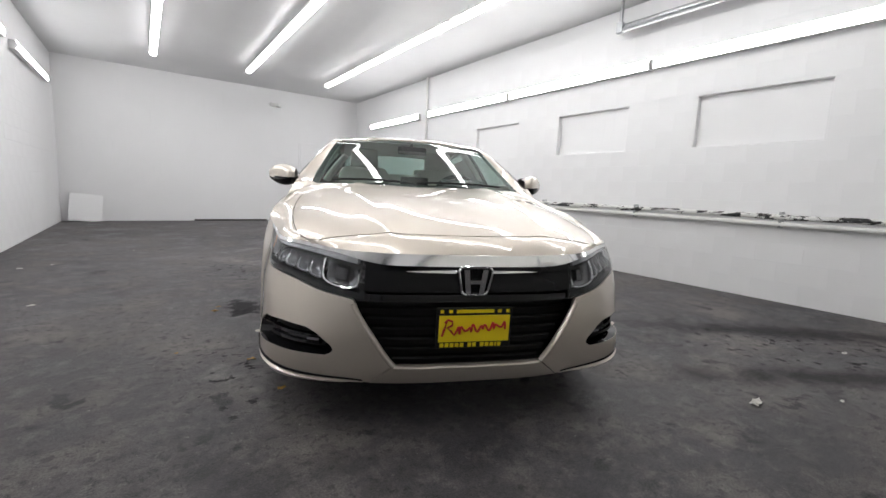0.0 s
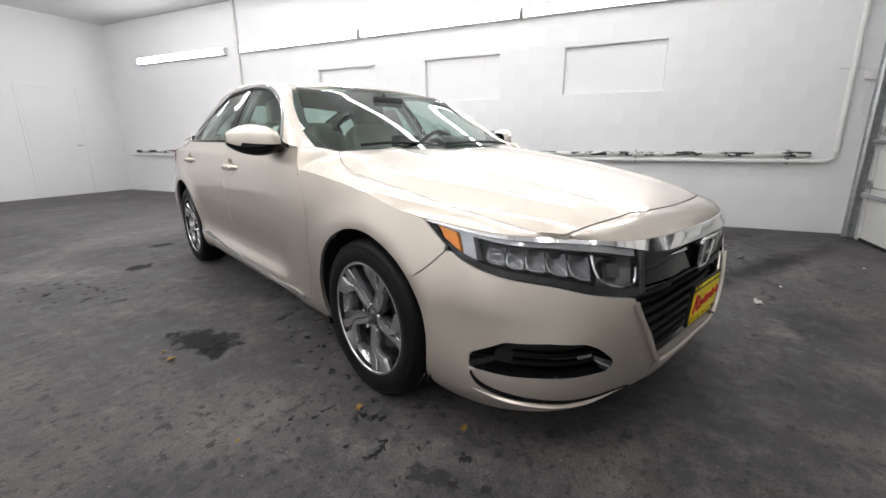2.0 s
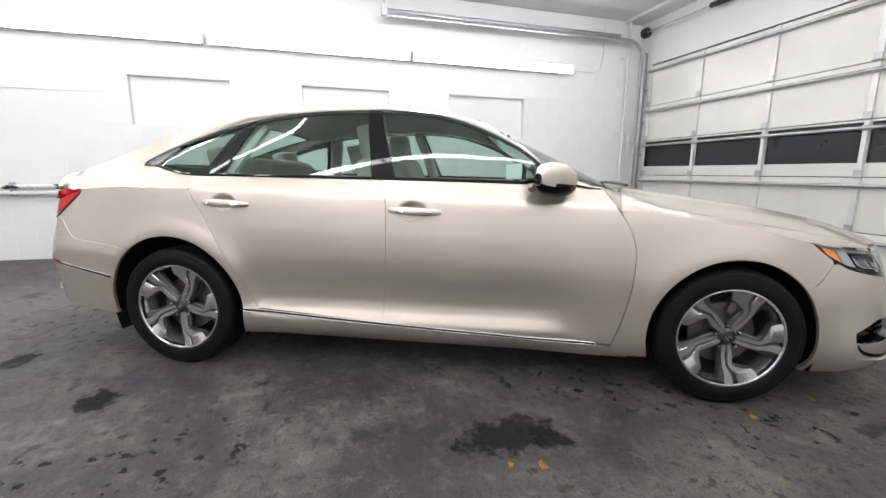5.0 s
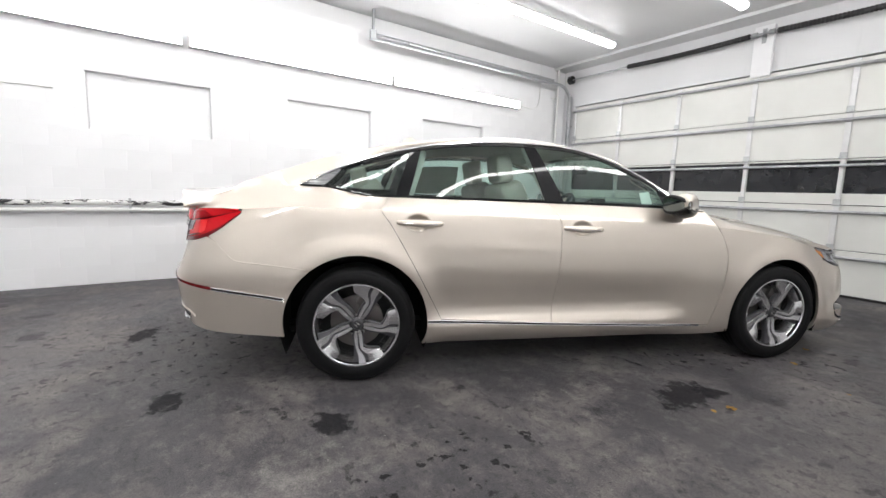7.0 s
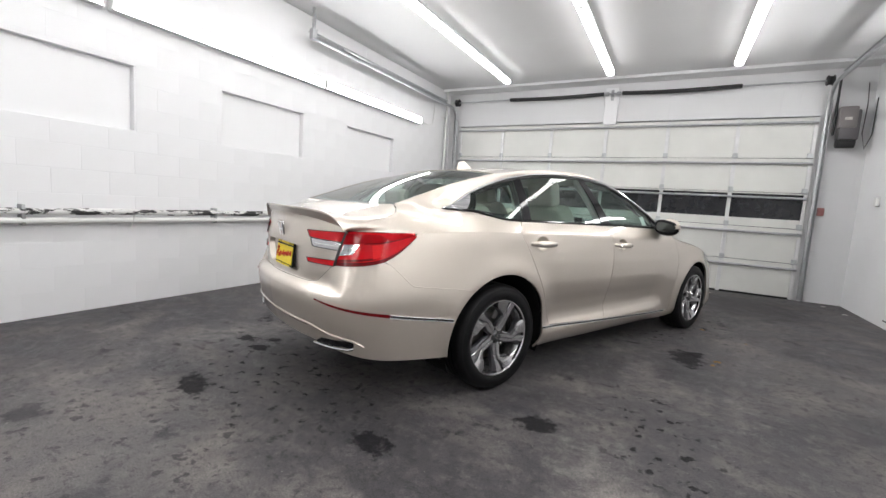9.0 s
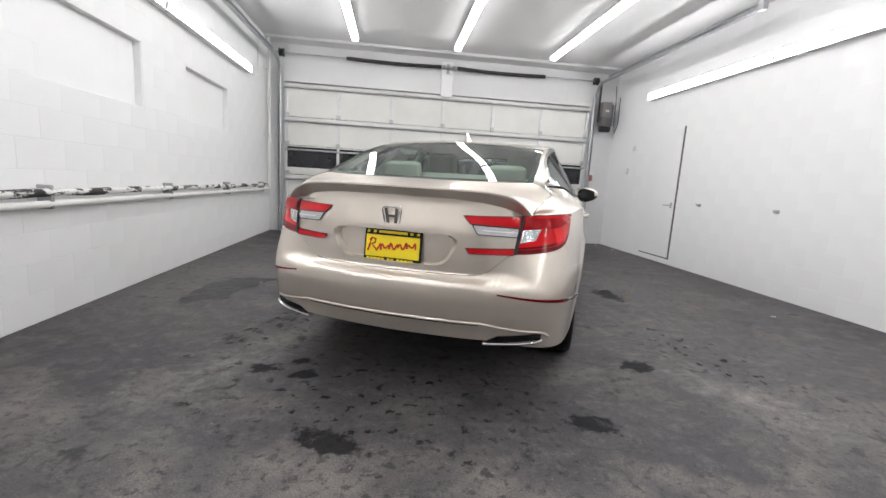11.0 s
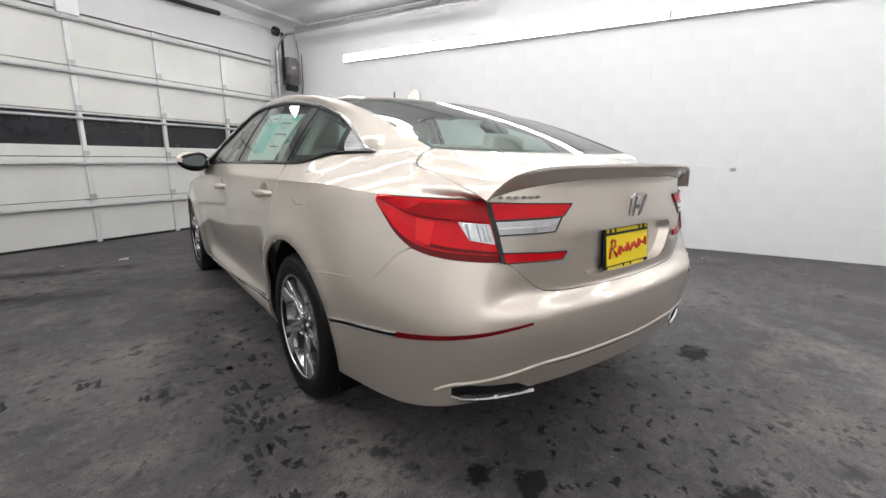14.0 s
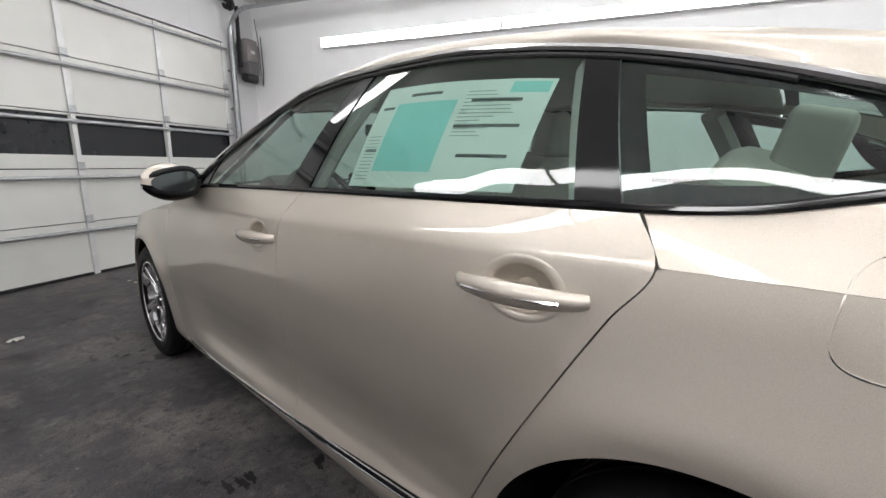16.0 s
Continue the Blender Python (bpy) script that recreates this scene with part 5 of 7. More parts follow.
def mirror_loop(pts):
    full_pts = pts + [(-h, z) for h, z in pts[-2:0:-1]] + [pts[0]]
    A = np.array(full_pts, float)
    L = np.concatenate([[0], np.cumsum(np.linalg.norm(np.diff(A, axis=0), axis=1))])
    half = L[len(pts) - 1]

    def f(t):
        d = (t * 2 * half) if t <= 0.5 else half + (t - 0.5) * 2 * (L[-1] - half)
        return float(np.interp(d, L, A[:, 0])), float(np.interp(d, L, A[:, 1]))
    return f


rec_l, out_l = mirror_loop(REC), mirror_loop(FOUT)


def face_ring(u, v):
    a, b = rec_l(u), out_l(u)
    return rear_pt(lerp(a[0], b[0], v), lerp(a[1], b[1], v))


g = skin(face_ring, 120, 12, 0.0)
part("trunk_face", outward(g), M_PAINT, trunk, "beige trunk face")


def rec_wall(u, v):
    a = rec_l(u)
    q = (a[0] * lerp(1, 0.94, v), lerp(a[1], 0.765, 0.07 * v))
    return rear_pt(q[0], q[1], 0.034 * v)


part("plate_recess", outward(skin(rec_wall, 96, 4, 0.0)), M_PAINT, trunk)
part("recess_floor", outward(skin(lambda u, v: rear_pt(rec_l(u)[0] * 0.95 * v, lerp(0.765, rec_l(u)[1], 0.95 * v), 0.034), 64, 4, 0.0)), M_PAINT, trunk)
# model lettering: a row of small chrome bars
for k in range(6):
    a = 0.47 + 0.022 * k
    q = rear_pt(a, 0.966, -0.002)
    part("letter_bar", box(a, a + 0.017, q.y - 0.003, q.y + 0.003, q.z - 0.0045, q.z + 0.0045, 0.002), M_BRUSH, trunk)

# ---------------------------------------------------------------- tail lamps


def tail_fn(a, b, v0, v1, off, slant=0.0):
    def f(u, v):
        vv = lerp(v0, v1, v)
        k = lerp(a, b, u)
        # the split towards the trunk slants inwards at the foot
        s1 = lerp(s_r(0.615), TL_S1, vv)
        s = lerp(TL_S0, s1, k)
        return B(s, lerp(TL_B(s) + 0.001, TL_T(s) + 0.002, vv), off)
    return f


def tail_quad(c00, c10, c11, c01, off):
    """Patch of the lamp between four (along, up) corners."""
    def f(u, v):
        k = lerp(lerp(c00[0], c10[0], u), lerp(c01[0], c11[0], u), v)
        w = lerp(lerp(c00[1], c10[1], u), lerp(c01[1], c11[1], u), v)
        return tail_fn(k, k, w, w, off)(0, 0)
    return f


tl = pair("tail_lamp", tail_fn(0, 1, 0, 1, -0.004), 28, 16, M_RLENS, None, "red tail lamp with a clear inner lens", 0.03)
pair("lamp_facet", lambda u, v: (lambda p, q: p.lerp(q, v))(tail_fn(lerp(0.03, 0.985, u), 0, 0.70, 0, -0.006)(0, 0), tail_fn(lerp(0.03, 0.985, u), 0, 0.97, 0, -0.016 + 0.010 * u)(0, 0)), 24, 4, M_RLENS, None, "bright red upper facet", 0.012)
pair("lamp_shade", tail_quad((0.30, 0.69), (0.985, 0.655), (0.985, 0.93), (0.46, 0.93), -0.0185), 16, 4, M_MRED, None, "deep red shaded upper lens", 0.003)
pair("lamp_shadow_line", tail_fn(0.06, 0.66, 0.64, 0.685, -0.0055), 16, 2, M_DRED, None, "", 0.002)
pair("lamp_inner_ring", tail_quad((0.40, 0.20), (0.50, 0.17), (0.54, 0.60), (0.40, 0.62), -0.0062), 8, 8, M_GLOWRED, None, "lighter red light guide", 0.002)
pair("lamp_inner_foot", tail_quad((0.46, 0.145), (0.985, 0.125), (0.985, 0.175), (0.50, 0.21), -0.0060), 12, 3, M_DRED, None, "", 0.002)
pair("reverse_lens", tail_quad((0.79, 0.34), (0.985, 0.29), (0.985, 0.62), (0.72, 0.63), -0.007), 10, 6, M_WLENS, None, "clear lens in the tail lamp", 0.004)
for k in (0.79, 0.875, 0.915, 0.95):
    pair("lens_flute", tail_quad((k, 0.345), (k + 0.012, 0.342), (k + 0.004, 0.60), (k - 0.008, 0.60), -0.0086), 2, 4, M_BRUSH, None, "", 0.002)
pair("lamp_foot", tail_fn(0.02, 0.985, 0.0, 0.115, -0.0055), 24, 3, M_DRED, None, "", 0.003)
for sd in (-1, 1):
    ring = [tail_fn(k, k, 0.0, 0.0, -0.003)(0, 0) for k in np.linspace(0, 1, 24)] + [tail_fn(k, k, 1.0, 1.0, -0.003)(0, 0) for k in np.linspace(1, 0, 24)]
    part("lamp_seal", sweep([(p.x * sd, p.y, p.z) for p in ring], 0.0019, 5, closed=True), M_BLACK, tl[0] if sd < 0 else tl[1])


def quad_rear(a, b, c, d, off):
    """Patch on the tail from four (h, z) corners: foot outer, foot inner, top inner, top outer."""
    def f(u, v):
        lo = (lerp(a[0], b[0], u), lerp(a[1], b[1], u))
        hi = (lerp(d[0], c[0], u), lerp(d[1], c[1], u))
        h, z = lerp(lo[0], hi[0], v), lerp(lo[1], hi[1], v)
        return B(s_r(h), z, off)
    return f


pair("inner_lamp_bar", quad_rear((0.640, 0.897), (0.395, 0.905), (0.355, 0.942), (0.647, 0.950), -0.006), 14, 5, M_RLENS, None, "red inner lamp bar", 0.012)
pair("inner_lens", quad_rear((0.620, 0.852), (0.430, 0.858), (0.402, 0.902), (0.638, 0.894), -0.004), 12, 4, M_WLENS, None, "clear reversing lens", 0.012)
pair("inner_lamp_foot", quad_rear((0.606, 0.768), (0.395, 0.767), (0.375, 0.791), (0.612, 0.800), -0.005), 12, 4, M_RLENS, None, "red lower lamp bar", 0.012)
pair("lamp_gap", quad_rear((0.620, 0.772), (0.604, 0.772), (0.644, 0.952), (0.660, 0.952), -0.0095), 2, 12, M_BLACK, None, "", 0.006)

# dark borders of the lamp pieces on the trunk
def rear_border(corners, off, r=0.0022):
    for sd in (-1, 1):
        pts = []
        for (h0, z0), (h1, z1) in zip(corners, corners[1:] + corners[:1]):
            pts += [B(s_r(lerp(h0, h1, t)), lerp(z0, z1, t), off) for t in (0.02, 0.25, 0.5, 0.75, 0.98)]
        part("lamp_border", sweep([(p.x * sd, p.y, p.z) for p in pts], r, 5, closed=True), M_BLACK, tl[0] if sd < 0 else tl[1], "thin black border")


rear_border([(0.640, 0.897), (0.395, 0.905), (0.355, 0.942), (0.647, 0.950)], -0.007)
rear_border([(0.620, 0.852), (0.430, 0.858), (0.402, 0.902), (0.638, 0.894)], -0.005)
rear_border([(0.606, 0.768), (0.395, 0.767), (0.375, 0.791), (0.612, 0.800)], -0.006)
pair("lens_rib", quad_rear((0.622, 0.872), (0.455, 0.877), (0.448, 0.881), (0.624, 0.876), -0.008), 10, 2, M_CHROME, None, "bright rib in the reversing lens", 0.003)

# ---------------------------------------------------------------- greenhouse
DLO_Z = curve([0.78, 0.987, 1.14, 1.319, 1.50, 1.735, 2.03, 2.30, 2.51, 2.72, 2.94, 3.06, 3.16], [1.030, 1.192, 1.274, 1.342, 1.381, 1.396, 1.391, 1.369, 1.335, 1.281, 1.200, 1.147, 1.105])
DLO_H = curve([1.02, 1.10, 1.19, 1.331, 1.396], [0.868, 0.818, 0.756, 0.668, 0.640])
TOP_TAPER = curve([2.15, 2.51, 2.75, 2.94, 3.1], [0.0, 0.045, 0.080, 0.100, 0.11])


def side_glass(y, k, off=0.0):
    """A point of the side glazing: k = 0 at the belt, 1 at the top line."""
    zb = BELT(y)
    zt = max(DLO_Z(y), zb + 0.002)
    hb = BELT_H(y) - 0.004
    ht = min(hb, DLO_H(zt) - TOP_TAPER(y))
    z = lerp(zb, zt, k)
    h = lerp(hb, ht, k) + 0.014 * math.sin(math.pi * k) * (zt - zb) / 0.33
    return Vector((h - off, y, z))


def glass_fn(ya, yb, off, k0=0.0, k1=1.0):
    def f(u, v):
        k = lerp(k0, k1, v)
        return side_glass(lerp(ya(k), yb(k), u), k, off)
    return f


BP_F = lambda k: lerp(1.602, 1.728, k)
BP_R = lambda k: lerp(1.725, 1.800, k)
CP_F = lambda k: lerp(2.550, 2.452, k)
CP_R = lambda k: lerp(2.626, 2.520, k)
QR = lambda k: lerp(3.035, 2.925, k)
sail = lambda k: lerp(0.905, 0.935, k)
pair("front_window", glass_fn(sail, BP_F, 0.003), 24, 12, M_GLASS, None, "green-tinted front side window", 0.0)
pair("sail_panel", glass_fn(lambda k: 0.79, sail, 0.0), 8, 6, M_GBLACK, None, "black corner panel behind the mirror", 0.006)
pair("b_pillar", glass_fn(BP_F, BP_R, 0.0), 6, 12, M_GBLACK, None, "gloss black centre pillar cover", 0.006)
pair("rear_window_side", glass_fn(BP_R, CP_F, 0.003), 20, 12, M_GLASS, None, "green-tinted rear side window", 0.0)
pair("c_pillar_cover", glass_fn(CP_F, CP_R, 0.0), 6, 12, M_GBLACK, None, "gloss black rear pillar cover", 0.006)
pair("quarter_window", glass_fn(CP_R, QR, 0.003), 14, 12, M_GLASS, None, "small green-tinted quarter window", 0.0)


def along(f, r, mat, name, label="", n=60, flat=1.0):
    for sd in (-1, 1):
        part(name, sweep([(p[0] * sd, p[1], p[2]) for p in (f(k / n) for k in range(n + 1))], r, 8, flat), mat, car, label)


# chrome frame round the side glass, with its broad pointed foot at the rear
along(lambda t: side_glass(lerp(0.80, 3.155, t), 1.0) + Vector((0.004, 0, 0.008 - 0.008 * sstep(0.9, 1.0, t))), lambda t: 0.0095 - 0.0055 * sstep(0.93, 1.0, t), M_CHROME, "window_chrome", "chrome window surround")
along(lambda t: side_glass(lerp(0.80, 2.80, t), 0.985) + Vector((0.004, 0, -0.004)), 0.006, M_BLACK, "window_seal")
along(lambda t: side_glass(lerp(0.82, 3.155, t), 0.0) + Vector((0.004, 0, 0.002)), lambda t: 0.008 - 0.003 * sstep(0.93, 1.0, t), M_GBLACK, "belt_seal", "black belt seal", 90)


# brushed trim between the quarter window and the pointed end of the frame
pair("quarter_trim", glass_fn(QR, lambda k: 3.152, 0.001), 24, 6, M_BRUSH, None, "pointed brushed metal quarter trim", 0.004)
for f4 in (glass_fn(CP_R, QR, 0.007, 0.0, 0.16), glass_fn(CP_R, QR, 0.007, 0.86, 1.0), glass_fn(CP_R, lambda k: CP_R(k) + 0.045, 0.0075), glass_fn(lambda k: QR(k) - 0.055, QR, 0.0075)):
    pair("ceramic_band", f4, 16, 8, M_GBLACK, None, "black ceramic band of the quarter window", 0.0)

# roof rail, rear pillar and quarter shoulder: one smooth pressing
TIP = Vector((BELT_H(3.16), 3.16, 1.101))
RAIL_O = path3([(0.832, 0.62, 1.000), (0.856, 0.79, 1.040)] + [tuple(side_glass(y, 1.0)) for y in (0.987, 1.319, 1.735, 2.03, 2.51, 2.75, 2.92, 3.05)] + [tuple(TIP)])
RAIL_I = path3([(0.758, 0.590, 0.992), (0.738, 0.775, 1.076), (0.702, 0.925, 1.163), (0.654, 1.085, 1.266), (0.606, 1.215, 1.350), (0.574, 1.68, 1.430), (0.576, 2.00, 1.431), (0.588, 2.35, 1.404), (0.602, 2.70, 1.348), (0.612, 3.00, 1.272), (0.618, 3.25, 1.188), (0.620, 3.462, 1.113)])
SIDE_T = path3([(0.620, 3.462, 1.113), (0.675, 3.480, 1.094), (0.718, 3.512, 1.064), (0.711, 3.57, 1.043), (0.689, 3.65, 1.014), (0.669, 3.715, 0.988), (0.659, 3.775, 0.961)])
_lamp_top = path3([tuple(B(s_y(3.444), CREASE(3.444))), tuple(B(s_y(3.53), 0.966)), tuple(B(s_r(0.76), 0.961)), tuple(B(s_r(0.665), 0.957))])


def rail(u, v):
    a, b = RAIL_O(u), RAIL_I(u)
    p = (a + Vector((0.004, 0, 0.012)) * (1 - sstep(0.86, 0.99, u))).lerp(b, v)
    out = Vector((0.75, 0, 0.66))
    amp = lerp(0.012, 0.022, sstep(0.3, 0.5, u)) * (1 + 0.5 * sstep(0.72, 0.85, u)) * (1 - sstep(0.90, 1.0, u))
    return p + out * (amp * math.sin(math.pi * v) ** 0.9)


def shoulder_a(u, v):
    """From the crease up to the foot of the glass."""
    y = lerp(2.705, 3.05, u)
    a = B(s_y(y), CREASE(y))
    yt = lerp(2.658, 3.16, u)
    b = Vector((BELT_H(yt), yt, BELT(yt))) if u < 0.999 else TIP.copy()
    p = a.lerp(b, v)
    bulge = math.sin(math.pi * v) * 0.004 * sstep(0.0, 0.4, u) * (1 - sstep(0.85, 1.0, u))
    return p + Vector((0.6, 0, 0.8)) * bulge


def shoulder_b(u, v):
    """From the crease and the lamp top up to the trunk line; its first column passes the pointed end of the glass."""
    y = lerp(3.05, 3.444, u / 0.6)
    a = B(s_y(y), CREASE(y)) if u < 0.6 else _lamp_top((u - 0.6) / 0.4)
    c = SIDE_T(u)
    w = 14 / 24
    m = TIP.lerp(a.lerp(c, 0.60) + Vector((0.35, 0.1, 0.6)) * 0.020 * (1 - sstep(0.7, 1.0, u)), sstep(0.0, 0.45, u))
    return a.lerp(m, v / w) if v <= w else m.lerp(c, (v - w) / (1 - w))


def fair_pressing():
    """Welds the three grids and relaxes the surface behind the doors, with its outline held."""
    vs, fs = join(skin(rail, 90, 10, 0.0), skin(shoulder_a, 24, 14, 0.0), skin(shoulder_b, 40, 24, 0.0))
    key, remap, pts = {}, [], []
    for p in vs:
        k = tuple(round(c * 1500) for c in p)
        hit = next((key[q] for q in ((k[0] + a, k[1] + b, k[2] + c) for a in (0, -1, 1) for b in (0, -1, 1) for c in (0, -1, 1)) if q in key), None)
        if hit is None:
            hit = key[k] = len(pts)
            pts.append(p)
        remap.append(hit)
    faces = [tuple(dict.fromkeys(remap[i] for i in q)) for q in fs]
    faces = [q for q in faces if len(q) > 2]
    count, nb = collections.Counter(), [set() for _ in pts]
    for q in faces:
        for a, b in zip(q, q[1:] + q[:1]):
            count[(min(a, b), max(a, b))] += 1
            nb[a].add(b)
            nb[b].add(a)
    P = np.array([tuple(p) for p in pts])
    rim = {i for e, c in count.items() if c == 1 for i in e}
    wt = np.array([0.0 if i in rim else sstep(2.45, 2.8, P[i, 1]) for i in range(len(P))])[:, None]
    E = np.array([(a, b) for a, s in enumerate(nb) for b in s])
    deg = np.maximum(1, np.bincount(E[:, 0], minlength=len(P)))[:, None]
    for it in range(300):
        S = np.zeros_like(P)
        np.add.at(S, E[:, 0], P[E[:, 1]])
        P = P + wt * (0.5 if it < 130 else 0.55 if it % 2 == 0 else -0.53) * (S / deg - P)
    return [tuple(p) for p in P], faces


def consistent(geo):
    """All faces turned the same way, out of the car."""
    bm = bmesh.new()
    vv = [bm.verts.new(p) for p in geo[0]]
    for q in geo[1]:
        try:
            bm.faces.new([vv[i] for i in q])
        except ValueError:
            pass
    bmesh.ops.recalc_face_normals(bm, faces=bm.faces)
    bm.verts.index_update()
    out = [tuple(v.co) for v in bm.verts], [tuple(v.index for v in f.verts) for f in bm.faces]
    bm.free()
    return outward(out)


PRESS = consistent(fair_pressing())
for sd in (-1, 1):
    part("roof_rail", flip(PRESS) if sd < 0 else PRESS, M_PAINT, car, "beige roof rail, rear pillar and quarter shoulder", sharp=60)

# fuel flap on the left quarter, across the crease
_low = skin(on_body(between(quar_in, quar_out)), 100, 16, 0.0)
_tri = []
for g in (PRESS, _low):
    for q in g[1]:
        for k in range(1, len(q) - 1):
            _tri.append([tuple(g[0][q[0]]), tuple(g[0][q[k]]), tuple(g[0][q[k + 1]])])
_tri = np.array(_tri)
_tri = _tri[(_tri[:, :, 1].max(1) > 2.8) & (_tri[:, :, 1].min(1) < 3.15) & (_tri[:, :, 0].min(1) > 0.55)]


def side_x(y, z):
    """How far out the body side stands at y, z."""
    a, b, c = _tri[:, 0, 1:], _tri[:, 1, 1:], _tri[:, 2, 1:]
    d = (b[:, 0] - a[:, 0]) * (c[:, 1] - a[:, 1]) - (c[:, 0] - a[:, 0]) * (b[:, 1] - a[:, 1])
    d = np.where(np.abs(d) < 1e-12, 1e-12, d)
    u = ((y - a[:, 0]) * (c[:, 1] - a[:, 1]) - (c[:, 0] - a[:, 0]) * (z - a[:, 1])) / d
    v = ((b[:, 0] - a[:, 0]) * (z - a[:, 1]) - (y - a[:, 0]) * (b[:, 1] - a[:, 1])) / d
    ok = (u > -0.02) & (v > -0.02) & (u + v < 1.02)
    x = _tri[:, 0, 0] + u * (_tri[:, 1, 0] - _tri[:, 0, 0]) + v * (_tri[:, 2, 0] - _tri[:, 0, 0])
    return float(x[ok].max()) if ok.any() else 0.9


pw = lambda c, e: math.copysign(abs(c) ** e, c)
flap_at = lambda a, r: (2.967 + 0.084 * r * pw(math.cos(a), 0.55) + 0.010 * pw(math.sin(a), 0.55), 0.962 + 0.066 * r * pw(math.sin(a), 0.55))
on_flap = lambda a, out: (lambda q: (side_x(*q) + out, q[0], q[1]))(flap_at(a, 1.0))
flap = part("fuel_flap", sweep([on_flap(a, -0.0004) for a in np.linspace(0, 2 * math.pi, 61)[:-1]], 0.0014, 5, closed=True), M_PAINT, car, "beige edge of the fuel filler flap")
for a0, a1 in ((0.22 * math.pi, 0.80 * math.pi), (1.12 * math.pi, 1.62 * math.pi)):
    part("flap_gap", sweep([on_flap(a, 0.0003) for a in np.linspace(a0, a1, 24)], lambda t: 0.0004 + 0.0009 * math.sin(math.pi * t), 5), M_BLACK, flap, "thin dark gap along the flap")

# roof, windscreen, rear window
ROOF_CY = curve([0, 0.25, 0.5, 0.75, 1], [1.255, 1.60, 1.96, 2.33, 2.690])
ROOF_CZ = curve([1.25, 1.40, 1.55, 1.80, 2.05, 2.35, 2.69], [1.394, 1.427, 1.448, 1.461, 1.457, 1.433, 1.388])
_ts2 = np.linspace(0, 1, 400)
_ri = np.array([tuple(RAIL_I(t)) for t in _ts2])
t_of_y = lambda y: float(np.interp(y, _ri[:, 1], _ts2))


def roof_fn(u, v):
    e = RAIL_I(lerp(t_of_y(1.20), t_of_y(2.68), v))
    y0 = ROOF_CY(v)
    z0 = ROOF_CZ(y0)
    k = abs(u)
    return (e.x * u, lerp(y0, e.y, k * k), lerp(z0, e.z, k ** 2.6))


full("roof", roof_fn, 40, 30, M_PAINT, None, "beige roof panel", 0.015)


def screen(y0c, z0c, y1c, z1c, ta, tb, sag):
    def f(u, v):
        e = RAIL_I(lerp(ta, tb, v)) + Vector((-0.002, 0, -0.003))
        k = abs(u)
        yc = lerp(y0c, y1c, v)
        zc = lerp(z0c, z1c, v) + sag * math.sin(math.pi * v)
        return (e.x * u, lerp(yc, e.y, k ** 2.1), lerp(zc, e.z, k ** 2.1))
    return f


ws_fn = screen(0.395, 0.992, 1.250, 1.389, t_of_y(0.52), t_of_y(1.195), 0.016)
full("windscreen", ws_fn, 36, 20, M_GLASS, None, "wide green-tinted windscreen", 0.0)
rw_fn = screen(2.697, 1.384, 3.498, 1.104, t_of_y(2.685), t_of_y(3.452), 0.018)
full("rear_screen", rw_fn, 36, 20, M_GLASS, None, "sloping green-tinted rear window", 0.0)


def border(name, fn, w):
    """Black ceramic band round the edge of a screen, just inside the glass."""
    fs = [lambda u, v: fn(u, lerp(0.0, w, v)), lambda u, v: fn(u, lerp(1 - w, 1.0, v)), lambda u, v: fn(lerp(-1, -1 + w, (u + 1) / 2), v), lambda u, v: fn(lerp(1 - w, 1, (u + 1) / 2), v)]
    out = []
    for f in fs:
        v, q = outward(skin(lambda u, v: f(2 * u - 1, v), 30, 8, 0.0))
        out.append(([(a[0] * 0.998, a[1], a[2] - 0.005) for a in v], q))
    part(name, join(*out), M_TRIM, car, "black ceramic band of the glass")


border("screen_band", ws_fn, 0.055)
border("screen_band", rw_fn, 0.05)
# cowl cover and wipers
full("cowl_cover", lambda u, v: (lambda a, b: tuple(lerp(a[i], b[i], v) - (0.012 * math.sin(math.pi * v) if i == 2 else 0) for i in range(3)))(hood_fn(u * 0.97, 0.0), ws_fn(u * 0.97, 0.015)), 30, 4, M_MBLACK, None, "black cowl cover", 0.0)
for sx, L in ((0.58, 0.62), (-0.06, 0.55)):
    a = [(sx - L * t, lerp(0.50, 0.43, abs(t)) + 0.02 * (abs(sx - L * t) ** 2), 1.022 + 0.012 * math.sin(3 * t)) for t in np.linspace(0, 1, 12)]
    part("wiper", sweep(a, 0.009, 6, 0.8), M_MBLACK, car, "black wiper blade")

# shark-fin aerial
fin = []
for k in range(9):
    t = k / 8
    fin.append((0.022 * math.sin(math.pi * min(1, t * 1.15)) + 0.004, 2.35 + 0.165 * t))
vs, fs = [], []
for j in range(6):
    q = j / 5
    for (w, y) in fin:
        yy = lerp(y, 2.47 + 0.35 * (y - 2.43), q ** 1.1)
        for sd in (-1, 1):
            vs.append((sd * w * (1 - 0.85 * q), yy, ROOF_CZ(y) - 0.004 + 0.056 * q))
n = len(fin) * 2
for j in range(5):
    for k in range(len(fin) - 1):
        for sd in (0, 1):
            a = j * n + 2 * k + sd
            quad = (a, a + 2, a + n + 2, a + n)
            fs.append(quad if sd else quad[::-1])
fs += [(5 * n + 2 * k, 5 * n + 2 * k + 1, 5 * n + 2 * k + 3, 5 * n + 2 * k + 2) for k in range(len(fin) - 1)]
part("aerial_fin", (vs, fs), M_PAINT, car, "beige shark-fin aerial")

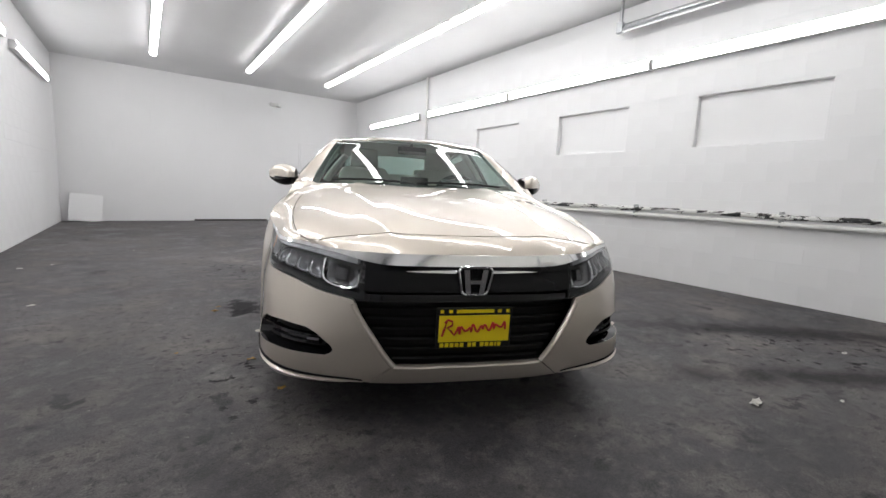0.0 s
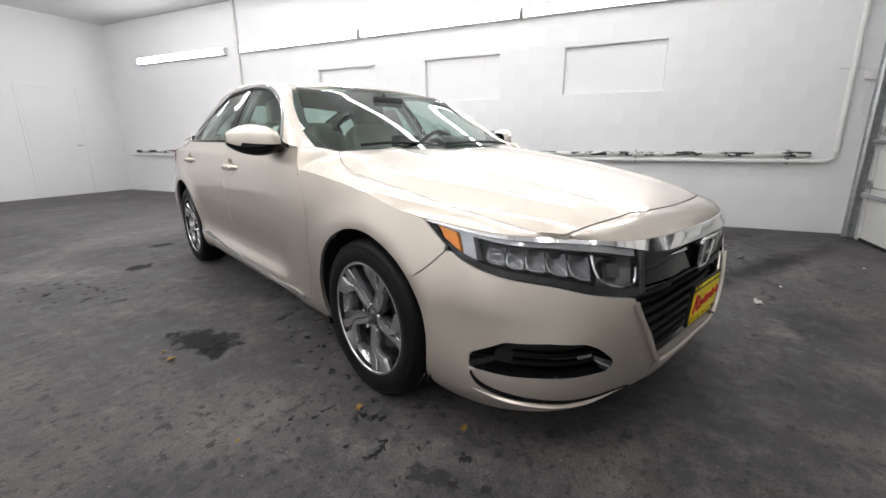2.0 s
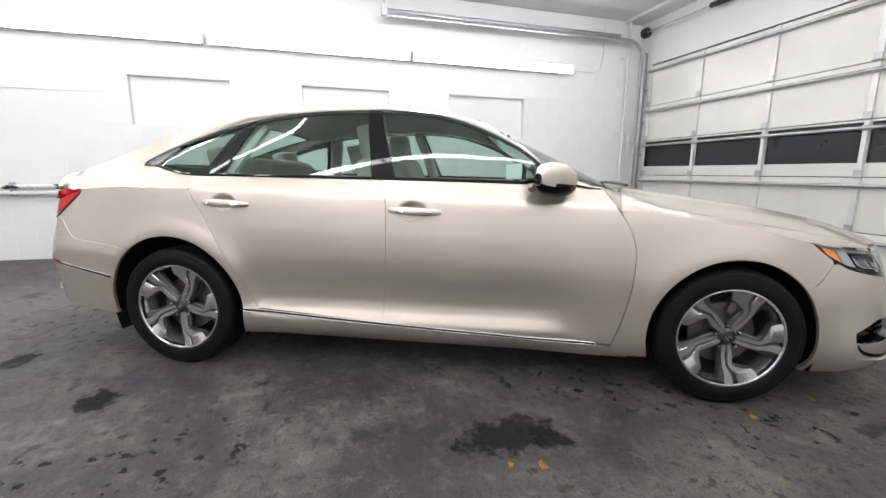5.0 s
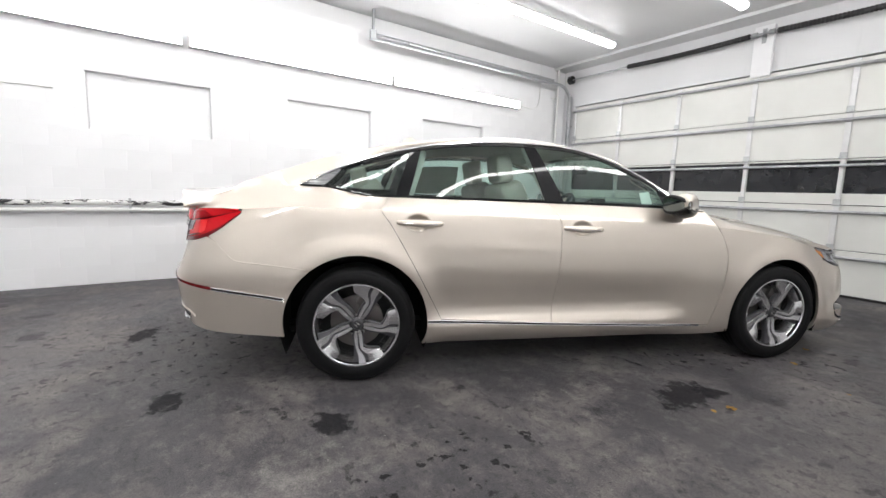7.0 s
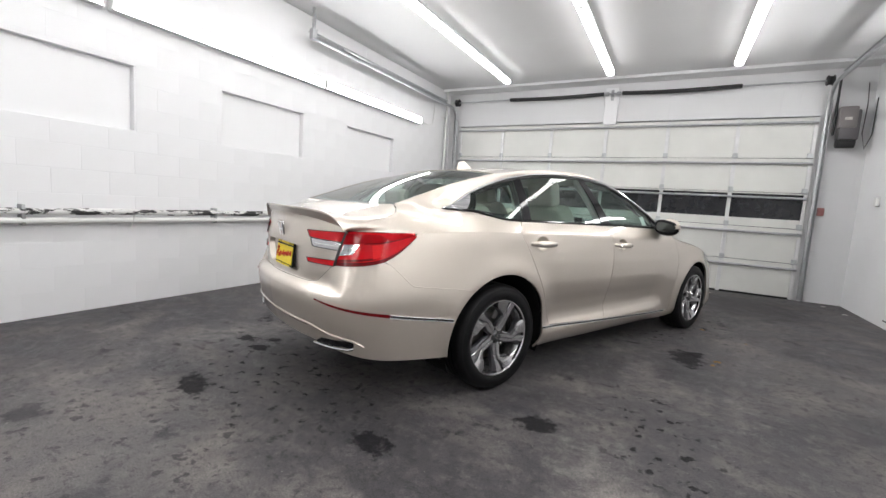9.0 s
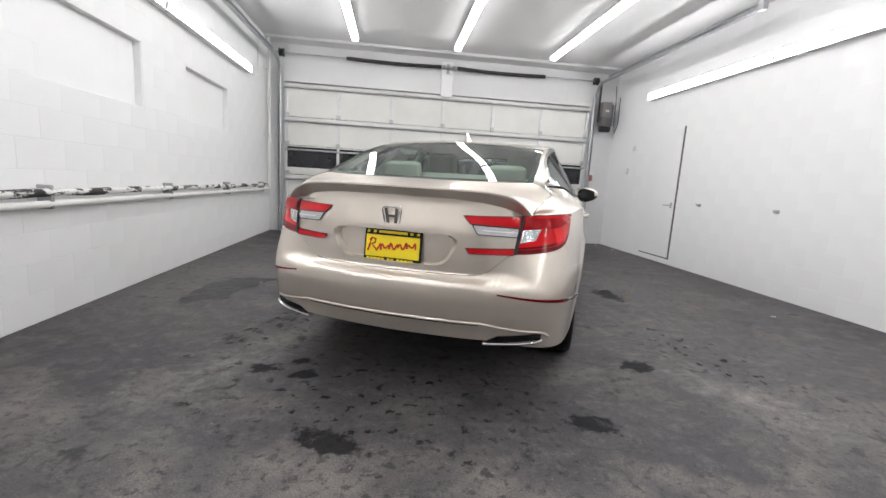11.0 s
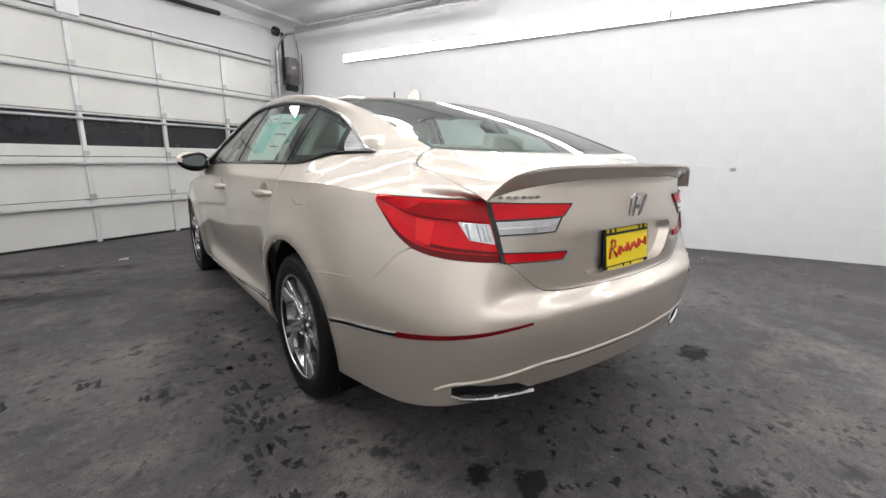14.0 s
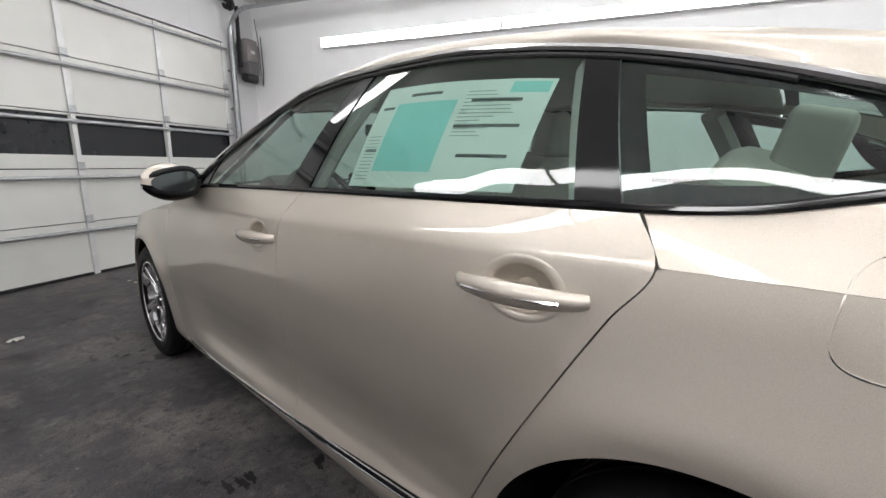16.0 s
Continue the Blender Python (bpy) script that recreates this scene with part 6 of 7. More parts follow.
# ---------------------------------------------------------------- door handles
for (y, z) in HANDLES:
    for sd in (-1, 1):
        pts, n = [], 16
        for k in range(n + 1):
            t = k / n
            yy = y - 0.125 + 0.25 * t
            b = B(s_y(yy), z + 0.006 * (t - 0.5))
            out = 0.030 * (math.sin(math.pi * min(1, max(0, t))) ** 0.45)
            pts.append((sd * (b.x + out - 0.004), yy, z + 0.006 * (t - 0.5)))
        h = part("door_handle", sweep(pts, lambda t: 0.010 + 0.007 * math.sin(math.pi * t), 10, 1.25), M_PAINT, car, "beige pull handle")
        part("handle_chrome", sweep([(p[0] + sd * 0.013, p[1], p[2] - 0.002) for p in pts[2:-2]], 0.0035, 6), M_CHROME, h, "thin bright strip")
        # dished cup behind the grip
        rings = []
        for r, dep in ((1.26, -0.0003), (1.2, -0.0011), (0.95, -0.0009), (0.85, 0.005), (0.6, 0.019), (0.3, 0.025)):
            rings.append([(lambda p: (sd * p.x, p.y, p.z))(B(s_y(y + 0.01 + 0.066 * r * math.cos(a)), z + 0.004 + 0.045 * r * math.sin(a), dep)) for a in np.linspace(0, 2 * math.pi, 33)[:-1]])
        cv = [p for q in rings for p in q]
        cf = [(i * 32 + k, i * 32 + (k + 1) % 32, (i + 1) * 32 + (k + 1) % 32, (i + 1) * 32 + k) for i in range(5) for k in range(32)] + [tuple(range(191, 159, -1))]
        part("handle_cup", (cv, cf if sd < 0 else [q[::-1] for q in cf]), M_PAINT, h, "", sharp=70)

# ---------------------------------------------------------------- mirrors
def mirror_shell(u, v):
    """Rounded housing; u round the section, v from the inner to the outer end."""
    a = 2 * math.pi * u
    prof = (math.sin(math.pi * (0.16 + 0.80 * v))) ** 0.55
    cx = lerp(0.885, 1.088, v)
    yf, yr = 0.722 + 0.180 * v ** 1.7, 0.935 + 0.02 * v
    cy, cz = (yf + yr) / 2, 1.042 + 0.012 * v
    ca, sa = math.cos(a), math.sin(a)
    ry = (yr - yf) / 2 * (0.35 + 0.65 * prof)
    rz = (0.080 if sa > 0 else 0.072) * prof
    return (cx, cy + ry * math.copysign(abs(ca) ** 0.8, ca), cz + rz * math.copysign(abs(sa) ** 0.8, sa))


def tear(w, h, sd):
    """Drop-shaped outline in (x, z), tall at the inner end and narrow at the outer one."""
    pts = []
    for k in range(40):
        a = 2 * math.pi * k / 40
        c, q = pw(math.cos(a), 0.75), pw(math.sin(a), 0.75)
        pts.append((sd * w / 2 * c, h / 2 * q * (0.76 - 0.24 * c) + 0.10 * h * (1 - c) * 0.3))
    return pts if sd > 0 else pts[::-1]


for sd in (-1, 1):
    def mir(name, fn, nu, nv, mat, parent, label=""):
        g = skin(fn, nu, nv, 0.0)
        if sd > 0:
            g = (g[0], [q[::-1] for q in g[1]])
        else:
            g = ([(-p[0], p[1], p[2]) for p in g[0]], g[1])
        return part(name, g, mat, parent, label, sharp=60)
    mr = mir("door_mirror", mirror_shell, 40, 18, M_PAINT, car, "beige door mirror with a black lower half")
    lower = lambda u, v: (lambda p: (p[0], p[1] - 0.002 if p[1] < 0.84 else p[1] + 0.001, p[2] - 0.003))(mirror_shell(lerp(0.52, 0.98, u), v))
    mir("mirror_base", lower, 20, 18, M_GBLACK, mr, "gloss black lower shell")
    part("mirror_glass", move(prism(tear(0.152, 0.098, sd), 0.0, 0.006), Matrix.Translation((sd * 0.984, 0.950, 1.050)) @ Euler((radians(-4), 0, radians(-9 * sd))).to_matrix().to_4x4()), M_MIRROR, mr, "mirror glass")
    part("mirror_rim", move(sweep([(x, 0.0, z) for x, z in tear(0.172, 0.116, sd)], 0.013, 10, closed=True), Matrix.Translation((sd * 0.985, 0.938, 1.050)) @ Euler((0, 0, radians(-7 * sd))).to_matrix().to_4x4()), M_MBLACK, mr)
    part("mirror_arm", sweep([(sd * 0.842, 0.80, 1.022), (sd * 0.88, 0.80, 1.010), (sd * 0.94, 0.82, 1.004)], lambda t: 0.050 - 0.010 * t, 10, 0.55), M_GBLACK, mr, "black mirror arm")

# ---------------------------------------------------------------- shell behind the panels, wells, underbody
def shell(u, v):
    s = lerp(0.004, 0.996, u)
    y = float(np.interp(s, _S, _O[:, 1]))
    return B(s, lerp(0.215 + 0.135 * sstep(3.15, 3.45, y), 0.93 if 0.5 < y < 3.4 else (0.70 if y < 0.5 else 0.88), v), 0.03 + 0.06 * sstep(3.3, 3.6, y))


vs, fs = skin(shell, 200, 24, 0.0)
fs = [q for q in fs if min(math.hypot(sum(vs[i][1] for i in q) / 4 - yc, sum(vs[i][2] for i in q) / 4 - ARCH_Z) for yc in (0, WB)) > 0.43
      and not (sum(vs[i][1] for i in q) / 4 < -0.45 and sum(vs[i][2] for i in q) / 4 > 0.27)]
for sd in (-1, 1):
    part("inner_shell", flip((vs, fs)) if sd < 0 else (vs, fs), M_TRIM, car)
part("underbody", box(-0.62, 0.62, -0.55, 3.45, 0.21, 0.26, 0.01), M_MBLACK, car)
part("engine_bay", join(box(-0.52, 0.52, -0.80, 0.42, 0.24, 0.66, 0.02), box(-0.62, 0.62, -0.60, 0.42, 0.62, 0.76, 0.02)), M_MBLACK, car)
part("boot_floor", join(box(-0.50, 0.50, 3.25, 3.70, 0.36, 0.62, 0.02), box(-0.5, 0.5, 2.6, 3.70, 0.60, 0.84, 0.02)), M_TRIM, car)
for yc in (0.0, WB):
    for sd in (-1, 1):
        rw, w = (0.392 if yc == 0.0 else 0.415), []
        for x in (0.50, 0.60, 0.70, 0.80, 0.885):
            w.append([(sd * x, yc + rw * math.cos(a), ARCH_Z + rw * math.sin(a)) for a in np.linspace(-0.40, math.pi + 0.40, 31)])
        vs = [p for r in w for p in r]
        fs = [(i * 31 + k, i * 31 + k + 1, (i + 1) * 31 + k + 1, (i + 1) * 31 + k) for i in range(4) for k in range(30)]
        part("wheel_well", (vs + [(sd * 0.50, yc, ARCH_Z)], fs + [(k, k + 1, len(vs)) for k in range(30)]), M_FELT, car)

# ---------------------------------------------------------------- wheels
def make_wheel():
    """One wheel about the x axis, its face towards +x."""
    R = TYRE_R
    w = part("wheel", lathe([(0.215, -0.10), (0.262, -0.113), (0.300, -0.112), (0.322, -0.098), (0.330, -0.078), (R, -0.045), (R, -0.043), (R - 0.007, -0.042), (R - 0.007, -0.034), (R, -0.033), (R + 0.0005, -0.006), (R - 0.007, -0.005), (R - 0.007, 0.005), (R + 0.0005, 0.006),
                             (R, 0.033), (R - 0.007, 0.034), (R - 0.007, 0.042), (R, 0.043), (0.331, 0.072), (0.324, 0.094), (0.314, 0.105), (0.305, 0.110), (0.300, 0.1085), (0.294, 0.112), (0.262, 0.1135), (0.250, 0.109), (0.240, 0.105), (0.228, 0.096), (0.222, 0.085)], 72), M_TYRE, car, "black road tyre on a five-spoke machined alloy wheel", sharp=50)
    part("barrel", lathe([(0.228, 0.101), (0.232, 0.106), (0.239, 0.106), (0.239, 0.099), (0.228, 0.092), (0.222, 0.075), (0.210, 0.05), (0.20, -0.02), (0.205, -0.10)], 60), M_ALLOY, w, "machined rim", sharp=50)
    part("brake_disc", lathe([(0.05, 0.012), (0.150, 0.012), (0.150, -0.010), (0.05, -0.010)], 40), M_DISC, w, "iron brake disc")
    part("wheel_back", lathe([(0.0, -0.03), (0.20, -0.03)], 30), M_MBLACK, w)
    part("caliper", move(box(-0.03, 0.038, -0.055, 0.055, 0.095, 0.168, 0.012, 2), Euler((radians(-70), 0, 0)).to_matrix().to_4x4()), M_DISC, w, "grey brake caliper")

    def spoke(edge_a, edge_b, zt, zr, mat, name, thick, n=15):
        """A bar from hub to rim between two bent edges, given as angle offsets by radius."""
        rows = []
        for k in range(n):
            t = k / (n - 1)
            r = lerp(0.035, 0.232, t)
            a, b = edge_a(t), edge_b(t)
            x = lerp(zt, zr, t ** 1.5)
            row = []
            for ang, dx in ((a, -thick), (a, -0.004), (lerp(a, b, 0.08), 0.0), (lerp(a, b, 0.92), 0.0), (b, -0.004), (b, -thick)):
                row.append((x + dx, r * math.cos(ang), r * math.sin(ang)))
            rows.append(row)
        vs = [p for q in rows for p in q]
        fs = [(i * 6 + j, (i + 1) * 6 + j, (i + 1) * 6 + j + 1, i * 6 + j + 1) for i in range(n - 1) for j in range(5)]
        fs += [(5, 4, 3, 2, 1, 0), tuple((n - 1) * 6 + j for j in range(6))]
        return vs, fs
    # each spoke forks: a straight blade, and one that kinks near the rim, with a dark groove between
    kink = lambda t: sstep(0.48, 0.80, t)
    straight = spoke(lambda t: lerp(-0.42, -0.15, min(1, 2 * t)) + kink(t) * 0.10, lambda t: lerp(-0.03, -0.015, t) + kink(t) * 0.16, 0.072, 0.098, M_ALLOY, "spoke", 0.030)
    kinked = spoke(lambda t: lerp(0.03, 0.020, min(1, 2 * t)) + kink(t) * 0.20, lambda t: lerp(0.42, 0.17, min(1, 2 * t)) + kink(t) * 0.46, 0.078, 0.102, M_ALLOY, "spoke", 0.030)
    web = spoke(lambda t: lerp(-0.60, -0.22, min(1, 2 * t)) + kink(t) * 0.04, lambda t: lerp(0.55, 0.21, min(1, 2 * t)) + kink(t) * 0.42, 0.060, 0.086, M_DALLOY, "web", 0.028)
    for k in range(5):
        m = Euler((2 * math.pi * k / 5 + 0.25, 0, 0)).to_matrix().to_4x4()
        s = part("spoke", move(kinked, m), M_ALLOY, w, "machined alloy spoke with a kinked blade", sharp=30)
        part("blade", move(straight, m), M_ALLOY, s, "", sharp=30)
        part("spoke_web", move(web, m), M_DALLOY, s, "dark grey web under the spoke", sharp=30)
        a = 2 * math.pi * (k + 0.5) / 5 + 0.25
        part("lug_nut", move(lathe([(0.0, 0.086), (0.006, 0.086), (0.0095, 0.080), (0.0095, 0.06)], 6), Matrix.Translation((0, 0.058 * math.cos(a), 0.058 * math.sin(a)))), M_CHROME, w)
    part("centre_cap", lathe([(0.0, 0.086), (0.018, 0.086), (0.026, 0.084), (0.031, 0.078), (0.042, 0.072), (0.044, 0.05)], 30), M_SMOKE, w, "dark centre cap with a chrome mark")
    part("cap_mark", join(box(0.0858, 0.0872, -0.011, -0.006, -0.012, 0.012), box(0.0858, 0.0872, 0.006, 0.011, -0.012, 0.012), box(0.0858, 0.0872, -0.006, 0.006, -0.002, 0.002)), M_CHROME, w)
    part("valve", sweep([(0.09, 0.205, 0.02), (0.108, 0.192, 0.02)], 0.004, 6), M_BLACK, w)
    return w


wheel = make_wheel()
XW = 0.800
wheel.matrix_basis = pose(XW, 0.0, TYRE_R - 0.002, 42, 0, 0)
copy_thing(wheel, pose(XW, WB, TYRE_R - 0.002, 42, 0, 0))
copy_thing(wheel, Matrix.Translation((-XW, 0.0, TYRE_R - 0.002)) @ Euler((0, 0, math.pi)).to_matrix().to_4x4() @ Euler((radians(43), 0, 0)).to_matrix().to_4x4())
copy_thing(wheel, Matrix.Translation((-XW, WB, TYRE_R - 0.002)) @ Euler((0, 0, math.pi)).to_matrix().to_4x4() @ Euler((radians(45), 0, 0)).to_matrix().to_4x4())

# ---------------------------------------------------------------- cabin
def cushion(w, d, hgt, r, dip=0.0, n=10):
    """A padded block: rounded box with swollen faces, standing on z = 0."""
    bm = bmesh.new()
    bmesh.ops.create_cube(bm, size=1.0)
    bmesh.ops.bevel(bm, geom=list(bm.edges), offset=0.16, segments=3, profile=0.5, affect="EDGES")
    for v in bm.verts:
        x, y, z = v.co
        bulge = 1 + 0.04 * math.cos(math.pi * x) * math.cos(math.pi * z)
        v.co = (x * w * (1 - 0.12 * max(0, z)), y * d * bulge - dip * (0.25 - x * x) * d, (z + 0.5) * hgt)
    return from_bm(bm)


for sd in (-1, 1):
    st = part("front_seat", move(cushion(0.52, 0.52, 0.20, 0.05), Matrix.Translation((sd * 0.37, 1.38, 0.40))), M_SEAT, car, "ivory upholstered front seat")
    part("seat_back", move(cushion(0.50, 0.18, 0.66, 0.05), Matrix.Translation((sd * 0.37, 1.62, 0.54)) @ Euler((radians(-20), 0, 0)).to_matrix().to_4x4()), M_SEAT, st)
    part("headrest", move(cushion(0.27, 0.11, 0.19, 0.04), Matrix.Translation((sd * 0.37, 1.845, 1.165)) @ Euler((radians(-10), 0, 0)).to_matrix().to_4x4()), M_SEAT, st)
    part("headrest_post", sweep([(sd * 0.37 - 0.05, 1.83, 1.10), (sd * 0.37 - 0.05, 1.845, 1.19)], 0.007, 6), M_CHROME, st)
    part("headrest_post", sweep([(sd * 0.37 + 0.05, 1.83, 1.10), (sd * 0.37 + 0.05, 1.845, 1.19)], 0.007, 6), M_CHROME, st)
rs = part("rear_bench", move(cushion(0.98, 0.52, 0.20, 0.05), Matrix.Translation((0, 2.28, 0.42))), M_SEAT, car, "ivory upholstered rear bench")
part("bench_back_foot", move(cushion(0.98, 0.16, 0.34, 0.05), Matrix.Translation((0, 2.52, 0.55)) @ Euler((radians(-24), 0, 0)).to_matrix().to_4x4()), M_SEAT, rs)
part("bench_back", move(cushion(1.28, 0.18, 0.43, 0.05), Matrix.Translation((0, 2.605, 0.74)) @ Euler((radians(-24), 0, 0)).to_matrix().to_4x4()), M_SEAT, rs)
for x in (-0.38, 0.38):
    part("headrest", move(cushion(0.27, 0.10, 0.15, 0.04), Matrix.Translation((x, 2.80, 1.075)) @ Euler((radians(-14), 0, 0)).to_matrix().to_4x4()), M_SEAT, rs)
part("parcel_shelf", move(box(-0.60, 0.60, 2.78, 3.36, 1.045, 1.06, 0.006), Matrix()), M_TRIM, car)
# dashboard with hooded dials, screen, wheel
dash_prof = [(0.40, 0.60), (0.40, 0.955), (0.52, 0.985), (0.74, 0.985), (0.86, 0.965), (0.905, 0.93), (0.90, 0.86), (0.82, 0.78), (0.80, 0.60)]
n = len(dash_prof)
vs = [(-0.74, a, b) for a, b in dash_prof] + [(0.74, a, b) for a, b in dash_prof]
part("dashboard", (vs, [tuple(range(n)), tuple(range(2 * n - 1, n - 1, -1))] + [(i, i + n, (i + 1) % n + n, (i + 1) % n) for i in range(n)]), M_TRIM, car, "dark moulded dashboard")
part("screen", box(-0.11, 0.11, 0.862, 0.88, 0.955, 1.075, 0.01, 2), M_GBLACK, car, "black touch screen on the dashboard")
part("dial_hood", move(lathe([(0.13, -0.17), (0.14, -0.15), (0.14, 0.15), (0.13, 0.17)], 20), Matrix.Translation((0.37, 0.80, 0.93))), M_TRIM, car)
swm = Matrix.Translation((0.37, 1.01, 0.935)) @ Euler((radians(-65), 0, 0)).to_matrix().to_4x4()
sw = part("steering_wheel", move(sweep([(0.185 * math.cos(a), 0.185 * math.sin(a), 0) for a in np.linspace(0, 2 * math.pi, 41)[:-1]], 0.016, 8, closed=True), swm), M_TRIM, car, "black steering wheel")
part("wheel_hub", move(join(box(-0.07, 0.07, -0.06, 0.06, -0.03, 0.02, 0.02, 2), box(-0.175, 0.175, -0.018, 0.018, -0.02, 0.0, 0.006), box(-0.02, 0.02, -0.175, 0.0, -0.02, 0.0, 0.006)), swm), M_TRIM, sw)
part("console", box(-0.12, 0.12, 0.86, 2.0, 0.40, 0.72, 0.03, 2), M_TRIM, car)
part("rear_view_mirror", join(box(-0.12, 0.12, 1.035, 1.06, 1.262, 1.325, 0.015, 2), sweep([(0, 1.06, 1.30), (0, 1.10, 1.345)], 0.012, 8)), M_TRIM, car, "black rear-view mirror")
for sd in (-1, 1):
    part("sun_visor", box(sd * 0.40 - 0.17, sd * 0.40 + 0.17, 1.20, 1.33, 1.352, 1.366, 0.005), M_LINER, car)
full("headliner", lambda u, v: (lambda p: (p[0] * 0.98, p[1], p[2] - 0.022))(roof_fn(u, v)), 16, 12, M_LINER, None, "", 0.0)
for sd in (-1, 1):
    f = lambda u, v: (lambda p: (p.x - 0.05, p.y, p.z))(B(s_y(lerp(0.66, 2.34, u)), lerp(0.42, 1.005, v), 0.028))
    g = skin(f, 30, 8, 0.0)
    part("door_card", flip(g) if sd < 0 else g, M_SEAT, car, "pale inner door trim")
    part("armrest", box(min(sd * 0.72, sd * 0.82), max(sd * 0.72, sd * 0.82), 1.0, 1.6, 0.68, 0.75, 0.02, 2), M_TRIM, car)
    # inner faces of the pillars
    part("pillar_trim", sweep([(sd * (side_glass(1.68, k).x - 0.055), lerp(1.665, 1.772, k), side_glass(1.68, k).z) for k in np.linspace(0, 0.95, 8)], 0.042, 8, 0.7), M_LINER, car)
    part("pillar_trim", sweep([(sd * (side_glass(2.5, k).x - 0.075), lerp(2.56, 2.45, k), side_glass(2.5, k).z) for k in np.linspace(0, 0.95, 8)], 0.05, 8, 0.7), M_LINER, car)

# price sheet on the inside of the left rear window


def sheet(y0, y1, k0, k1, off):
    def f(u, v):
        p = side_glass(lerp(y0, y1, u), lerp(k0, k1, v), 0.0)
        return (p.x - 0.006 + off, p.y, p.z)
    return skin(f, 10, 8, 0.0)


SY0, SY1, SK0, SK1 = 1.91, 2.42, 0.05, 0.80
sh = part("price_sheet", outward(sheet(SY0, SY1, SK0, SK1, 0.0)), M_STICK, car, "white and teal price sheet behind the rear window")
part("tinted_field", outward(sheet(1.985, 2.19, 0.16, 0.66, 0.0006)), M_TEAL, sh, "teal field")
part("tinted_field", outward(sheet(2.32, 2.41, 0.70, 0.78, 0.0006)), M_TEAL, sh)
M_INK = plain("dark_ink", (0.08, 0.09, 0.09), 0.6)
rnd = random.Random(4)
for (y0, y1, k0) in ((2.23, 2.36, 0.64), (2.02, 2.13, 0.71), (1.93, 1.975, 0.62), (2.21, 2.38, 0.46), (2.25, 2.38, 0.26), (1.93, 1.975, 0.30)):
    part("print_bar", outward(sheet(y0, y1, k0, k0 + 0.022, 0.0010)), M_INK, sh)
for k in range(26):
    col = (1.925, 2.21)[k % 2]
    kk = 0.10 + 0.026 * (k // 2) + (0.3 if k % 2 else 0)
    part("print_bar", outward(sheet(col, col + (0.05 if k % 2 == 0 else rnd.uniform(0.06, 0.15)), kk, kk + 0.006, 0.0010)), plain("grey_ink", (0.33, 0.36, 0.36), 0.6) if k == 0 else bpy.data.materials["grey_ink"], sh)
# small paper tag inside the right front window
part("paper_tag", ([(-(side_glass(0.98, k).x - 0.012), y, side_glass(0.98, k).z) for y, k in ((0.985, 0.12), (1.06, 0.12), (1.06, 0.55), (0.985, 0.62))], [(0, 1, 2, 3)]), M_STICK, car, "white paper tag behind the glass", smooth=False)

# ---------------------------------------------------------------- pipes and fittings on the walls
hp = empty("wall_pipe", pose(0, 0, 0), "white wall-mounted heating pipe with peeling black wrap", "pipe")
px = XR - 0.07
part("wrapped_pipe", sweep([(px, -0.05 + 0.25 * k, 0.868 + 0.004 * math.sin(k * 1.7)) for k in range(48)], lambda t: 0.027 + 0.003 * math.sin(t * 90), 12), M_PEEL, hp, "white pipe with peeling wrap")
part("lower_pipe", sweep([(px, 11.85, 0.795), (px, -0.12, 0.795), (px, -0.20, 0.80), (px, -0.245, 0.83), (px, -0.26, 0.90), (px, -0.26, H)], 0.024, 12), M_PVC, hp, "white steel pipe")
for k in range(7):
    y = 0.15 + 1.55 * k
    part("pipe_bracket", box(px - 0.02, XR, y - 0.012, y + 0.012, 0.76, 0.92, 0.003), M_GALV, hp)
for z in (1.75, 2.9):
    part("pipe_clip", join(box(px - 0.035, XR, -0.275, -0.245, z - 0.012, z + 0.012, 0.004), box(XR - 0.02, XR, -0.36, -0.16, z - 0.008, z + 0.008, 0.003)), M_PVC, hp)
part("peeling_strip", sweep([(px - 0.03, 5.6, 0.85), (px - 0.035, 5.61, 0.79), (px - 0.03, 5.63, 0.74), (px - 0.04, 5.62, 0.70)], 0.008, 5, 0.3), M_PVC, hp)

box1 = part("junction_box", box(XR - 0.05, XR, -0.47, -0.38, 1.62, 1.72, 0.008, 2), M_PVC)
tagged(box1, "small white junction box beside the pipe", "junction box")
wire = part("cable", sweep([(XR - 0.015, -0.43, 1.62), (XR - 0.03, -0.42, 1.5), (XR - 0.03, -0.40, 1.35), (XR - 0.02, -0.44, 1.28)], 0.006, 6), M_PVC)
tagged(wire, "thin white cable hanging from the junction box", "cable")
feed = part("lamp_cable", sweep([(XR - 0.012, 0.68, 2.66), (XR - 0.012, 0.35, 2.64), (XR - 0.012, 0.2, 2.70), (XR - 0.012, 0.16, 2.9), (XR - 0.012, 0.16, H)], 0.007, 6), M_PVC)
tagged(feed, "white cable feeding the wall strip light", "cable")
vp = part("vent_pipe", join(sweep([(XR - 0.04, 8.40, 0.0), (XR - 0.04, 8.40, H)], 0.028, 12), box(XR - 0.03, XR, 8.36, 8.44, 2.3, 2.33), box(XR - 0.03, XR, 8.36, 8.44, 1.0, 1.03)), M_PVC)
tagged(vp, "white vertical pipe on the block wall", "pipe")
for (a, b, z) in ((6.9, 8.1, 1.97),):
    c = part("surface_cable", sweep([(XR - 0.008, a, z + 0.01), (XR - 0.008, b - 0.1, z), (XR - 0.008, b, z - 0.02), (XR - 0.008, b + 0.02, z - 0.08)], 0.006, 6), M_PVC)
    tagged(c, "painted-over cable clipped to the wall", "cable")

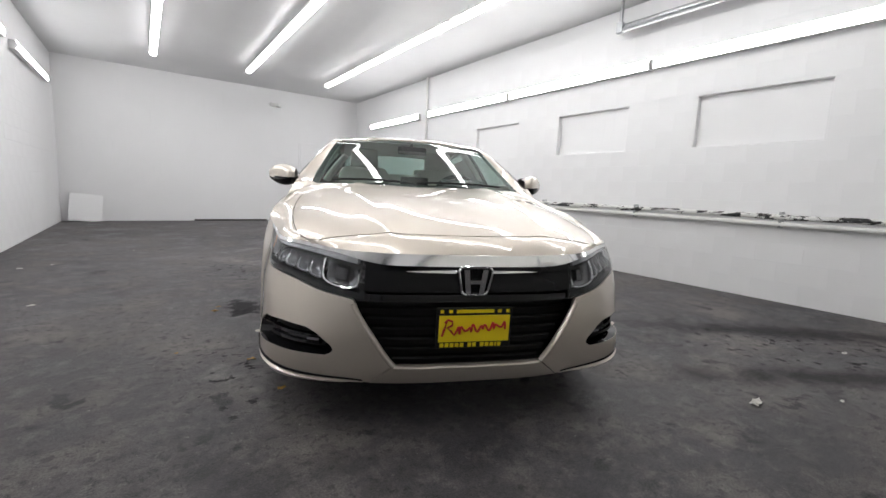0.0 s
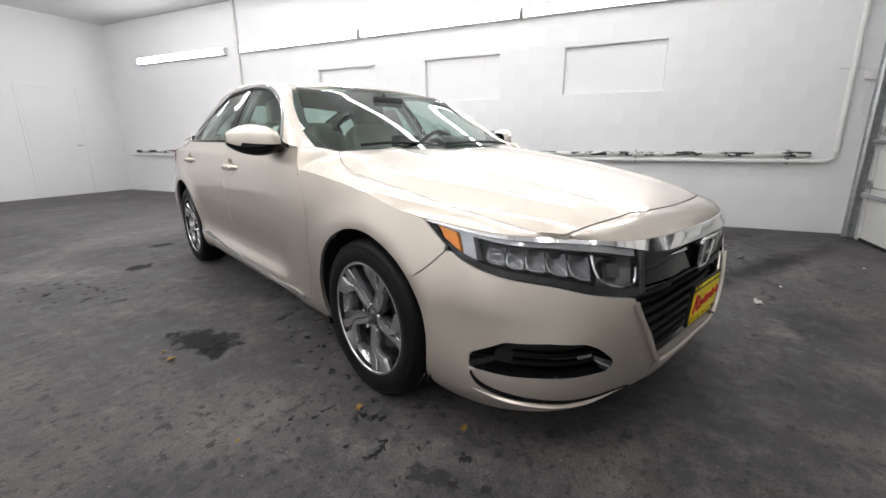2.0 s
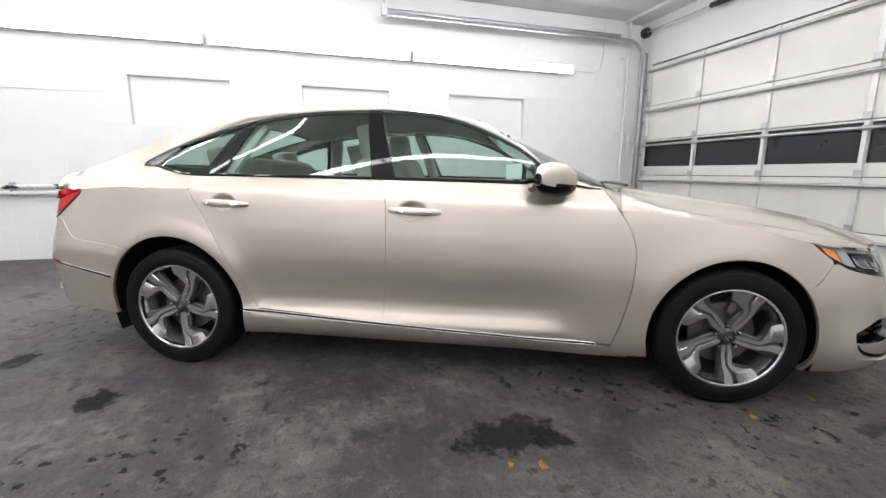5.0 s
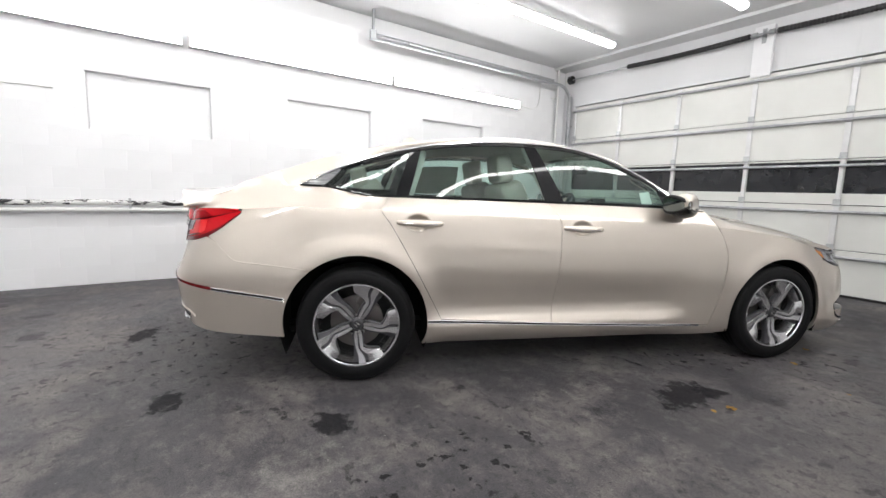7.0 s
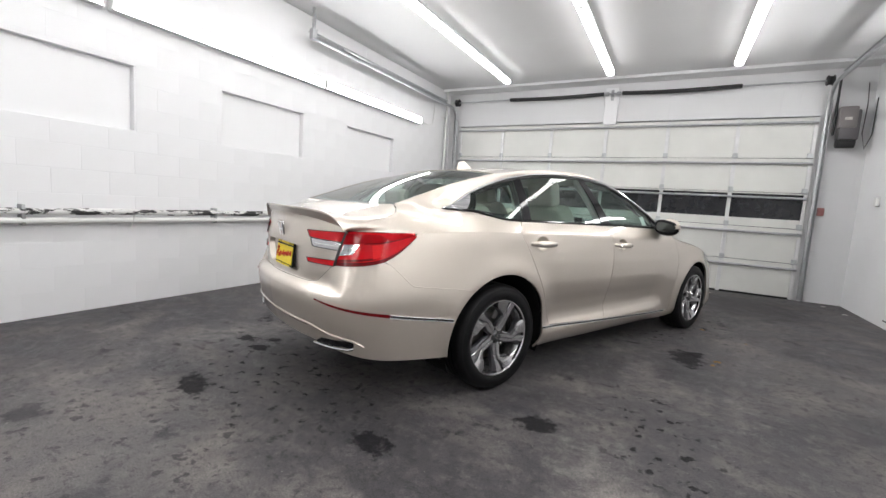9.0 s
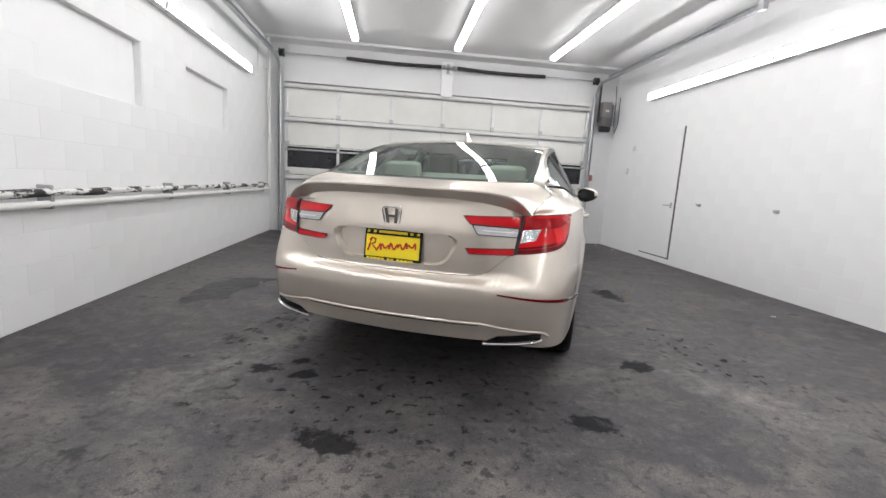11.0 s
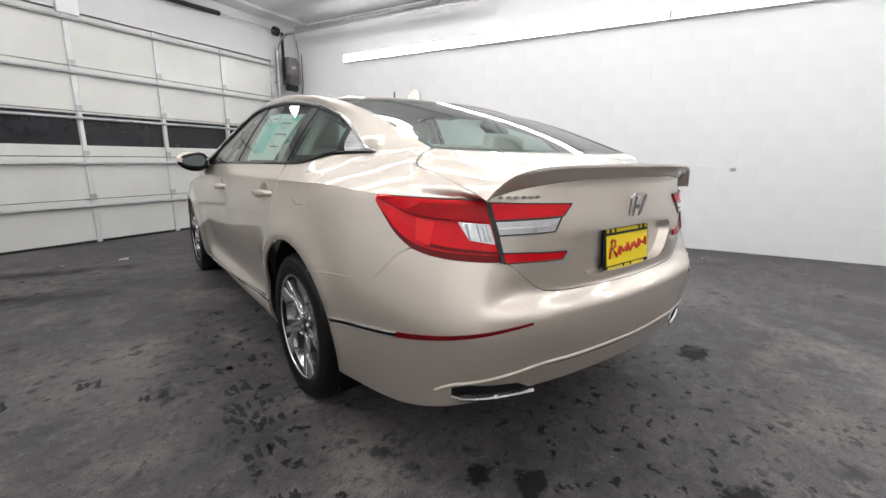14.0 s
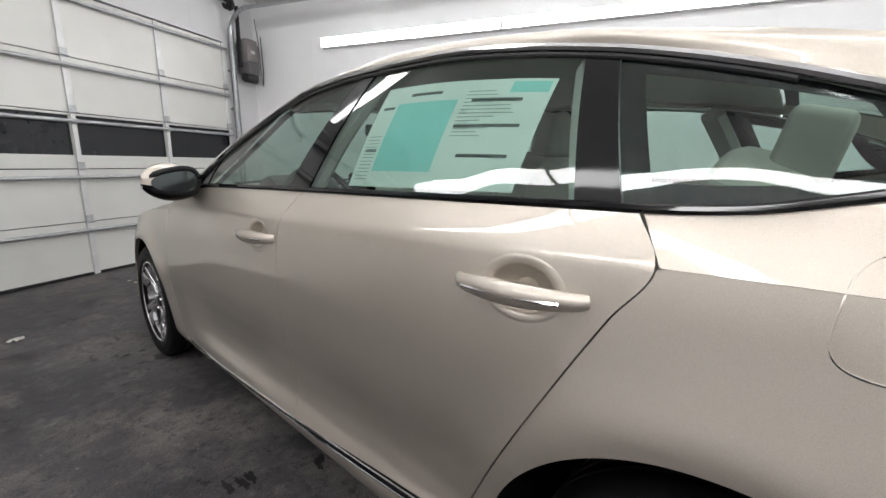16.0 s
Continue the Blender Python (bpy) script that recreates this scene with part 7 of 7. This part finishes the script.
# west wall fittings
sd3 = empty("door_3", pose(0, 0, 0), "flush white side door, closed, with a dark gap along its edge", "door", kind="structure")
part("leaf", box(XL + 0.002, XL + 0.018, 0.90, 1.685, 0.105, 2.14, 0.003), M_WALL, sd3)
part("door_gap", join(box(XL, XL + 0.010, 1.685, 1.712, 0.085, 2.16), box(XL, XL + 0.010, 0.90, 1.685, 0.085, 0.105)), M_GREYBOX, sd3, "dark gap along the door edge", smooth=False)
part("handle", join(box(XL + 0.018, XL + 0.026, 1.60, 1.645, 0.90, 0.99, 0.004), sweep([(XL + 0.02, 1.62, 0.945), (XL + 0.07, 1.62, 0.945), (XL + 0.07, 1.50, 0.94)], 0.009, 8)), M_GALV, sd3)
sw = part("wall_switch", box(XL, XL + 0.03, 0.30, 0.37, 1.88, 1.97, 0.006, 2), M_PVC)
tagged(sw, "small white surface box on the block wall", "switch")
for y in (2.23, 3.50, 5.48, 6.52):
    hk = part("wall_hook", join(box(XL, XL + 0.012, y - 0.03, y + 0.03, 0.96, 1.0, 0.003), sweep([(XL + 0.01, y, 0.985), (XL + 0.05, y, 0.98), (XL + 0.055, y, 1.0)], 0.006, 6)), M_GALV)
    tagged(hk, "small rusty metal hook on the wall", "hook", "wall hooks")
sock = part("outlet_box", box(XL, XL + 0.04, 0.15, 0.23, 1.45, 1.57, 0.006, 2), M_PVC)
tagged(sock, "white surface outlet box", "outlet")

# end wall fittings
lampb = empty("emergency_light", pose(3.18, Y1 - 0.03, 3.05), "small white twin-head emergency light on the end wall", "emergency light")
part("base", box(-0.07, 0.07, -0.03, 0.03, -0.04, 0.05, 0.01, 2), M_PVC, lampb)
for s in (-1, 1):
    part("head", move(lathe([(0.0, -0.02), (0.04, -0.025), (0.05, 0.02), (0.0, 0.03)], 16), Matrix.Translation((s * 0.10, -0.05, 0.0)) @ Euler((0, 0, radians(-90 + 15 * s))).to_matrix().to_4x4()), M_HOUSING, lampb)
pd = empty("door_2", pose(0, 0, 0), "flush white personnel door in the end wall, closed", "door", kind="structure")
part("leaf", box(3.86, 4.78, Y1 - 0.008, Y1 - 0.002, 0.02, 2.09, 0.003), M_BACK, pd)
part("door_frame", join(box(3.80, 3.855, Y1 - 0.010, Y1, 0.0, 2.15, 0.003), box(4.785, 4.84, Y1 - 0.010, Y1, 0.0, 2.15, 0.003), box(3.855, 4.785, Y1 - 0.010, Y1, 2.096, 2.15, 0.003)), M_BACK, pd)
part("handle", join(sweep([(4.70, Y1 - 0.02, 1.0), (4.70, Y1 - 0.07, 1.0), (4.60, Y1 - 0.07, 1.0)], 0.010, 8)), M_GALV, pd)
ds = part("floor_strip", box(1.25, 2.95, Y1 - 0.03, Y1, 0.0, 0.035, 0.004), M_BLACK)
tagged(ds, "black rubber strip along the foot of the end wall", "floor strip")
lp = part("leaning_panel", move(box(-0.30, 0.27, -0.012, 0.012, 0.0, 0.60, 0.003), Matrix.Translation((-0.80, Y1 - 0.20, 0.005)) @ Euler((radians(-16), radians(6), radians(8))).to_matrix().to_4x4()), M_BACK)
tagged(lp, "white board leaning against the end wall", "board")


# ---------------------------------------------------------------- marks and litter on the floor
def blob(name, x, y, r, seed, mat, stretch=1.0, ang=0.0, label="", category="stain", z=0.0015, rag=0.45):
    rnd = random.Random(seed)
    ph = [rnd.uniform(0, 6.28) for _ in range(6)]
    n = 44
    pts = []
    for k in range(n):
        a = 2 * math.pi * k / n
        rr = r * (1 + rag * (0.40 * math.sin(2 * a + ph[0]) + 0.32 * math.sin(3 * a + ph[1]) + 0.30 * math.sin(5 * a + ph[2]) + 0.24 * math.sin(8 * a + ph[3]) + 0.22 * math.sin(13 * a + ph[4])))
        u, v = rr * math.cos(a) * stretch, rr * math.sin(a)
        pts.append((x + u * math.cos(ang) - v * math.sin(ang), y + u * math.sin(ang) + v * math.cos(ang)))
    vs = [(a, b, z) for a, b in pts] + [(x + (a - x) * 1.02, y + (b - y) * 1.02, 0.0) for a, b in pts]
    fs = [tuple(range(n))] + [(i, i + n, (i + 1) % n + n, (i + 1) % n) for i in range(n)]
    ob = part(name, (vs, fs), mat, smooth=False)
    return tagged(ob, label or "dark irregular damp stain on the asphalt floor", category, "floor stains")


rnd = random.Random(21)
# prints of a wet tyre tread: short dark bars side by side
prints = [(3.846, 4.56, 5), (3.79, 4.41, 5), (3.73, 4.25, 4), (3.62, 4.02, 4), (3.96, 3.96, 4), (4.05, 3.58, 3), (3.465, 4.04, 3), (3.877, 4.46, 4), (3.954, 4.72, 5), (4.107, 4.96, 4), (4.179, 5.12, 4), (3.15, 3.2, 3), (2.95, 3.4, 3)]
for k, (px0, py0, n) in enumerate(prints):
    for q in range(n):
        d = (q - (n - 1) / 2) * 0.034
        blob("tyre_print", px0 + 0.92 * d + rnd.uniform(-0.012, 0.012), py0 - 0.39 * d + rnd.uniform(-0.02, 0.02), rnd.uniform(0.009, 0.014), 500 + 9 * k + q, M_STAIN if (k + q) % 2 else M_STAIN2, rnd.uniform(2.0, 3.6), 1.15 + rnd.uniform(-0.15, 0.15), "short dark tread bar of a wet tyre print on the asphalt", "tyre print", 0.0012, 0.5)


def scrap(name, x, y, size, seed, mat, label, category):
    r = random.Random(seed)
    n = 5
    vs, fs = [], []
    for i in range(n):
        for j in range(n):
            u, v = (i / (n - 1) - 0.5), (j / (n - 1) - 0.5)
            k = 1 - 0.5 * (abs(u) * abs(v)) * 4 * r.random()
            vs.append((x + size * u * k + r.uniform(-0.08, 0.08) * size, y + 0.55 * size * v * k + r.uniform(-0.06, 0.06) * size, 0.003 + r.uniform(0, 0.22) * size))
    for i in range(n - 1):
        for j in range(n - 1):
            fs.append((i * n + j, (i + 1) * n + j, (i + 1) * n + j + 1, i * n + j + 1))
    low = [(a, b, max(0.0, c - 0.0015)) for a, b, c in vs]
    ob = part(name, join((vs, fs), (low, [q[::-1] for q in fs])), mat)
    tagged(ob, label, category, "floor litter")


for k, (x, y, s) in enumerate(((2.66, 0.88, 0.09), (4.07, 0.84, 0.05), (3.1, 0.65, 0.03), (-0.48, 4.4, 0.05), (-0.83, 6.15, 0.05), (-0.6, 6.3, 0.03), (3.9, -0.1, 0.04), (1.4, 0.1, 0.04), (0.1, 7.2, 0.02), (-0.95, -0.2, 0.05), (-1.05, 0.3, 0.06), (2.9, 7.3, 0.015), (4.45, 3.63, 0.03))):
    scrap("paper_scrap", x, y, s, 40 + k, M_PAPER, "crumpled pale scrap of paper on the floor", "litter")
for k, (x, y, s) in enumerate(((0.641, 3.694, 0.05), (0.68, 3.808, 0.035), (0.688, 2.612, 0.045), (0.74, 2.18, 0.04), (0.35, 2.9, 0.02))):
    scrap("dry_leaf", x, y, s, 60 + k, M_LEAF, "small curled yellow dry leaf on the floor", "leaf")

# ---------------------------------------------------------------- block faces of the two long walls, each its own piece
def block_mesh(name, L, Ht):
    g = 0.0002
    b = 0.004
    a0, a1, z0, z1 = -L / 2 + g, L / 2 - g, -Ht / 2 + g, Ht / 2 - g
    vs = [(0.045, a0, z0), (0.045, a1, z0), (0.045, a1, z1), (0.045, a0, z1), (0.0008, a0, z0), (0.0008, a1, z0), (0.0008, a1, z1), (0.0008, a0, z1),
          (0, a0 + b, z0 + b), (0, a1 - b, z0 + b), (0, a1 - b, z1 - b), (0, a0 + b, z1 - b)]
    fs = [(8, 11, 10, 9), (4, 8, 9, 5), (5, 9, 10, 6), (6, 10, 11, 7), (7, 11, 8, 4), (0, 4, 5, 1), (1, 5, 6, 2), (2, 6, 7, 3), (3, 7, 4, 0)]
    me = bpy.data.meshes.new(name)
    me.from_pydata(vs, [], fs)
    me.materials.append(M_WALL)
    me.update()
    return me


def lay_blocks(wall, xface, sign, openings, near, seed):
    bl, bh = 0.405, 0.203
    rnd = random.Random(seed)
    cache, rest, count = {}, [], 0
    for r in range(18):
        z0, z1 = r * bh, min((r + 1) * bh, H)
        if z1 - z0 < 0.02:
            continue
        y = Y0 - 0.03 - (bl / 2 if r % 2 else 0.0)
        while y < Y1:
            pieces = [(max(y, Y0 - 0.03), min(y + bl, Y1), z0, z1)]
            for a, b in openings:
                out = []
                for p0, p1, q0, q1 in pieces:
                    if p1 <= a or p0 >= b or q1 <= WZ0 or q0 >= WZ1:
                        out.append((p0, p1, q0, q1))
                        continue
                    if q0 < WZ0 - 0.01:
                        out.append((p0, p1, q0, WZ0))
                    if q1 > WZ1 + 0.01:
                        out.append((p0, p1, WZ1, q1))
                    c0, c1 = max(q0, WZ0), min(q1, WZ1)
                    if p0 < a - 0.01:
                        out.append((p0, a, c0, c1))
                    if p1 > b + 0.01:
                        out.append((b, p1, c0, c1))
                pieces = out
            for p0, p1, q0, q1 in pieces:
                if p1 - p0 < 0.02 or q1 - q0 < 0.015:
                    continue
                key = (round(p1 - p0, 3), round(q1 - q0, 3))
                if key not in cache:
                    cache[key] = block_mesh("block", *key)
                off = rnd.uniform(-0.0003, 0.0003)
                m = Matrix.Translation((xface + off, (p0 + p1) / 2, (q0 + q1) / 2)) @ Matrix.Diagonal((sign, 1, 1, 1))
                if near[0] < (p0 + p1) / 2 < near[1] and q0 < near[2] and count < 300:
                    ob = new("block", cache[key])
                    ob.parent = wall
                    ob.matrix_world = m
                    count += 1
                else:
                    me = cache[key]
                    rest.append(([tuple(m @ v.co) for v in me.vertices], [tuple(p.vertices) for p in me.polygons]))
            y += bl
    part("block_courses", join(*rest), M_WALL, wall, smooth=False)["kind"] = "stuff"


lay_blocks(wall_right, XR, 1, WINDOWS, (-0.6, 7.2, 3.0), 5)
lay_blocks(wall_left, XL, -1, (), (0.6, 9.5, 2.8), 6)
